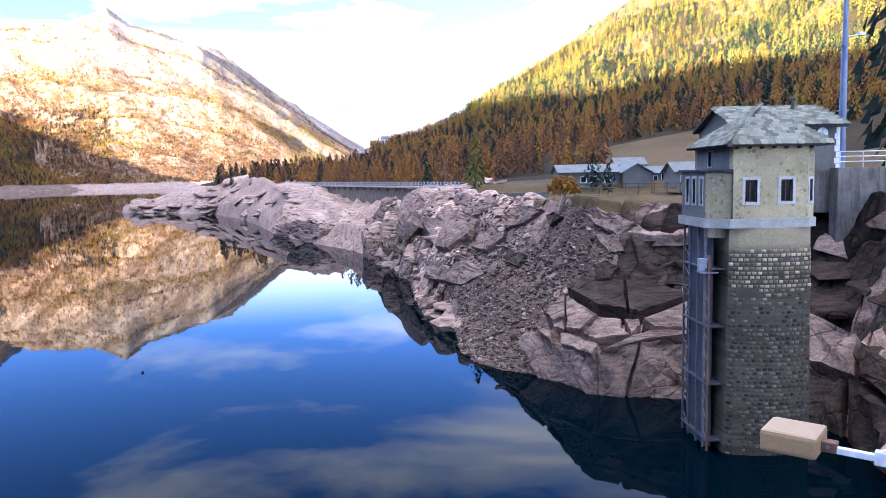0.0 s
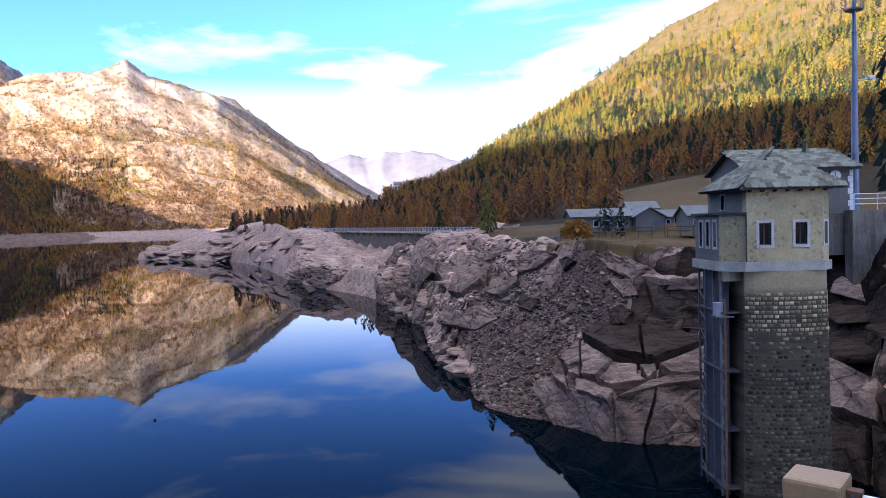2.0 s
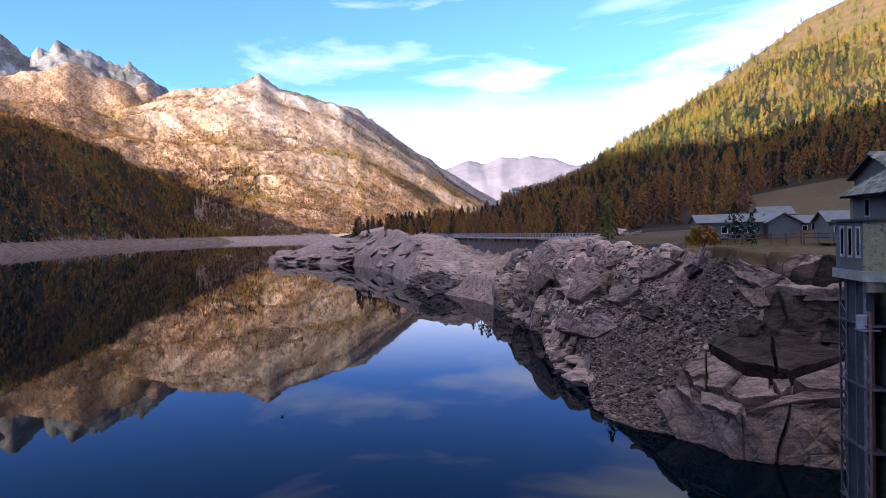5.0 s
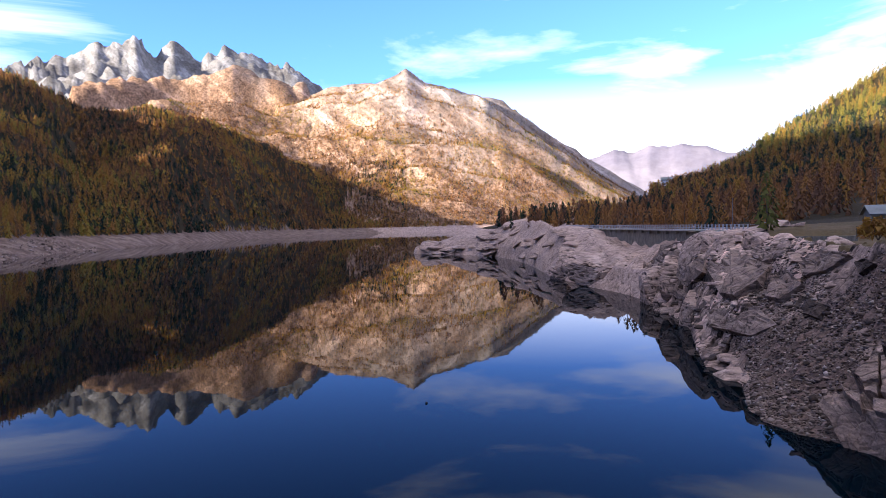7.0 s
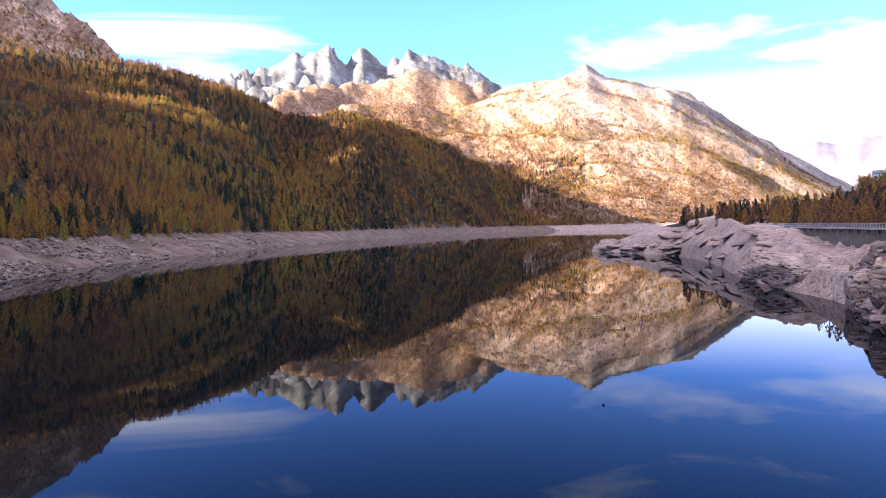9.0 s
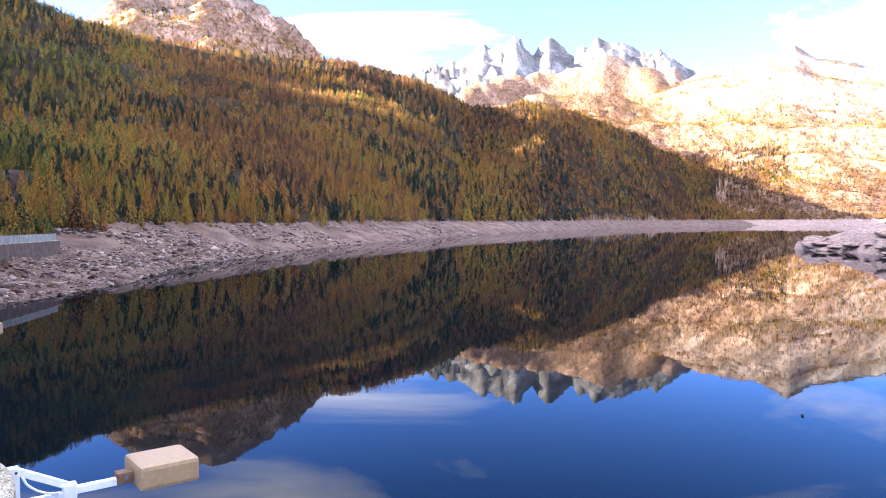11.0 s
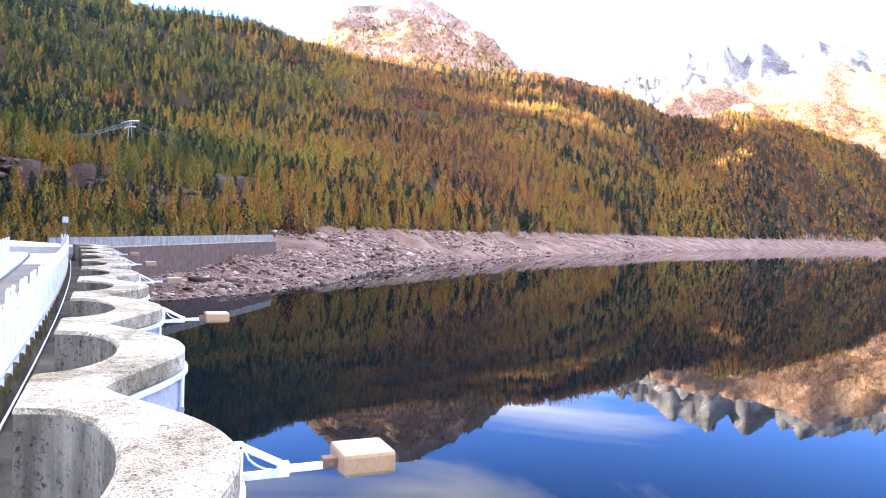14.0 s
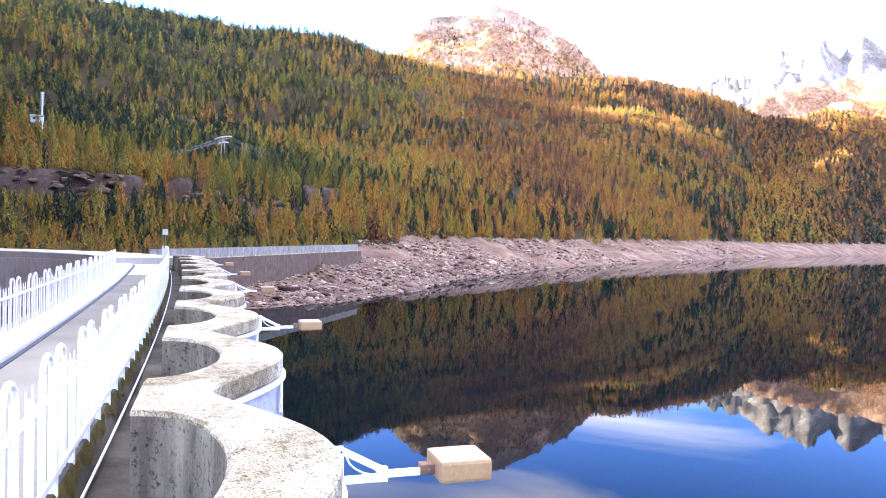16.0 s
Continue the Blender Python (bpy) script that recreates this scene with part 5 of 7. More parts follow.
def plates(name, n, a0, a1, lo, hi, flat0, flat1, seed, label, mats="shore_rock"):
    """Many small broken plates, joined."""
    rng, cos, tris, base = random.Random(seed), [], [], 0
    arr = []
    for me in BLOCKS:
        co = np.empty(len(me.vertices) * 3)
        me.vertices.foreach_get("co", co)
        arr.append((co.reshape(-1, 3), np.array([list(p.vertices) for p in me.polygons])))
    for k in range(n):
        a, f = rng.uniform(a0, a1), rng.random()
        w, t = float(np.interp(a, RIGHT_WATER[0], RIGHT_WATER[1])), float(np.interp(a, RIGHT_TOP[0], RIGHT_TOP[1]))
        scree = (-10.5 < a < -3 and f < 0.62) or a < -6
        if a < -8.3 and (f < 0.62 or a < -14):
            continue
        r = w + (t - w) * (0.02 + f)
        x, y = polar(a, r)
        z = float(height_at(np.array([x]), np.array([y]))[0])
        s = rng.uniform(lo, hi) * (0.4 if scree else 1.0) * (1 + max(0, r - 100) / 160)
        m = pose(x, y, z, 0, 0, 150 + rng.uniform(-60, 60)) @ pose(0, 0, 0, -rng.uniform(5, 36)) @ pose(0, 0, 0, 0, 0, rng.uniform(-50, 50)) @ Matrix.Diagonal((s, s * 0.75, s * 0.6 * rng.uniform(flat0, flat1), 1))
        co, tri = arr[rng.randrange(len(arr))]
        M = np.array(m)
        cos.append(co @ M[:3, :3].T + M[:3, 3])
        tris.append(tri + base)
        base += len(co)
    tagged(new(name, mesh_np(name, np.concatenate(cos), np.concatenate(tris), MAT[mats])), label, "rocks", kind="stuff")


plates("broken_plates", 300, -34, 4.5, 0.5, 1.7, 0.25, 0.7, 91, "thin broken plates of grey brown rock on the bank")
plates("pale_plates", 70, -22, 4.5, 0.5, 1.5, 0.3, 0.8, 92, "pale washed rock plates on the bank", "pale_rock")
plates("dark_plates", 180, -30, 3, 0.5, 1.6, 0.3, 0.9, 93, "dark rock plates on the bank", "dark_rock")
plates("spit_plates", 50, 9, 21, 1.5, 5.0, 0.25, 0.6, 94, "weathered ledges and plates on the spit")
for _a, _d, _s in ((-0.2, 71.5, 5.0), (-1.5, 69.5, 4.0), (0.9, 80, 5.0), (1.2, 86, 4.0)):
    block(_a, _d, _s, 6, 160, 10, -0.3, 1.3, int(_s), "square-edged rock ledge standing in the water")
for _a, _d, _s in ((-0.8, 123, 4.5), (-2.0, 126, 5.5), (-3.1, 122, 3.5), (-5.0, 130, 4.5), (-5.8, 131, 3.0)):
    block(_a, _d, _s, 8, 160, 20 * _s, 0.3, 0.8, int(2 * _s), "pale weathered boulder on the meadow", "boulders on the meadow", pale=True)
for _k in range(34):
    _a = -44 + 15 * _r.random()
    _w, _t = float(np.interp(_a, RIGHT_WATER[0], RIGHT_WATER[1])), float(np.interp(_a, RIGHT_TOP[0], RIGHT_TOP[1]))
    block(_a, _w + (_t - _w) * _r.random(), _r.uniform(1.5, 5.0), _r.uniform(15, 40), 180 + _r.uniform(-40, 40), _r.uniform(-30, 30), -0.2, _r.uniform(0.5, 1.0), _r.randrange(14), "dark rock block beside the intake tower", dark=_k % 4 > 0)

# the cracked slab by the water: plates dipping to the lake, over a steep broken front
def rock_slab(name, top, thick, mat, label, group, rough=0.05):
    """A plate under its corners, drawn in a little from its neighbours, its rim chipped and its face uneven."""
    mid = sum(top, Vector()) / len(top)
    n = sum(((top[k] - mid).cross(top[(k + 1) % len(top)] - mid) for k in range(len(top))), Vector()).normalized()
    if n.z < 0:
        n, top = -n, top[::-1]
    bm = bmesh.new()
    rim = []
    for a, b in zip(top, top[1:] + top[:1]):
        for q in (0.0, 0.2, 0.4, 0.6, 0.8):
            p = a.lerp(b, q)
            rim.append(p + (mid - p).normalized() * (_r.uniform(0.04, 0.2) if q else 0.12) + n * _r.uniform(-rough, rough) * 0.6)
    rings = [[bm.verts.new(p - n * thick) for p in rim], [bm.verts.new(p - n * _r.uniform(0.08, 0.2) + (p - mid).normalized() * 0.03) for p in rim]]
    rings += [[bm.verts.new(mid + (p - mid) * f) for p in rim] for f in (1.0, 0.84, 0.68, 0.5, 0.3)]
    for ring in rings[3:]:
        for v in ring:
            v.co += n * 3.0 * rough * float(fbm(np.array([v.co.x + 0.6 * v.co.z]), np.array([v.co.y - 0.8 * v.co.z]), 1.7, 3, 77)[0])
    m = len(rim)
    for lo, hi in zip(rings, rings[1:]):
        for k in range(m):
            bm.faces.new((lo[k], lo[(k + 1) % m], hi[(k + 1) % m], hi[k]))
    c = bm.verts.new(mid)
    for k in range(m):
        bm.faces.new((rings[-1][k], rings[-1][(k + 1) % m], c))
    bm.faces.new(rings[0][::-1])
    return tagged(part(name, bm, MAT[mat]), label, "rock", group)


def on_bank(a, d, z):
    """A place at a bearing, d metres behind the waterline, at height z."""
    return Vector((*polar(a, float(np.interp(a, RIGHT_WATER[0], RIGHT_WATER[1])) + d), z))


def slab_bed(d):
    return 2.9 + 0.375 * (d - 0.4)


CRACKED, FRONT, DARK_SLAB = "pale cracked rock slab dipping into the lake", "steep smooth rock face above the water", "dark rock slab above the cracked ones"
for _m, _l, _t, _c in (
        ("slab_rock", CRACKED, 1.6, ((-9.1, 3.4), (-10.8, 6.0), (-10.8, 3.0), (-9.8, 2.4))),
        ("slab_rock", CRACKED, 1.8, ((-10.9, 6.0), (-13.3, 4.3), (-11.9, 1.9), (-10.8, 1.6))),
        ("slab_rock", CRACKED, 1.5, ((-9.8, 2.3), (-10.8, 2.8), (-10.7, 1.4), (-9.8, 1.5))),
        ("slab_rock", CRACKED, 1.9, ((-12.1, 1.7), (-13.3, 4.0), (-15.1, 3.9), (-15.1, 2.8), (-15.8, 2.1), (-13.0, 1.3))),
        ("slab_rock", CRACKED, 1.7, ((-15.2, 3.9), (-16.4, 4.1), (-16.6, 3.3), (-15.8, 2.3))),
        ("slab_rock", CRACKED, 1.5, ((-10.4, 1.0), (-12.1, 1.3), (-13.4, 0.7), (-12.8, -0.4), (-10.4, -0.4))),
        ("slab_rock", CRACKED, 1.5, ((-8.5, 1.8), (-9.7, 1.3), (-9.7, -0.1), (-8.8, 0.6))),
        ("slab_rock", CRACKED, 1.5, ((-13.4, 0.0), (-15.8, 2.0), (-17.5, 2.7), (-19.9, 2.5), (-19.9, 2.0), (-16.9, 1.7))),
        ("slab_rock", CRACKED, 1.8, ((-16.6, 4.0), (-20.0, 6.2), (-20.0, 2.7), (-17.5, 2.9))),
        ("dark_rock", DARK_SLAB, 2.4, ((-10.9, 6.9), (-12.1, 8.9), (-15.2, 9.0), (-15.5, 4.9), (-13.3, 5.2))),
        ("dark_rock", DARK_SLAB, 2.4, ((-15.3, 9.0), (-16.6, 8.9), (-20.2, 6.8), (-16.5, 4.6), (-15.6, 4.9)))):
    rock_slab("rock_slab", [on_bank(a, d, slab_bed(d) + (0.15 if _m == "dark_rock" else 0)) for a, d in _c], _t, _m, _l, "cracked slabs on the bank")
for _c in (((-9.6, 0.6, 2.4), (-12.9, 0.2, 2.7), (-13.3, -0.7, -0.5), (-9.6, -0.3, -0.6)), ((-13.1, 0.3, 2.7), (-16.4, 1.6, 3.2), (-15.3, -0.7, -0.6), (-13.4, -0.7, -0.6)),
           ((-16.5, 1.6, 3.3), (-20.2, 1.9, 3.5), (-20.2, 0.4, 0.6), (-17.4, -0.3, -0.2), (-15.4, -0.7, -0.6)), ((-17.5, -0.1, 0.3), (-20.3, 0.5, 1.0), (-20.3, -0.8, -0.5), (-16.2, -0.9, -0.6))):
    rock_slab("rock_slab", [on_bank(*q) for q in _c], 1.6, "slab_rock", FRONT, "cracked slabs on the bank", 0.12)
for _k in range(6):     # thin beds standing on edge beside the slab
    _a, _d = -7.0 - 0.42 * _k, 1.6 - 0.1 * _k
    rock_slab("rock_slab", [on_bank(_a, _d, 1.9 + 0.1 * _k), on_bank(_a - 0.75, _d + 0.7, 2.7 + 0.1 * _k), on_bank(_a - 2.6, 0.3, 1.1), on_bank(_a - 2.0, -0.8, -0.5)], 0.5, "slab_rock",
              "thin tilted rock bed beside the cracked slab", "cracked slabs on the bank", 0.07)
# the overhang beside the tower with its pale plates, its shade put in as a dark slab, and the smooth slabs beyond the
# tower
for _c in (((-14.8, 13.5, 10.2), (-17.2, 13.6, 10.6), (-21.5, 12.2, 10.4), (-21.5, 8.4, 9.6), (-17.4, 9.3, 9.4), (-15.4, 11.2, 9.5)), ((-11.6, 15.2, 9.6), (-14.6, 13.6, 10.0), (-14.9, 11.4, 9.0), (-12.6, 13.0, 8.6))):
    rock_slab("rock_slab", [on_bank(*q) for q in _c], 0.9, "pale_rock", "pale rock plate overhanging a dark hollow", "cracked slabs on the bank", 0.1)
rock_slab("rock_slab", [on_bank(-16.0, 8.9, 6.2), on_bank(-21.5, 7.6, 5.6), on_bank(-21.5, 9.0, 9.3), on_bank(-16.6, 10.0, 9.0)], 1.2, "dark_rock", "dark slab for the shade in the hollow below the overhang", "cracked slabs on the bank", 0.25)
for _c in (((-27.5, 2.2, 2.6), (-30.2, 1.6, 2.6), (-30.4, -0.9, -0.5), (-27.5, -0.8, -0.4)), ((-30.5, 1.8, 2.7), (-34.5, 1.5, 2.7), (-34.8, -0.9, -0.5), (-30.6, -0.9, -0.5)), ((-27.5, 6.2, 5.2), (-31.0, 5.6, 4.6), (-30.9, 2.2, 2.9), (-27.6, 2.5, 2.9)),
           ((-31.2, 4.8, 4.4), (-34.8, 4.2, 4.0), (-34.8, 1.8, 2.9), (-31.1, 2.1, 2.9))):
    rock_slab("rock_slab", [on_bank(*q) for q in _c], 1.5, "slab_rock" if _c[0][0] == -27.5 and _c[0][1] > 6 else "dark_rock", "smooth rock slab behind the intake tower", "cracked slabs on the bank", 0.1)


def bank_z(a, d):
    """The bank's own height, d metres behind the waterline."""
    r = float(np.interp(a, RIGHT_WATER[0], RIGHT_WATER[1])) + d
    return float(np.interp(r, [np.interp(a, q[0], q[1]) for q in RIGHT], [np.interp(a, q[0], q[2]) for q in RIGHT]))


SCOURED, LEDGE = "smooth scoured rock slab with open joints on the bank", "dark broken rock ledge in the scree"
for _m, _l, _h, _c in (
        ("slab_rock", SCOURED, 1.1, ((3.3, 15.6), (1.0, 31), (0.2, 34), (0.4, 28), (1.5, 9), (2.7, 11), (3.7, 11.8))),
        ("slab_rock", SCOURED, 1.1, ((0.05, 37), (-1.3, 39), (-2.3, 35), (-4.2, 33), (-3.3, 28.8), (-1.7, 16.5), (-0.7, 18.7), (0.05, 29))),
        ("slab_rock", SCOURED, 0.9, ((-2.4, 43), (-3.7, 44), (-5.4, 36.7), (-5.1, 34.5), (-3.7, 36.5), (-2.9, 40))),
        ("slab_rock", SCOURED, 0.8, ((-5.9, 30.4), (-7.6, 27), (-9.1, 20.4), (-7.6, 21.7), (-6.1, 25.2))),
        ("slab_rock", SCOURED, 0.8, ((-4.4, 30.8), (-5.3, 29.4), (-6.2, 22.9), (-4.7, 21.8), (-3.7, 24.3)))):
    rock_slab("rock_slab", [on_bank(a, d, bank_z(a, d) + _h) for a, d in _c], 2.6, _m, _l, "scoured slabs on the bank", 0.12)
for _m, _l, _h, _c in (
        ("dark_rock", LEDGE, 0.6, ((-6.0, 21.1), (-7.9, 15.1), (-7.2, 14.2), (-5.6, 18))),
        ("slab_rock", SCOURED, 0.6, ((-13.0, 11.9), (-14.8, 11.1), (-15.3, 10.0), (-14.1, 10.0))),
        ("slab_rock", SCOURED, 0.6, ((-12.0, 14.9), (-13.1, 13.8), (-16.1, 11.5), (-14.8, 11.0), (-13.1, 12.4))),
        ("dark_rock", LEDGE, 0.7, ((-12.9, 9.9), (-13.9, 9.7), (-14.9, 9.1), (-14.1, 8.3), (-13.0, 8.7))),
        ("slab_rock", SCOURED, 0.6, ((0.2, 18.1), (-3.2, 21.9), (-4.6, 16.3), (-2.8, 15.3), (0.0, 13))),
        ("slab_rock", SCOURED, 0.7, ((2.9, 10.4), (1.6, 8.2), (1.1, 10.7), (2.1, 5.7), (3.3, 7.6))),
        ("dark_rock", LEDGE, 0.8, ((-9.3, 18.7), (-10.0, 17.6), (-10.6, 15.5), (-9.6, 16.2)))):
    rock_slab("rock_slab", [on_bank(a, d, bank_z(a, d) + _h) for a, d in _c], 1.8, _m, _l, "scoured slabs on the bank", 0.08)


def rock_hump(a, r, wide, deep, tall, turn, seed):
    """A rounded hump of bedrock, scoured smooth, with a few flat faces."""
    x, y = polar(a, r)
    z = float(height_at(np.array([x]), np.array([y]))[0])
    bm = bmesh.new()
    bmesh.ops.create_icosphere(bm, subdivisions=5, radius=1)
    P = np.array([v.co[:] for v in bm.verts])
    P = np.sign(P) * np.abs(P) ** 0.8
    rs = np.random.RandomState(seed)
    for _ in range(9):
        n = rs.normal(size=3)
        n[2] = abs(n[2]) * 0.8
        n /= np.linalg.norm(n)
        P = P - np.maximum(P @ n - rs.uniform(0.62, 0.85), 0)[:, None] * 0.85 * n
    P = P * np.array([wide / 2, deep / 2, tall])
    h, c, _, _ = slabs(P[:, 0] * 0.7 + P[:, 2] * 0.5 + seed * 9, P[:, 1] + P[:, 2] * 0.9, 1.9, seed)
    P = P * (1 + (0.04 * h - 0.05 * cracks(c, 0.05) + 0.014 * fbm(P[:, 0] + seed, P[:, 1] + P[:, 2], 1.1, 4, seed))[:, None])
    for v, p in zip(bm.verts, P):
        v.co = p
    ob = part("rock_hump", bm, MAT["pale_rock"])
    ob.data.attributes.new("joint", "FLOAT", "POINT").data.foreach_set("value", cracks(c, 0.04).astype(np.float32))
    ob.matrix_basis = pose(x, y, z - tall * 0.68, 0, 0, turn) @ pose(0, 0, 0, 14, -10)
    return tagged(ob, "rounded pale bedrock hump along the top of the bank", "rock", "humps along the bank")


for _k, (_a, _d, _w, _p, _t, _u) in enumerate(((3.3, 131, 7.5, 11, 5.0, 20), (2.0, 122, 7, 9, 4.0, -15), (0.2, 114, 6.5, 9, 4.6, 25), (-1.6, 106, 6.5, 8, 3.8, 10), (-3.6, 103, 6.0, 8, 4.4, 30), (-6.3, 94, 6.5, 8, 3.0, -20),
                                        (2.9, 122, 5, 7, 3.2, 35), (0.9, 104, 5, 7, 3.0, 5), (-8.6, 86, 5.5, 7, 2.4, 15), (7.4, 168, 16, 22, 3.2, 40), (9.6, 190, 16, 24, 3.6, 30))):
    rock_hump(_a, _d, _w, _p, _t, _u, 700 + _k)


stones("scree", -15, -1.5, 50, 96, 26000, 0.064, 21, "grey angular scree and gravel on the bank", lambda a, r, z, x, y: (fbm(x, y, 14, 3, 200) + 1.2 - np.abs(a + 7.5) / 5.5 > 0) & (r < np.interp(a, RIGHT_TOP[0], RIGHT_TOP[1]) - 1) & ((a > -8.8) | (r > 57)), "gravel")
stones("shore_boulders", -44, 21, 44, 330, 7000, 0.1, 22, "broken grey stones on the rock shore", lambda a, r, z, x, y: fbm(x, y, 18, 3, 210) > 0.15)
stones("beach_stones", 36, 92, 135, 700, 60000, 0.36, 23, "pale stones strewn over the drained shore", lambda a, r, z, x, y: (fbm(x, y, 25, 3, 220) > -0.2) & ((r > 240) | (fbm(x, y, 6, 2, 221) > 0.3)))
stones("shore_rubble", 56, 87, 138, 345, 20000, 0.22, 26, "pale and rust broken stones on the drained shore", lambda a, r, z, x, y: fbm(x, y, 30, 3, 240) > -0.35)
stones("rubble_bank", -30, 4, 46, 112, 5000, 0.16, 24, "broken angular rubble between the slabs", lambda a, r, z, x, y: (fbm(x, y, 12, 3, 230) > 0.1) & (z > 2) & (a > -8.5) & (r < np.interp(a, RIGHT_TOP[0], RIGHT_TOP[1])))
for _k in range(90):
    _a = _r.uniform(78, 88) if _k % 3 else _r.uniform(92, 100)
    _rr = np.arange(250, 420, 2.0)
    _zz = height_at(-np.sin(np.radians(_a)) * _rr, np.cos(np.radians(_a)) * _rr)
    _q = float(_rr[int(np.argmax(_zz > (_r.uniform(18, 22 + (_a - 77) * 0.8) if _a < 90 else _r.uniform(25, 34))))])
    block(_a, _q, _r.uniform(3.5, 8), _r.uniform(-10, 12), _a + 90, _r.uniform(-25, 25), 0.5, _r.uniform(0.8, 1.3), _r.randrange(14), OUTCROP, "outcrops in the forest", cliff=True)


# ---------- the dam's crest ----------
CREST, GUTTER = 12.6, 12.0      # coping and gutter levels


def crest_path():
    """Points and headings along the crest, a tenth of a metre apart, from the gatehouse side past the eye and round the far bend; returns them with the index of the eye."""
    leg = [Vector((0.45 + 0.643 * u, -0.36 + 0.766 * u)) for u in np.arange(26.0, 2.45, -0.1)]
    a, d0, d1 = leg[-1], Vector((-0.643, -0.766)), Vector((-0.9972, 0.0749))
    for k in range(1, 31):
        t = k / 30
        e = Vector((0, -0.36))
        b, c = a + d0 * 1.1, e - d1 * 1.1
        leg.append(a * (1 - t) ** 3 + b * 3 * t * (1 - t) ** 2 + c * 3 * t * t * (1 - t) + e * t ** 3)
    zero = len(leg) - 1
    p, h = Vector((0, -0.36)), 85.3
    for k in range(880):
        s = k * 0.1
        h += 0.0105 if s < 40 else (0.27 if s < 72 else 0.0)
        p = p + Vector((-math.sin(radians(h)), math.cos(radians(h)))) * 0.1
        leg.append(p.copy())
    return leg, zero


PATH, ZERO = crest_path()


def crest(s, n=0.0):
    """The place s metres along the crest (from the eye) and n metres towards the lake; the way along it."""
    k = ZERO + s * 10
    i = int(min(max(math.floor(k), 1), len(PATH) - 3))
    p = PATH[i].lerp(PATH[i + 1], k - i)
    t = (PATH[i + 2] - PATH[i - 1]).normalized()
    return p + Vector((t.y, -t.x)) * n, t


def sweep(name, s0, s1, ds, profile, mat, parent=None, label="", smooth=False):
    """A strip along the crest: profile(s) gives the section's (out, z) or (along, out, z), closed round."""
    bm = bmesh.new()
    rows = []
    for s in np.arange(s0, s1 + ds * 0.5, ds):
        rows.append([bm.verts.new((*(crest(s, p[0])[0] if len(p) == 2 else crest(p[0], p[1])[0]), p[-1])) for p in profile(s)])
    m = len(rows[0])
    for a, b in zip(rows, rows[1:]):
        for k in range(m):
            bm.faces.new((a[k], a[(k + 1) % m], b[(k + 1) % m], b[k]))
    bm.faces.new(rows[0][::-1])
    bm.faces.new(rows[-1])
    return part(name, bm, mat, parent, label, smooth)


WAVE, TIP = 4.05, 4.75


def edges(s, half):
    """The wall's two edges at s, as (along, out): round pockets cut from a straight inner line, bulges with valleys outside; half: 0.35 at the coping's face."""
    q = (s - TIP + WAVE / 2) % WAVE - WAVE / 2
    k = 0.35 - half
    inner = -0.34 + 0.70 * math.sqrt(max(0.0, 1 - (q / (1.4 - k)) ** 2)) + k
    outer = 0.27 + 0.79 * (0.5 + 0.5 * math.cos(2 * math.pi * q / WAVE)) ** 0.7 - k
    return (s, inner), (s, outer)


def coping_section(u):
    (a, b), (c, d), (e, f), (g, h) = *edges(u, 0.35), *edges(u, 0.325)
    return [(a, b, CREST - 0.05), (a, b, CREST - 0.025), (e, f, CREST), (g, h, CREST), (c, d, CREST - 0.025), (c, d, CREST - 0.2), ((a + c) / 2, (b + d) / 2, CREST - 0.2), ((a + c) / 2, (b + d) / 2, CREST - 0.05)]


def wall_section(u):
    (a, b), (c, d) = edges(u, 0.343)
    (e, f) = edges(u, 0.32)[1]
    return [(a, b, GUTTER - 0.6), (a, b, CREST - 0.051), ((a + c) / 2 - 0.0, (b + d) / 2 - 0.002, CREST - 0.051), ((a + c) / 2, (b + d) / 2 - 0.002, CREST - 0.201), (e, f, CREST - 0.201), (e, f, 8.8)]


def skin_section(u):
    (a, b), (c, d) = edges(u, 0.322)[1], edges(u, 0.35)[1]
    return [(a, b, 8.8), (a, b, CREST - 0.22), (c, d, CREST - 0.22), (c, d, 8.8)]


def rim_section(u):
    (a, b), (c, d) = edges(u, 0.351)[1], edges(u, 0.385)[1]
    return [(a, b, CREST - 0.27), (a, b, CREST - 0.225), (c, d, CREST - 0.225), (c, d, CREST - 0.27)]


dam = thing("dam", pose(0, 0, 0), "curved concrete dam with a wavy parapet along its crest", "dam", kind="structure")
sweep("coping", -21.55, 43.25, 0.05, coping_section, MAT["coping"], dam, "weathered pale concrete coping in a wave line")
sweep("parapet", -21.55, 43.25, 0.05, wall_section, MAT["fascia"], dam, "stained concrete parapet")
sweep("outer_skin", -21.55, 43.25, 0.05, skin_section, MAT["dam_white"], dam, "whitewashed lake side of the parapet")
sweep("drip_rim", -21.55, 43.25, 0.05, rim_section, MAT["white_paint"], dam, "white rim under the coping")
sweep("gutter", -22, 78, 0.5, lambda s: [(0.5, GUTTER - 0.6), (0.5, GUTTER - 0.3), (-0.72, GUTTER - 0.27), (-0.83, GUTTER + 0.05), (-0.9, GUTTER + 0.05), (-0.9, GUTTER - 0.6)], MAT["gutter"], dam, "gritty concrete gutter")
sweep("moss_strip", -6, 46, 0.1, lambda s: [(-0.83, GUTTER + 0.045), (-0.815, GUTTER + 0.03), (-0.775 + 0.012 * math.sin(s * 7.1), GUTTER - 0.09 + 0.05 * math.sin(s * 9.1) * math.sin(s * 2.7)), (-0.83, GUTTER - 0.12)], MAT["moss"], dam, "ochre moss below the railing")
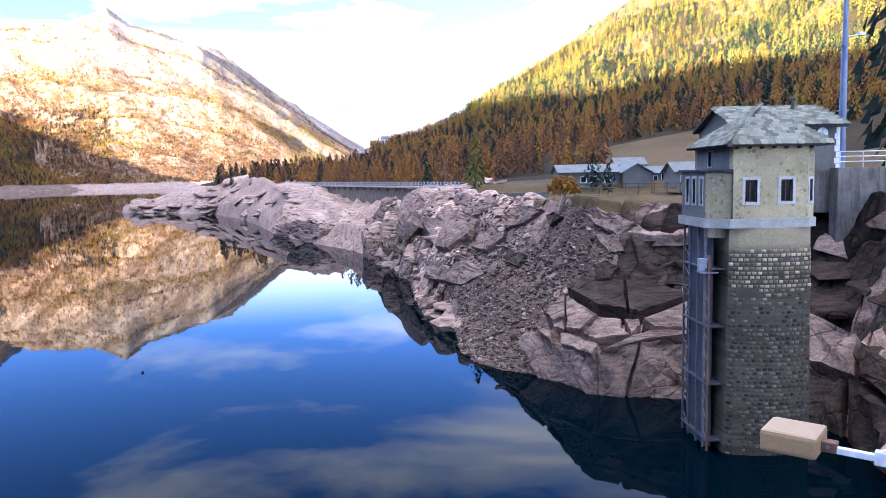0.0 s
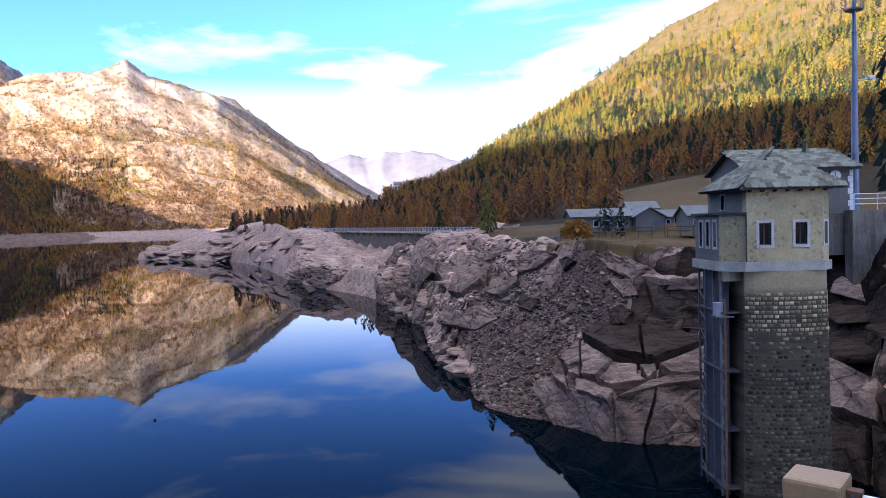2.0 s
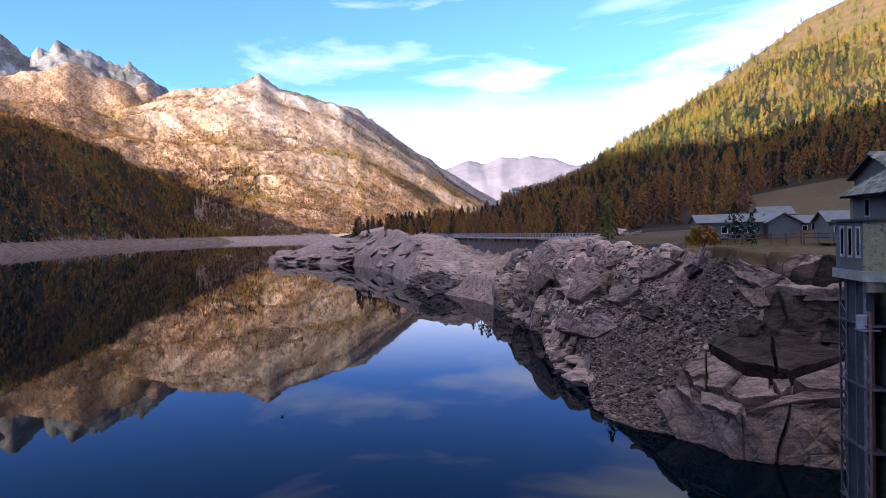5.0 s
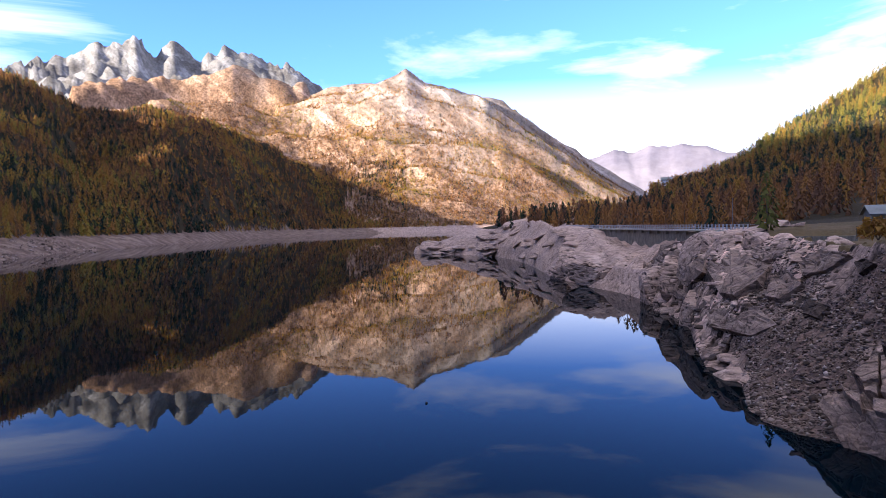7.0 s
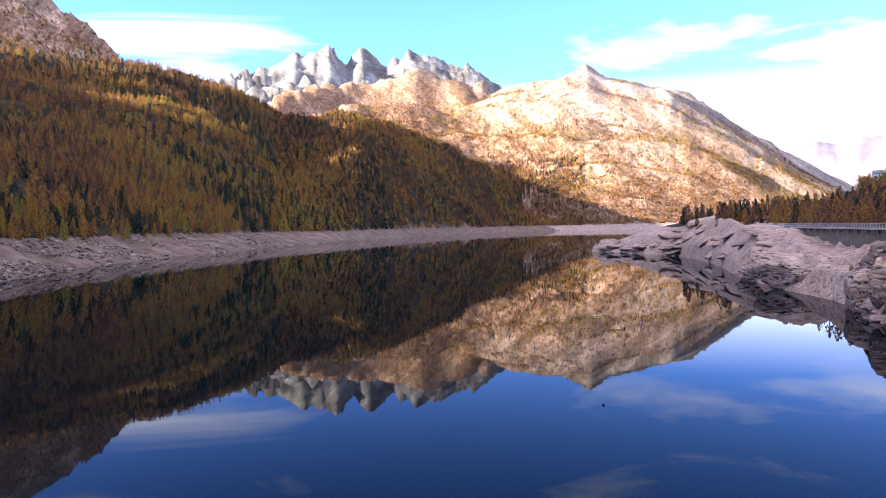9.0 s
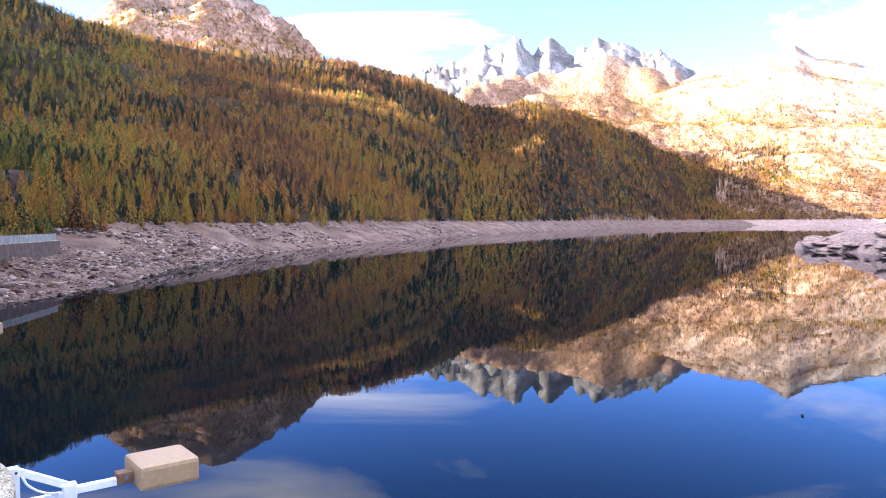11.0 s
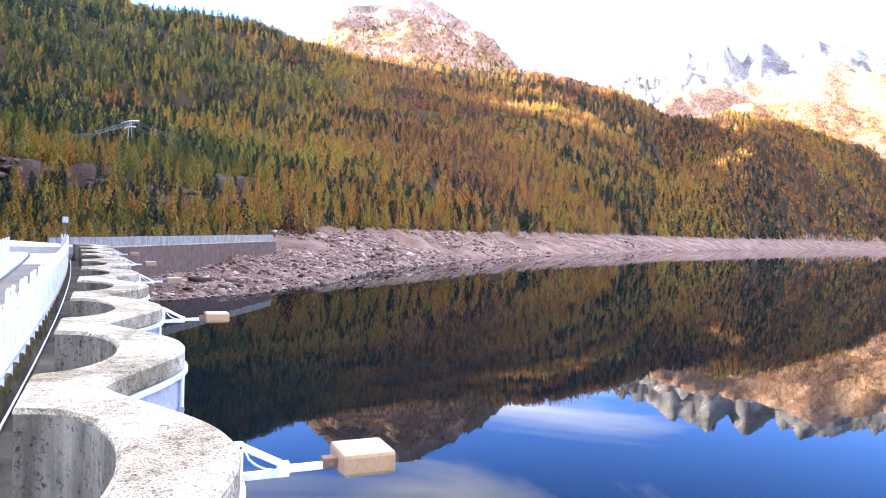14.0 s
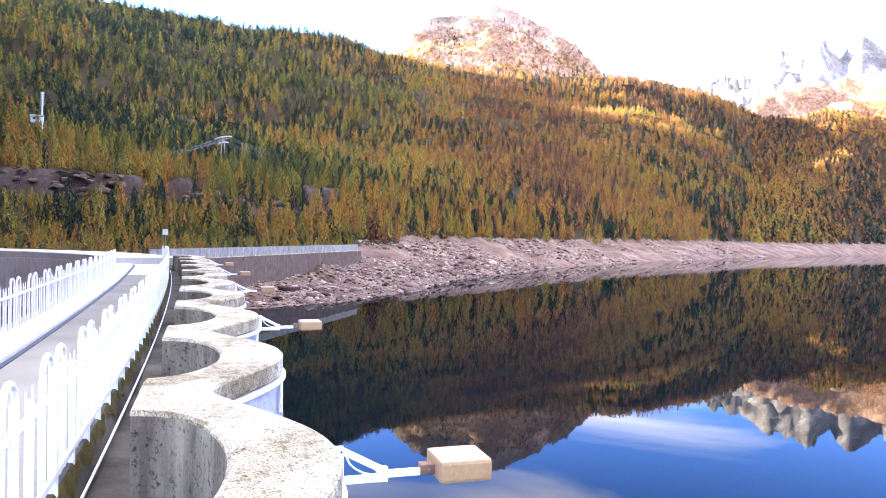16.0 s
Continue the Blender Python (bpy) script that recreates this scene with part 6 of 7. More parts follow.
sweep("walkway", -22, 80, 0.5, lambda s: [(-0.901, GUTTER - 0.6), (-0.901, GUTTER + 0.06), (-2.5, GUTTER + 0.08), (-2.5, GUTTER - 0.6)], MAT["path"], dam, "pale grey asphalt walkway")
sweep("kerb", -22, 80, 0.5, lambda s: [(-2.502, GUTTER - 0.6), (-2.502, GUTTER + 0.15), (-2.53, GUTTER + 0.18), (-3.3, GUTTER + 0.18), (-3.35, GUTTER + 0.15), (-3.35, GUTTER - 0.6)], MAT["trim_stone"], dam, "pale concrete kerb")
sweep("kerb_joint", -22, 78, 0.5, lambda s: [(-2.42, GUTTER), (-2.42, GUTTER + 0.094), (-2.50, GUTTER + 0.094), (-2.50, GUTTER)], MAT["black"], dam, "dark line along the kerb")
sweep("dam_wall", -22, 81, 1.0, lambda s: [(3.2, -9), (1.35, 8.79), (-0.3, 8.79), (-0.3, GUTTER - 0.61), (-3.3, GUTTER - 0.61), (-3.5, 9), (-9.2, -12)], MAT["crest_concrete"], dam, "grey stained concrete dam body")
# Sunlight on the bend's deck, put into the pale colour of two strips.
sweep("bend_deck", 33, 43, 0.5, lambda s: [(-2.4, GUTTER), (-2.4, GUTTER + 0.1), (-0.92, GUTTER + 0.1), (-0.92, GUTTER)], MAT["trim_stone"], dam, "pale strip for the sunlit deck where the crest bends")
sweep("far_parapet", 43, 84, 1.0, lambda s: [(-3.4, GUTTER + 0.05), (-3.4, GUTTER + 0.4), (-3.36, GUTTER + 0.44), (0.34, GUTTER + 0.44), (0.36, GUTTER + 0.4), (0.36, GUTTER + 0.05)], MAT["trim_stone"], dam, "pale strip for the sunlit deck of the far bend")
sweep("far_face", 43, 84, 1.0, lambda s: [(-3.38, 8.9), (-3.38, GUTTER + 0.04), (-3.56, GUTTER + 0.04), (-3.56, 8.9)], MAT["pale_streaked"], dam, "pale streaked wall of the far bend")
sweep("foot_rail", 1.5, 46, 0.5, lambda s: [(-0.70, GUTTER - 0.16), (-0.70, GUTTER - 0.14), (-0.72, GUTTER - 0.14), (-0.72, GUTTER - 0.16)], MAT["white_paint"], dam, "white pipe along the railing's foot")

hatch, _ht = crest(2.35, -0.1)
hatch_ob = thing("hatch_cover", pose(hatch.x, hatch.y, GUTTER - 0.28, 0, 0, math.degrees(math.atan2(_ht.y, _ht.x))), "rust brown steel hatch cover in the gutter", "cover")
part("lid", boxed(-0.2, 0.2, -0.17, 0.17, 0.0, 0.07, 0.008), MAT["rust"], hatch_ob)


# ---------- drain pipes and sockets on the lake side ----------
for _k in range(0, 10):
    _s = TIP + WAVE * _k - 0.55
    _p, _t = crest(_s, edges(_s, 0.34)[1][1] + 0.045)
    _ob = thing("drain_pipe", pose(_p.x, _p.y, CREST, 0, 0, math.degrees(math.atan2(_t.y, _t.x))), "thin white drain pipe on the whitewashed bulge", "pipe", "drain pipes along the dam")
    part("pipe", rod(bmesh.new(), (0, 0, -0.24), (0, 0, -1.1), 0.022, 8), MAT["white_paint"], _ob)
    part("outlet", boxed(-0.05, 0.05, -0.06, 0.05, -1.18, -1.1, 0.01), MAT["white_paint"], _ob)
    part("clip", boxed(-0.035, 0.035, -0.025, 0.04, -0.62, -0.58), MAT["grey_paint"], _ob)


# ---------- railing ----------
PANEL = 1.5


def hoop(bm, x, w, z0, z1, r):
    pts = [(x - w, 0, z0)] + [(x - w * math.cos(math.pi * k / 8), 0, z1 - w + w * math.sin(math.pi * k / 8)) for k in range(9)] + [(x + w, 0, z0)]
    for a, b in zip(pts, pts[1:]):
        rod(bm, a, b, r, 6)
    return bm


def railing_panel():
    ob = thing("railing_panel", pose(0, 0, -50), "white painted steel railing with upright bars and hoops", "railing", "railing along the dam crest")
    part("post", boxed(-0.03, 0.03, -0.03, 0.03, -0.16, 0.93, 0.006), MAT["white_paint"], ob)
    part("post", boxed(PANEL / 2 - 0.025, PANEL / 2 + 0.025, -0.025, 0.025, -0.16, 0.9, 0.006), MAT["white_paint"], ob)
    part("top_rail", boxed(0, PANEL, -0.03, -0.005, 0.78, 0.83), MAT["white_paint"], ob)
    part("bottom_rail", boxed(0, PANEL, -0.03, -0.005, 0.16, 0.21), MAT["white_paint"], ob)
    bar = part("bar", boxed(-0.01, 0.01, -0.003, 0.009, 0.1, 0.97, 0.002), MAT["white_paint"], ob)
    n = 8
    at = [PANEL * (k + 0.5) / n for k in range(n)]
    bar.matrix_basis = pose(at[0], 0, 0)
    for x in at[1:]:
        share("bar", bar.data, pose(x, 0, 0), ob)
    for x in (0.24, PANEL - 0.24):
        part("hoop", hoop(bmesh.new(), x, 0.15, 0.16, 1.1, 0.022), MAT["white_paint"], ob)
    return ob


def run_of_railing(n, s0, s1, z):
    for s in np.arange(s0, s1, PANEL):
        p, _ = crest(s, n)
        q, _ = crest(s + PANEL, n)
        a = math.degrees(math.atan2(q.y - p.y, q.x - p.x))
        copy_thing(RAIL, pose(p.x, p.y, z, 0, 0, a) @ Matrix.Diagonal(((q - p).length / PANEL, 1, 1, 1)))


RAIL = railing_panel()
run_of_railing(-0.84, 3.0, 43, GUTTER)
run_of_railing(-3.05, 3.0, 36, GUTTER - 0.03)
p0, _ = crest(1.5, -0.84)
p1, _ = crest(3.0, -0.84)
RAIL.matrix_basis = pose(p0.x, p0.y, GUTTER, 0, 0, math.degrees(math.atan2(p1.y - p0.y, p1.x - p0.x)))


# ---------- floodlights on arms ----------
def arm_lamp():
    """Bracket at the origin, the arm out along y."""
    ob = thing("arm_floodlight", pose(0, 0, -50), "beige box floodlight on a white bracket arm over the water", "floodlight", "floodlights along the dam")
    br = part("bracket", boxed(-0.03, 0.03, -0.03, 0.06, -0.2, 0.06, 0.008), MAT["white_paint"], ob)
    bm = bmesh.new()
    for z in (-0.02, 0.02):
        rod(bm, (-0.036, 0.02 + z, 0.03), (0.036, 0.02 + z, 0.03), 0.008, 8)
    part("bolt", bm, MAT["black"], br)
    part("lower_arm", boxed(-0.025, 0.025, 0.05, 0.34, -0.2, -0.15, 0.006), MAT["white_paint"], ob)
    bm = bmesh.new()
    box(bm, -0.02, 0.02, 0, math.hypot(0.28, 0.15), -0.022, 0.022, 0.005)
    bmesh.ops.transform(bm, matrix=pose(0, 0.05, 0.03) @ pose(0, 0, 0, -math.degrees(math.atan2(0.15, 0.28))), verts=bm.verts[:])
    part("strut", bm, MAT["white_paint"], ob)
    part("knuckle", boxed(-0.032, 0.032, 0.29, 0.37, -0.2, -0.1, 0.01), MAT["white_paint"], ob)
    bm = bmesh.new()
    pts = [(0.03, 0.07 + 0.2 * t, 0.0 - 0.14 * math.sin(math.pi * t * 0.5) ** 0.6) for t in np.linspace(0, 1, 9)]
    for a, b in zip(pts, pts[1:]):
        rod(bm, a, b, 0.008, 5)
    part("cable", bm, MAT["white_paint"], ob)
    part("arm", boxed(-0.024, 0.024, 0.36, 0.62, -0.175, -0.128, 0.006), MAT["white_paint"], ob)
    hd = part("holder", boxed(-0.045, 0.045, 0.60, 0.71, -0.17, -0.095, 0.006), MAT["rust"], ob, "weathered brown holder")
    part("screw", rod(bmesh.new(), (-0.052, 0.655, -0.13), (0.052, 0.655, -0.13), 0.012, 8), MAT["steel"], hd)
    part("housing", boxed(-0.19, 0.19, 0.70, 1.08, -0.2, -0.04, 0.028), MAT["beige"], ob, "beige moulded housing", smooth=False)
    return ob


LAMP = arm_lamp()
for k in range(1, 5):
    s = TIP + 0.25 + 2 * WAVE * k
    p, t = crest(s, edges(s, 0.34)[1][1] + 0.04)
    copy_thing(LAMP, pose(p.x, p.y, CREST - 0.12, 0, 0, math.degrees(math.atan2(t.y, t.x)) + 180))
copy_thing(LAMP, pose(3.35, 4.69, CREST - 0.43, 0, 0, 50))
p, t = crest(TIP + 0.25, edges(TIP + 0.25, 0.34)[1][1] + 0.04)
LAMP.matrix_basis = pose(p.x, p.y, CREST - 0.12, 0, 0, math.degrees(math.atan2(t.y, t.x)) + 180)


# ---------- walls with openings ----------
def wall_bm(length, height, thick, holes):
    """A wall along x, its face at y = 0 and its back at y = thick, with rectangular holes (x0, x1, z0, z1)."""
    xs = sorted({0, length, *[h[0] for h in holes], *[h[1] for h in holes]})
    zs = sorted({0, height, *[h[2] for h in holes], *[h[3] for h in holes]})
    bm = bmesh.new()
    for x0, x1 in zip(xs, xs[1:]):
        for z0, z1 in zip(zs, zs[1:]):
            mx, mz = (x0 + x1) / 2, (z0 + z1) / 2
            if not any(h[0] < mx < h[1] and h[2] < mz < h[3] for h in holes):
                box(bm, x0, x1, 0, thick, z0, z1)
    bmesh.ops.remove_doubles(bm, verts=bm.verts[:], dist=0.0005)
    inner = [f for f in bm.faces if any(g is not f and (g.calc_center_median() - f.calc_center_median()).length < 0.001 for v in f.verts for g in v.link_faces)]
    bmesh.ops.delete(bm, geom=list(set(inner)), context="FACES_ONLY")
    return bm


def window(parent, m, w, h, trim=0.11, frame_mat="dark_wood", trim_mat="trim_stone", deep=0.18):
    """A window in its opening: stone surround, frame, dark pane; m puts its lower left corner, y into the wall."""
    ob = part("window", boxed(-trim, 0, -0.03, deep, -trim, h + trim, 0.004), MAT[trim_mat], parent)
    ob.matrix_basis = m
    me = ob.data
    for name, b in (("jamb", (w, w + trim, -0.03, deep, -trim, h + trim)), ("lintel", (0, w, -0.03, deep, h, h + trim)), ("sill", (-0.0, w, -0.06, deep, -trim, 0))):
        part(name, boxed(*b, 0.004), MAT[trim_mat], ob)
    fr = bmesh.new()
    for b in ((0, 0.05, 0, h), (w - 0.05, w, 0, h), (0, w, 0, 0.05), (0, w, h - 0.05, h), (w / 2 - 0.02, w / 2 + 0.02, 0, h)):
        box(fr, b[0], b[1], deep - 0.07, deep - 0.03, b[2], b[3])
    part("frame", fr, MAT[frame_mat], ob)
    part("pane", boxed(0.0, w, deep - 0.028, deep - 0.014, 0.0, h), MAT["pane"], ob)
    return ob


def make_pane():
    m, n, l, b = material("dark_pane", 0.06)
    b.inputs["Base Color"].default_value = (0.006, 0.006, 0.007, 1)
    b.inputs["Specular IOR Level"].default_value = 0.12
    return m


MAT["pane"] = make_pane()


def slates(parent, corners, across, up, size=0.44, step=0.30, seed=0, most=300):
    """Stone slates in rows over a flat roof face given by its corners (in order), lapped up the slope."""
    P = [Vector(c) for c in corners]
    o = P[0]
    ux = (P[1] - P[0]).normalized()
    nz = ux.cross(P[-1] - P[0]).normalized()
    if nz.z < 0:
        nz = -nz
    uy = nz.cross(ux)
    if uy.z < 0:
        uy = -uy
    flat = [((p - o).dot(ux), (p - o).dot(uy)) for p in P]

    def in_poly(x, y):
        c = False
        for (x0, y0), (x1, y1) in zip(flat, flat[1:] + flat[:1]):
            if (y0 > y) != (y1 > y) and x < (x1 - x0) * (y - y0) / (y1 - y0) + x0:
                c = not c
        return c
    rng = random.Random(seed)
    bm = bmesh.new()
    k = size / 2
    pts = [(-k, -k * 0.8), (k * 0.1, -k * 0.95), (k, -k * 0.72), (k * 0.95, k), (-k * 0.95, k)]
    prism(bm, pts, 0, 0.04)
    first = part("slate", bm, MAT["slate"], parent)
    me, used = first.data, 0
    x0, x1 = min(f[0] for f in flat), max(f[0] for f in flat)
    y1 = max(f[1] for f in flat)
    rows = int(y1 / step) + 1
    for j in range(rows):
        for i in range(int((x1 - x0) / (size * 0.98)) + 2):
            x, y = x0 + (i + 0.5 * (j % 2)) * size * 0.98, j * step + 0.06
            if not in_poly(x, y + 0.02):
                continue
            c = o + ux * (x + rng.uniform(-0.02, 0.02)) + uy * y + nz * (0.045 + rng.uniform(0, 0.015))
            tilt = Matrix((ux, uy, nz)).transposed().to_4x4()
            m = Matrix.Translation(c) @ tilt @ pose(0, 0, 0, 6 + rng.uniform(-2, 2), rng.uniform(-1.5, 1.5), rng.uniform(-4, 4))
            if used == 0:
                first.matrix_basis = m
            else:
                share("slate", me, m, parent)
            used += 1
            if used >= most:
                return


# ---------- the intake tower ----------
def tower():
    ob = thing("intake_tower", pose(0, 0, 0), "stone intake tower with a slate roof rising out of the water", "tower")
    x0, x1, y0, y1 = 14.8, 19.05, 35.45, 39.8

    def plan(g):
        pts = [(x0 - g, y1 + g), (x0 - g, y0 - g * 0.5)]
        for k in range(1, 12):
            t = k / 12
            pts.append((x0 - g + (x1 - x0 + 2 * g) * t, y0 - g - 0.42 * math.sin(math.pi * t) ** 0.8))
        return pts + [(x1 + g, y0 - g * 0.5 + 0.5), (x1 + g, y1 + g)]

    def house_plan(g):
        return [(x0 - g, y1 + g), (x0 - g, 35.2 - g), (x1 - 0.6 + g * 0.4, 35.2 - g), (x1 + g, 35.72 - g * 0.4), (x1 + g, y1 + g)]
    part("shaft", prism(bmesh.new(), plan(0.3), -7, 11.25, plan(0.0)), MAT["banded"], ob, "silt-banded masonry shaft below the house")
    # courses of small squared stones on the curved front
    rng = random.Random(8)
    co, tri = [], []
    front = [Vector(p) for p in plan(0)[1:-1]]
    run = [0.0]
    for a, b in zip(front, front[1:]):
        run.append(run[-1] + (b - a).length)
    z, row = -0.4, 0
    while z < 10.15:
        s = 0.1 + 0.14 * (row % 2)
        while s < run[-1] - 0.15:
            w = rng.uniform(0.2, 0.26)
            gap = z > 8.3 or rng.random() < (0.92 if z < 6.6 else 0.45)
            if gap and rng.random() < 0.95:
                k = max(i for i in range(len(run)) if run[i] <= s)
                k = min(k, len(front) - 2)
                d = (front[k + 1] - front[k]).normalized()
                c = front[k] + d * (s - run[k])
                g = 0.3 * (11.25 - z) / 18.25
                out = Vector((d.y, -d.x))
                out = out if out.y < 0 else -out
                b = len(co)
                for dz, sc in ((0, 1.0), (0.035, 0.72)):
                    for qx, qz in ((-1, -1), (1, -1), (1, 1), (-1, 1)):
                        h = 0.078 * sc
                        p = c + d * (qx * w * 0.5 * sc) + out * (g + dz - 0.01)
                        co.append((p.x, p.y, z + qz * h))
                tri += [(b + 4, b + 5, b + 6), (b + 4, b + 6, b + 7)]
                for e in range(4):
                    f = (e + 1) % 4
                    tri += [(b + e, b + f, b + 4 + f), (b + e, b + 4 + f, b + 4 + e)]
            s += w + 0.04
        z += 0.215
        row += 1
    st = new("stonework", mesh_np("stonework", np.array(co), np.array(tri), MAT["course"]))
    st.parent = ob
    tagged(st, "rows of small squared stones", kind="stuff")
    part("string_course", prism(bmesh.new(), house_plan(0.12), 11.25, 11.7), MAT["band_stone"], ob, "pale stone band round the tower")
    part("bay_floor", prism(bmesh.new(), [(x0 - 0.124, 35.1), (x0 - 0.124, 39.7), (13.76, 39.7), (13.76, 36.1)], 11.24, 11.69), MAT["band_stone"], ob, "pale slab under the side bay")
    part("corbel", boxed(x0 - 0.95, x0 - 0.01, 35.75, 36.2, 10.75, 11.236, 0.02), MAT["fascia"], ob)
    # the house: front with a cut corner, right, back and left walls
    hy, hz0, hz1 = 35.2, 11.7, 15.3
    hh, fl = hz1 - hz0, x1 - 0.6 - x0
    front_holes = [(0.62, 1.2, 0.8, 1.86), (2.36, 2.93, 0.8, 1.86)]
    fw = part("front_wall", wall_bm(fl, hh, 0.4, front_holes), MAT["rubble"], ob, "rubble stone wall with pale mortar")
    fw.matrix_basis = pose(x0, hy, hz0)
    for h in front_holes:
        window(ob, pose(x0 + h[0], hy, hz0 + h[2]), h[1] - h[0], h[3] - h[2], 0.14)
    cut = math.hypot(0.6, 0.52)
    cw = part("corner_wall", wall_bm(cut, hh, 0.3, [(0.22, 0.6, 0.8, 1.86)]), MAT["rubble"], ob)
    turn = math.degrees(math.atan2(0.52, 0.6))
    cw.matrix_basis = pose(x1 - 0.6, hy, hz0, 0, 0, turn)
    window(ob, pose(x1 - 0.6, hy, hz0 + 0.8, 0, 0, turn) @ pose(0.22, 0, 0), 0.38, 1.06)
    part("side_wall", boxed(x1 - 0.4, x1, 35.72, y1, hz0, hz1), MAT["rubble"], ob)
    part("back_wall", boxed(x0, x1, y1 + 0.002, y1 + 0.35, hz0, hz1), MAT["rubble"], ob)
    lw = part("rendered_wall", wall_bm(y1 - 35.61, hh, 0.3, [(1.55, 2.0, 2.55, 3.3)]), MAT["grey_render"], ob, "grey rendered upper wall with a narrow window")
    lw.matrix_basis = pose(x0 + 0.004, y1, hz0, 0, 0, -90)
    window(ob, pose(x0 + 0.004, y1 - 1.55, hz0 + 2.55, 0, 0, -90), 0.45, 0.75, 0.07)
    # the side bay: a slanting rubble face, three narrow windows, a thin flat roof
    bx, by0, by1, bh = 13.88, 36.2, 39.5, 2.3
    part("bay_front", prism(bmesh.new(), [(x0, 35.3), (bx, by0), (bx + 0.24, by0 + 0.2), (x0, 35.65)], hz0, hz0 + bh), MAT["rubble"], ob)
    part("bay_back", boxed(bx, x0, by1 - 0.25, by1, hz0, hz0 + bh), MAT["grey_render"], ob)
    holes = [(0.45 + 0.95 * k, 0.8 + 0.95 * k, 0.7, 1.95) for k in range(3)]
    bw = part("bay_wall", wall_bm(by1 - by0 - 0.26, bh, 0.25, holes), MAT["grey_render"], ob, "grey rendered bay wall")
    bw.matrix_basis = pose(bx, by1 - 0.252, hz0, 0, 0, -90)
    for h in holes:
        window(ob, pose(bx, by1 - 0.252 - h[0], hz0 + 0.7, 0, 0, -90), 0.35, 1.25, 0.12, trim_mat="trim_stone")
    part("bay_roof", prism(bmesh.new(), [(x0 - 0.004, 35.1), (x0 - 0.004, 39.7), (bx - 0.16, 39.7), (bx - 0.16, by0 - 0.1)], hz0 + bh + 0.004, hz0 + bh + 0.1), MAT["dark_wood"], ob, "thin dark flat roof")
    part("down_pipe", rod(bmesh.new(), (x0 - 0.02, hy - 0.07, 11.2), (x0 - 0.02, hy - 0.07, hz0 + bh), 0.035, 8), MAT["dark_wood"], ob)
    # hipped roof
    e = 0.45
    ez = hz1 - 0.05
    A, B, C, D = (x0 - e, y1 + e, ez), (x0 - e, hy - e, ez), (x1 + e, hy - e + 0.12, ez), (x1 + e, y1 + e, ez)
    r0, r1 = (17.1, 37.3, 17.2), (17.1, 37.8, 17.2)
    bm = bmesh.new()
    V = [bm.verts.new(c) for c in (A, B, C, D, r0, r1)]
    W = [bm.verts.new((c[0], c[1], c[2] - 0.1)) for c in (A, B, C, D)]
    for f in ((V[1], V[2], V[4]), (V[0], V[1], V[4], V[5]), (V[2], V[3], V[5], V[4]), (V[3], V[0], V[5]), W[::-1]):
        bm.faces.new(f)
    for k in range(4):
        bm.faces.new((V[k], V[(k + 1) % 4], W[(k + 1) % 4], W[k]))
    rf = part("roof", bm, MAT["dark_wood"], ob, "hipped roof of grey stone slates")
    for q, c in enumerate(((B, C, r0), (A, B, r0, r1), (C, D, r1, r0))):
        slates(rf, c, None, None, 0.36, 0.235, seed=q, most=200)
    for k in range(7):
        part("rafter_end", boxed(x0 + 0.1 + k * 0.6, x0 + 0.18 + k * 0.6, hy - 0.3, hy - 0.005, hz1 - 0.26, hz1 - 0.16), MAT["dark_wood"], rf)
    part("finial", rod(bmesh.new(), (17.1, 37.4, 17.15), (17.1, 37.4, 17.45), 0.03, 6), MAT["steel"], rf)
    return ob


tower()


def gate_guides():
    ob = thing("gate_guides", pose(0, 0, 0), "rusty steel gate guides and lattice fixed to the tower's lake side", "gate guide")
    gx = 13.95
    for y, mat in ((35.75, "rust"), (36.3, "steel"), (37.2, "steel"), (38.3, "steel"), (39.2, "steel")):
        part("guide_rail", boxed(gx - 0.05, gx + 0.05, y - 0.045, y + 0.045, -4, 9.9 if mat == "rust" else 11.2), MAT[mat], ob)
    for ya, yb in ((35.8, 36.26), (38.34, 39.16)):
        for k in range(24):
            z = -2 + k * 0.5
            part("brace", rod(bmesh.new(), (gx, ya, z), (gx, yb, z + 0.5) if k % 2 else (gx, yb, z - 0.5), 0.022, 5), MAT["steel"], ob)
    part("guide_plate", boxed(14.1, 14.42, 36.4, 39.1, -5, 11.2, 0.01), MAT["dark_steel"], ob, "dark steel sheet behind the rails")
    for z in (0.5, 3.4, 6.3, 9.2):
        part("crossbeam", boxed(gx - 0.1, 14.75, 35.72, 39.3, z - 0.03, z + 0.03), MAT["dark_steel"], ob)
    part("platform", boxed(13.55, 14.4, 35.7, 36.5, 9.0, 9.06), MAT["steel"], ob)
    part("basket", boxed(13.6, 13.95, 36.0, 36.4, 9.064, 9.7, 0.03), MAT["grey_paint"], ob, "pale blue-grey box on the platform")


gate_guides()


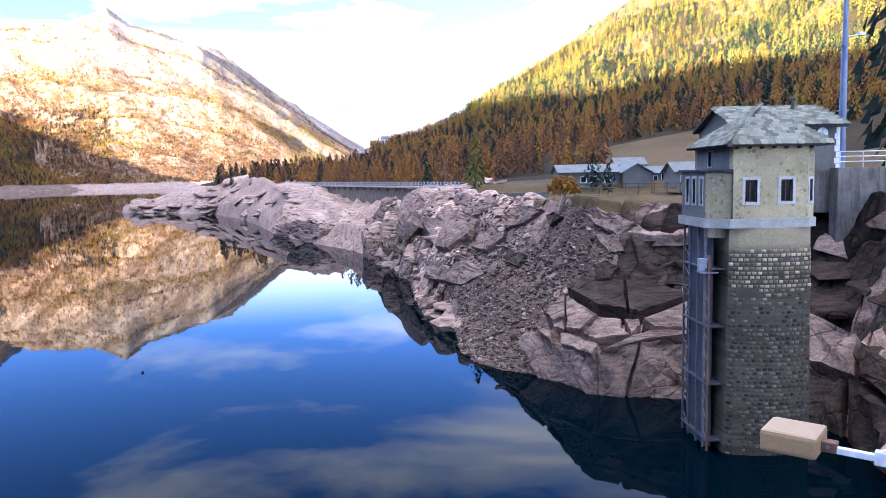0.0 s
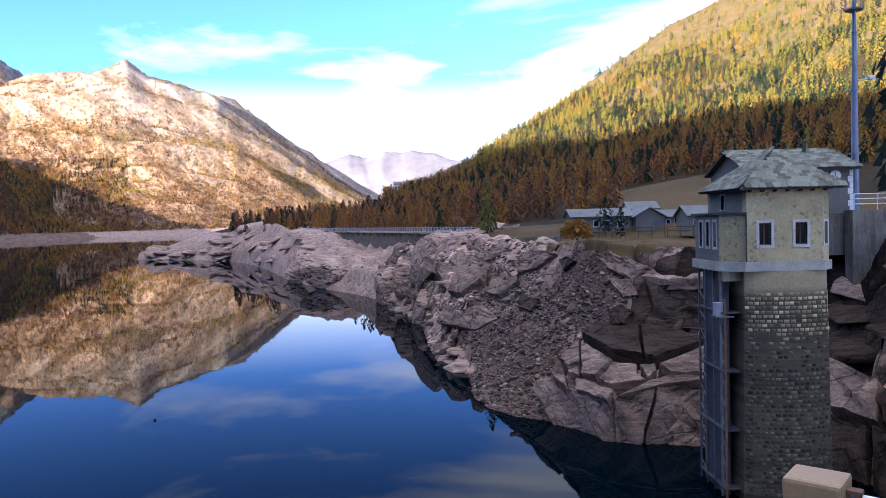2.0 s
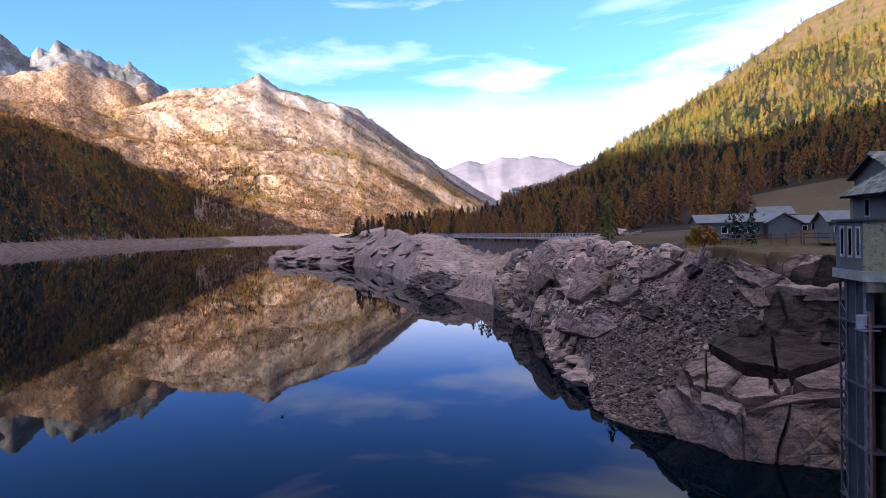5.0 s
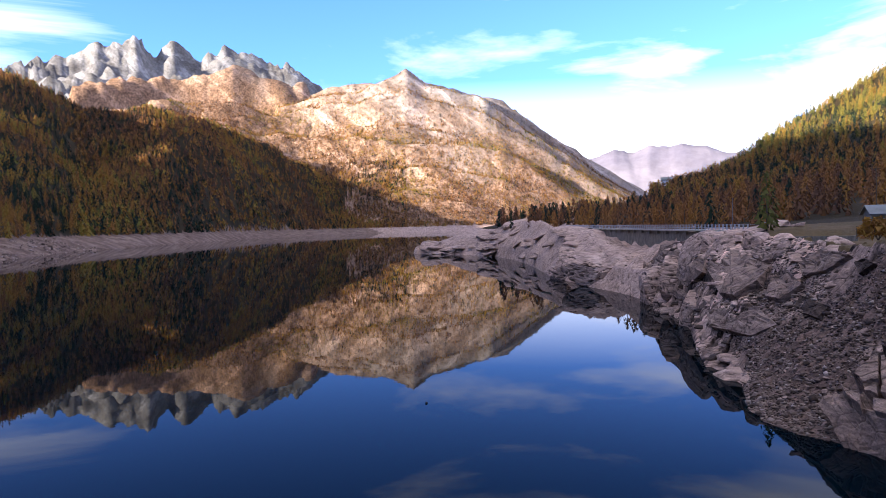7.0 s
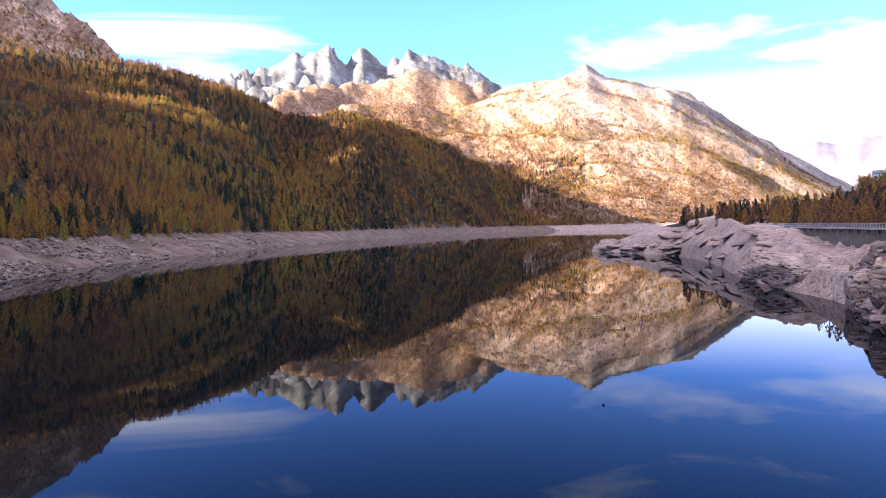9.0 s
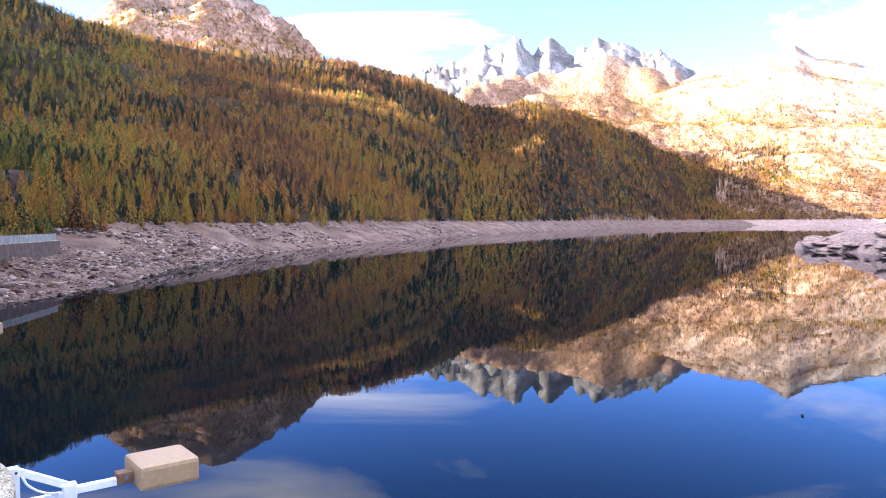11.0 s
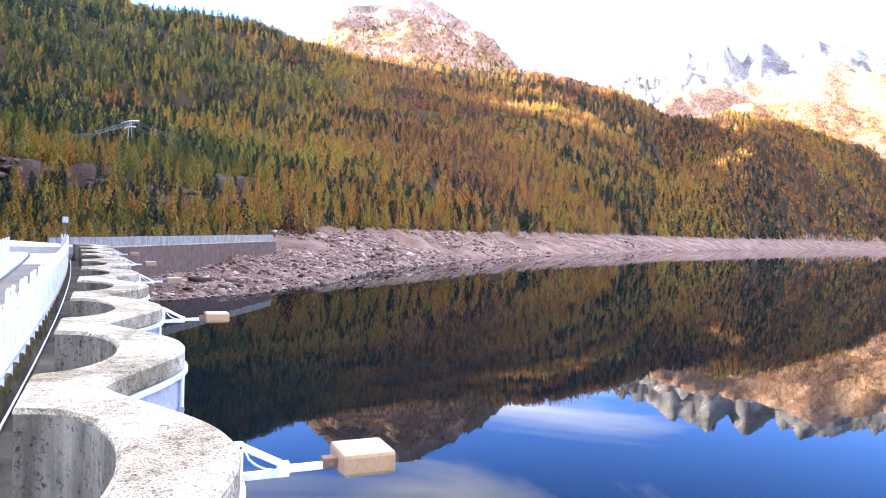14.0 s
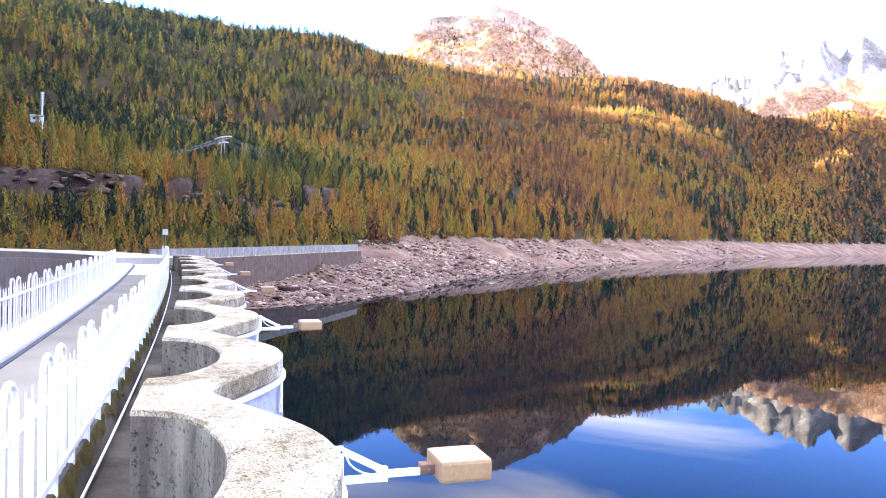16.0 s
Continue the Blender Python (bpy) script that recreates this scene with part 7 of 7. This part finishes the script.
# ---------- gatehouse, mast and retaining wall behind the tower ----------
def gabled(name, label, m, L, W, h, rise, wall, roof, holes=(), group="", over=0.4, holes_side=(), slate_seed=None, category="house"):
    """A house with its front along x at y = 0, gables at its ends."""
    ob = thing(name, m, label, category, group)
    part("front_wall", wall_bm(L, h, 0.3, list(holes)), MAT[wall], ob)
    part("back_wall", boxed(0, L, W - 0.3, W, 0, h), MAT[wall], ob)
    for x in (0, L):
        bm = bmesh.new()
        a, b = (x - 0.0, x + 0.3) if x == 0 else (x - 0.3, x)
        prof = [(0.301, 0), (W - 0.301, 0), (W - 0.301, h), (W / 2, h + rise - 0.05), (0.301, h)]
        v0 = [bm.verts.new((a, y, z)) for y, z in prof]
        v1 = [bm.verts.new((b, y, z)) for y, z in prof]
        bm.faces.new(v0)
        bm.faces.new(v1[::-1])
        for k in range(5):
            bm.faces.new((v0[k], v1[k], v1[(k + 1) % 5], v0[(k + 1) % 5]))
        part("gable_wall", bm, MAT[wall], ob)
    drop = over * rise / (W / 2)
    for side in (0, 1):
        bm = bmesh.new()
        ye = -over if side == 0 else W + over
        pts = [(-over, ye, h - drop), (L + over, ye, h - drop), (L + over, W / 2, h + rise), (-over, W / 2, h + rise)]
        lo = [bm.verts.new(p) for p in pts]
        hi = [bm.verts.new((p[0], p[1], p[2] + 0.16)) for p in pts]
        bm.faces.new(lo[::-1])
        bm.faces.new(hi)
        for k in range(4):
            bm.faces.new((lo[k], lo[(k + 1) % 4], hi[(k + 1) % 4], hi[k]))
        rf = part("roof", bm, MAT[roof], ob)
        if side == 0 and slate_seed is not None:
            slates(rf, [(p[0], p[1], p[2] + 0.16) for p in pts], None, None, 0.5, 0.36, slate_seed, 220)
        if side == 0:
            part("fascia_board", boxed(-over, L + over, -over - 0.03, -over - 0.004, h - drop - 0.06, h - drop + 0.14), MAT["dark_wood"], ob)
    for x0, x1, z0, z1 in holes:
        window(ob, pose(x0, 0, z0), x1 - x0, z1 - z0, 0.09, trim_mat="white_wall")
    return ob


def gatehouse():
    ob = gabled("gatehouse", "grey gatehouse with a slate roof, white quoins and a wall clock", pose(21.7, 51, 13.95), 7.2, 7, 3.15, 1.35, "house_wall", "dark_wood", slate_seed=31)
    for k in range(7):
        w = 0.34 if k % 2 else 0.22
        part("quoin", boxed(7.2 - w, 7.23, -0.03, 0.12, 0.02 + k * 0.42, 0.42 + k * 0.42, 0.01), MAT["white_paint"], ob)
    cx, cz = 5.95, 2.55
    ck = part("clock", rod(bmesh.new(), (cx, -0.1, cz), (cx, -0.004, cz), 0.4, 24), MAT["white_paint"], ob, "round white wall clock")
    bm = bmesh.new()
    rod(bm, (cx, -0.125, cz), (cx, -0.125, cz + 0.28), 0.018, 5)
    rod(bm, (cx, -0.125, cz), (cx + 0.15, -0.125, cz - 0.12), 0.022, 5)
    part("clock_pointer", bm, MAT["black"], ck)
    bm = bmesh.new()
    for k in range(24):
        a, b = 2 * math.pi * k / 24, 2 * math.pi * (k + 1) / 24
        rod(bm, (cx + 0.41 * math.cos(a), -0.1, cz + 0.41 * math.sin(a)), (cx + 0.41 * math.cos(b), -0.1, cz + 0.41 * math.sin(b)), 0.03, 5)
    part("clock_rim", bm, MAT["steel"], ck)
    part("lamp_bracket", boxed(cx - 1.1, cx - 0.85, -0.2, -0.004, cz, cz + 0.3, 0.02), MAT["white_paint"], ob)
    ch = part("chimney", boxed(5.1, 5.3, 2.6, 2.8, 4.1, 5.25, 0.02), MAT["dark_wood"], ob)
    part("chimney_cap", boxed(5.03, 5.37, 2.53, 2.87, 5.25, 5.32), MAT["slate"], ch)


gatehouse()


def mast():
    ob = thing("radio_mast", pose(29.75, 52.2, 14.0), "tall blue-grey steel mast with a small platform and aerials", "mast")
    z = 0
    for k, (h, r) in enumerate(((4.1, 0.27), (4.5, 0.23), (4.0, 0.18), (3.4, 0.14))):
        sec = part("tube", rod(bmesh.new(), (0, 0, z), (0, 0, z + h), r, 12, r * 0.9), MAT["mast"], ob)
        part("flange", rod(bmesh.new(), (0, 0, z + h - 0.05), (0, 0, z + h + 0.05), r * 1.35, 12), MAT["mast"], sec)
        z += h
    part("platform", rod(bmesh.new(), (0, 0, z - 1.9), (0, 0, z - 1.8), 0.62, 10), MAT["steel"], ob)
    bm = bmesh.new()
    for k in range(10):
        a, b = 2 * math.pi * k / 10, 2 * math.pi * (k + 1) / 10
        for q in (0.3, 0.65):
            rod(bm, (0.6 * math.cos(a), 0.6 * math.sin(a), z - 1.8 + q), (0.6 * math.cos(b), 0.6 * math.sin(b), z - 1.8 + q), 0.02, 4)
        rod(bm, (0.6 * math.cos(a), 0.6 * math.sin(a), z - 1.8), (0.6 * math.cos(a), 0.6 * math.sin(a), z - 1.15), 0.02, 4)
    part("guard_rail", bm, MAT["steel"], ob)
    part("aerial", rod(bmesh.new(), (0.1, 0, z - 0.02), (0.1, 0, z + 5), 0.05, 6, 0.02), MAT["mast"], ob)
    bm = rod(bmesh.new(), (0, 0, 9.2), (0.9, -0.3, 9.3), 0.05, 6)
    box(bm, 0.75, 1.2, -0.5, -0.1, 9.22, 9.45, 0.03)
    part("camera_arm", bm, MAT["white_paint"], ob)
    for k in range(22):
        part("rung", rod(bmesh.new(), (0.33, 0.1, 0.5 + k * 0.6), (0.33, -0.1, 0.5 + k * 0.6), 0.015, 4), MAT["steel"], ob)


mast()


def retaining_wall():
    ob = thing("retaining_wall", pose(0, 0, 0), "concrete and stone retaining wall below the gatehouse yard", "wall", kind="structure")
    part("concrete_block", boxed(28.1, 31.9, 49.6, 50.6, 9.0, 14.1, 0.03), MAT["dam_face"], ob, "grey concrete block")
    part("stone_wall", boxed(31.904, 52, 49.9, 50.9, 7.0, 13.9, 0.03), MAT["rubble"], ob, "rough stone wall")
    part("yard_slab", boxed(26, 52, 50.91, 66, 11.0, 13.94), MAT["dam_face"], ob, "concrete yard")
    yr = thing("yard_railing", pose(28.3, 49.8, 14.1), "white pipe railing on the retaining wall", "railing")
    for k in range(11):
        part("post", rod(bmesh.new(), (k * 1.6, 0, -0.1), (k * 1.6, 0, 1.1), 0.035, 6), MAT["white_paint"], yr)
    for z in (0.4, 0.75, 1.08):
        part("rail", rod(bmesh.new(), (0, 0, z), (16, 0, z), 0.03, 6), MAT["white_paint"], yr)


retaining_wall()


# ---------- houses on the far bank ----------
def ground_z(x, y):
    return float(height_at(np.array([x]), np.array([y]))[0])


HZ = 11.75
gabled("long_house", "long single-storey grey house with a grey sheet roof", pose(21.6, 117, HZ), 9.6, 6.5, 2.5, 1.15, "house_wall", "house_roof",
       [(1.2, 1.9, 0.9, 1.8), (3.4, 4.2, 0.9, 1.8), (5.0, 6.0, 0.9, 1.8), (7.2, 8.0, 0.9, 1.8)], "houses on the bank")
gabled("gable_house", "grey house with its dark-edged gable towards the lake", pose(31.3, 123.5, HZ, 0, 0, 0) @ pose(0, 0, 0, 0, 0, -90) @ pose(0, 0, 0), 8.0, 4.4, 2.4, 1.25, "house_wall", "house_roof", (), "houses on the bank")
gabled("white_house", "white house with a pale roof behind the others", pose(35.2, 134, HZ + 1.2), 5.2, 5, 2.6, 1.2, "white_wall", "house_roof", [(0.8, 1.5, 0.9, 1.8), (2.6, 3.3, 0.9, 1.8)], "houses on the bank")
gabled("small_house", "low grey house with a wide roof", pose(36.4, 118, HZ), 3.2, 5, 2.2, 1.0, "house_wall", "house_roof", [(0.5, 1.1, 0.9, 1.7), (1.8, 2.5, 0.2, 2.0)], "houses on the bank")
gabled("pale_roof_house", "grey house with a pale roof and white door", pose(35.4, 103, HZ - 0.1), 6.5, 5.5, 2.4, 1.3, "house_wall", "house_roof", [(0.7, 1.4, 0.9, 1.8), (2.0, 2.9, 0.1, 2.0)], "houses on the bank")
hx, hy = -math.sin(radians(2.8)) * 560, math.cos(radians(2.8)) * 560
gabled("hillside_house", "small white house among the trees on the hill", pose(hx - 4, hy, ground_z(hx, hy) + 3.5), 7, 6, 4.5, 2.0, "white_wall", "house_roof", [(1.5, 2.4, 1.2, 2.4), (4.2, 5.1, 1.2, 2.4)])


def timber_fence(x0, y0, x1, y1, n, z):
    ob = thing("timber_fence", pose(0, 0, 0), "brown timber post and rail fence along the bank", "fence")
    for k in range(n + 1):
        x, y = x0 + (x1 - x0) * k / n, y0 + (y1 - y0) * k / n
        part("post", boxed(x - 0.06, x + 0.06, y - 0.06, y + 0.06, z - 0.4, z + 1.1), MAT["fence_wood"], ob)
    for q in (0.45, 0.95):
        part("rail", rod(bmesh.new(), (x0, y0, z + q), (x1, y1, z + q), 0.06, 5), MAT["fence_wood"], ob)


timber_fence(16.5, 98, 29.5, 95, 8, 11.7)
timber_fence(29.8, 95, 35.5, 92, 4, 11.7)
wallp = thing("bank_wall", pose(0, 0, 0), "low grey concrete wall along the bank road", "wall", kind="structure")
part("wall", boxed(9.5, 17.5, 103, 103.6, 9.2, 11.6, 0.03), MAT["dam_face"], wallp)


# ---------- the low dam with its footbridge ----------
def low_dam():
    a, b = Vector((-55.0, 310.0)), Vector((8.5, 144.0))
    L = (b - a).length
    m = pose(a.x, a.y, 0, 0, 0, math.degrees(math.atan2(b.y - a.y, b.x - a.x)))
    ob = thing("low_dam", m, "low grey concrete side dam with a footbridge deck", "dam", kind="structure")
    part("face_wall", boxed(-6, L + 4, 0, 2, -3, 11.35), MAT["dam_face"], ob, "dark stained concrete face")
    part("deck", boxed(-6, L + 4, -0.7, 2.4, 11.5, 11.85, 0.03), MAT["band_stone"], ob, "grey concrete deck")
    for k in range(int(L / 7)):
        part("corbel", boxed(k * 7 + 2, k * 7 + 2.6, -0.65, -0.004, 10.7, 11.496), MAT["dam_face"], ob)
    rl = thing("deck_railing", m, "white post and rail fence on the low dam", "railing")
    post = part("post", boxed(-0.1, 0.1, -0.1, 0.1, 11.84, 13.0), MAT["grey_paint"], rl)
    for k in range(1, int(L / 1.9)):
        share("post", post.data, pose(k * 1.9, -0.5, 0), rl)
    for z in (12.3, 12.85):
        part("rail", boxed(-2, L, -0.55, -0.45, z - 0.05, z + 0.05), MAT["grey_paint"], rl)
    post.matrix_basis = pose(0, -0.5, 0)
    fr = thing("entrance_gantry", pose(b.x + 0.5, b.y - 1, ground_z(b.x + 0.5, b.y - 1)), "white steel frame at the end of the low dam", "gantry")
    for x in (0, 1.9):
        part("upright", boxed(x - 0.07, x + 0.07, -0.07, 0.07, -0.5, 1.6), MAT["grey_paint"], fr)
    part("beam", boxed(-0.25, 2.15, -0.08, 0.08, 1.6, 1.74), MAT["grey_paint"], fr)
    pole = thing("lamp_pole", pose(b.x - 4, b.y + 6, 10.5), "thin grey lamp pole beside the low dam", "pole")
    part("shaft", rod(bmesh.new(), (0, 0, 0), (0, 0, 7.5), 0.07, 6, 0.04), MAT["steel"], pole)


low_dam()


def pole(x, y, h, label):
    ob = thing("timber_pole", pose(x, y, ground_z(x, y)), label, "pole")
    part("shaft", rod(bmesh.new(), (0, 0, -0.3), (0, 0, h), 0.09, 6, 0.06), MAT["fence_wood"], ob)
    part("crossarm", boxed(-0.5, 0.5, -0.05, 0.05, h - 0.5, h - 0.4), MAT["fence_wood"], ob)


pole(24.2, 128, 9, "timber line pole behind the long house")
pole(29.5, 121, 7, "timber line pole beside the gable house")


# ---------- the wing wall on the far side ----------
def wing_wall():
    a, b = Vector(polar(89.5, 138)), Vector(polar(75.3, 224))
    L = (b - a).length
    ob = thing("wing_wall", pose(a.x, a.y, 0, 0, 0, math.degrees(math.atan2(b.y - a.y, b.x - a.x))), "grey concrete wing wall with a panelled parapet", "wall", kind="structure")
    part("lower_wall", boxed(-4, L, -1.5, 0, -4, 8.6), MAT["brown_concrete"], ob, "dark stained lower wall")
    part("ledge", boxed(-4, L + 0.02, -1.5, 0.25, 8.604, 8.8), MAT["coping"], ob, "pale ledge")
    n = int(L / 2.4)
    for k in range(n):
        part("panel", boxed(-4 + (L + 4) * k / n + 0.03, -4 + (L + 4) * (k + 1) / n - 0.03, -0.5, -0.2, 8.804, 10.55), MAT["crest_concrete"], ob)


wing_wall()


# ---------- power line and small masts on the left hill ----------
def pylon():
    x, y = polar(85.3, 430)
    z = ground_z(x, y)
    top = EYE + 430 * math.tan(radians(6.9))
    H = top - z
    ob = thing("pylon", pose(x, y, z), "steel lattice pylon standing above the forest", "pylon")
    for sx in (-1, 1):
        for sy in (-1, 1):
            part("leg", rod(bmesh.new(), (1.6 * sx, 1.6 * sy, -1), (0.35 * sx, 0.35 * sy, H), 0.2, 5), MAT["grey_paint"], ob)
    for k in range(10):
        q, r = k / 10, (k + 1) / 10
        w, v = 1.6 - 1.25 * q, 1.6 - 1.25 * r
        part("brace", rod(bmesh.new(), (-w, -w, H * q), (v, -v, H * r), 0.11, 4), MAT["grey_paint"], ob)
        part("brace", rod(bmesh.new(), (w, -w, H * q), (-v, -v, H * r), 0.11, 4), MAT["grey_paint"], ob)
    m = pose(0, 0, 0, 0, 0, 25)
    for dz, w in ((-1.0, 8.5), (-4.0, 5.5)):
        a, b = m @ Vector((-w, 0, H + dz + 0.6)), m @ Vector((w, 0, H + dz + 0.6))
        part("crossarm", rod(rod(bmesh.new(), (0, 0, H + dz + 1.2), a, 0.32, 4), (0, 0, H + dz + 1.2), b, 0.32, 4), MAT["white_paint"], ob)
    for k, w in enumerate((-8, -4, 4, 8)):
        s = m @ Vector((w, 0, H - 0.9))
        for j, (a, r, e) in enumerate(((103, 330, 5.0), (62, 520, 1.6))):
            ex, ey = polar(a, r)
            cb = thing("power_cable", pose(0, 0, 0), "grey overhead power cable along the valley", "cable", "cables of the power line")
            A, B = Vector((x + s.x, y + s.y, z + s.z)), Vector((ex, ey + w * 0.8, EYE + r * math.tan(radians(e))))
            bm = bmesh.new()
            pts = [A.lerp(B, t) - Vector((0, 0, 9 * 4 * t * (1 - t))) for t in np.linspace(0, 1, 13)]
            for p, q in zip(pts, pts[1:]):
                rod(bm, p, q, 0.08, 4)
            part("wire", bm, MAT["steel"], cb)


pylon()


def relay():
    x, y = polar(97.2, 400)
    z = ground_z(x, y)
    ob = thing("relay_mast", pose(x, y, z), "small white relay mast among the trees", "mast")
    part("shaft", rod(bmesh.new(), (0, 0, -1), (0, 0, 20), 0.5, 6, 0.3), MAT["white_paint"], ob)
    for k in range(5):
        part("dish", rod(bmesh.new(), (0, 0, 14 + k * 1.3), (0, 0, 14.5 + k * 1.3), 0.9, 8), MAT["white_paint"], ob)
    x, y = polar(97.9, 385)
    gabled("relay_hut", "small white hut below the relay mast", pose(x, y, ground_z(x, y) + 7, 0, 0, 90), 5, 4, 2.5, 0.8, "white_wall", "house_roof", [(1, 2, 1, 2)])


relay()

sx, sy = polar(89.3, 70)
sg = thing("sign_post", pose(sx, sy, 11.0), "small white sign on a grey post at the dam's end", "sign")
part("post", rod(bmesh.new(), (0, 0, 0), (0, 0, 2.6), 0.04, 6), MAT["steel"], sg)
part("board", boxed(-0.03, 0.03, -0.22, 0.22, 2.5, 3.0, 0.01), MAT["white_paint"], sg)

by = thing("buoy", pose(*polar(21.3, 58), 0.0), "small dark buoy floating on the lake", "buoy")
part("float", rod(bmesh.new(), (0, 0, -0.1), (0, 0, 0.12), 0.12, 10, 0.08), MAT["black"], by)
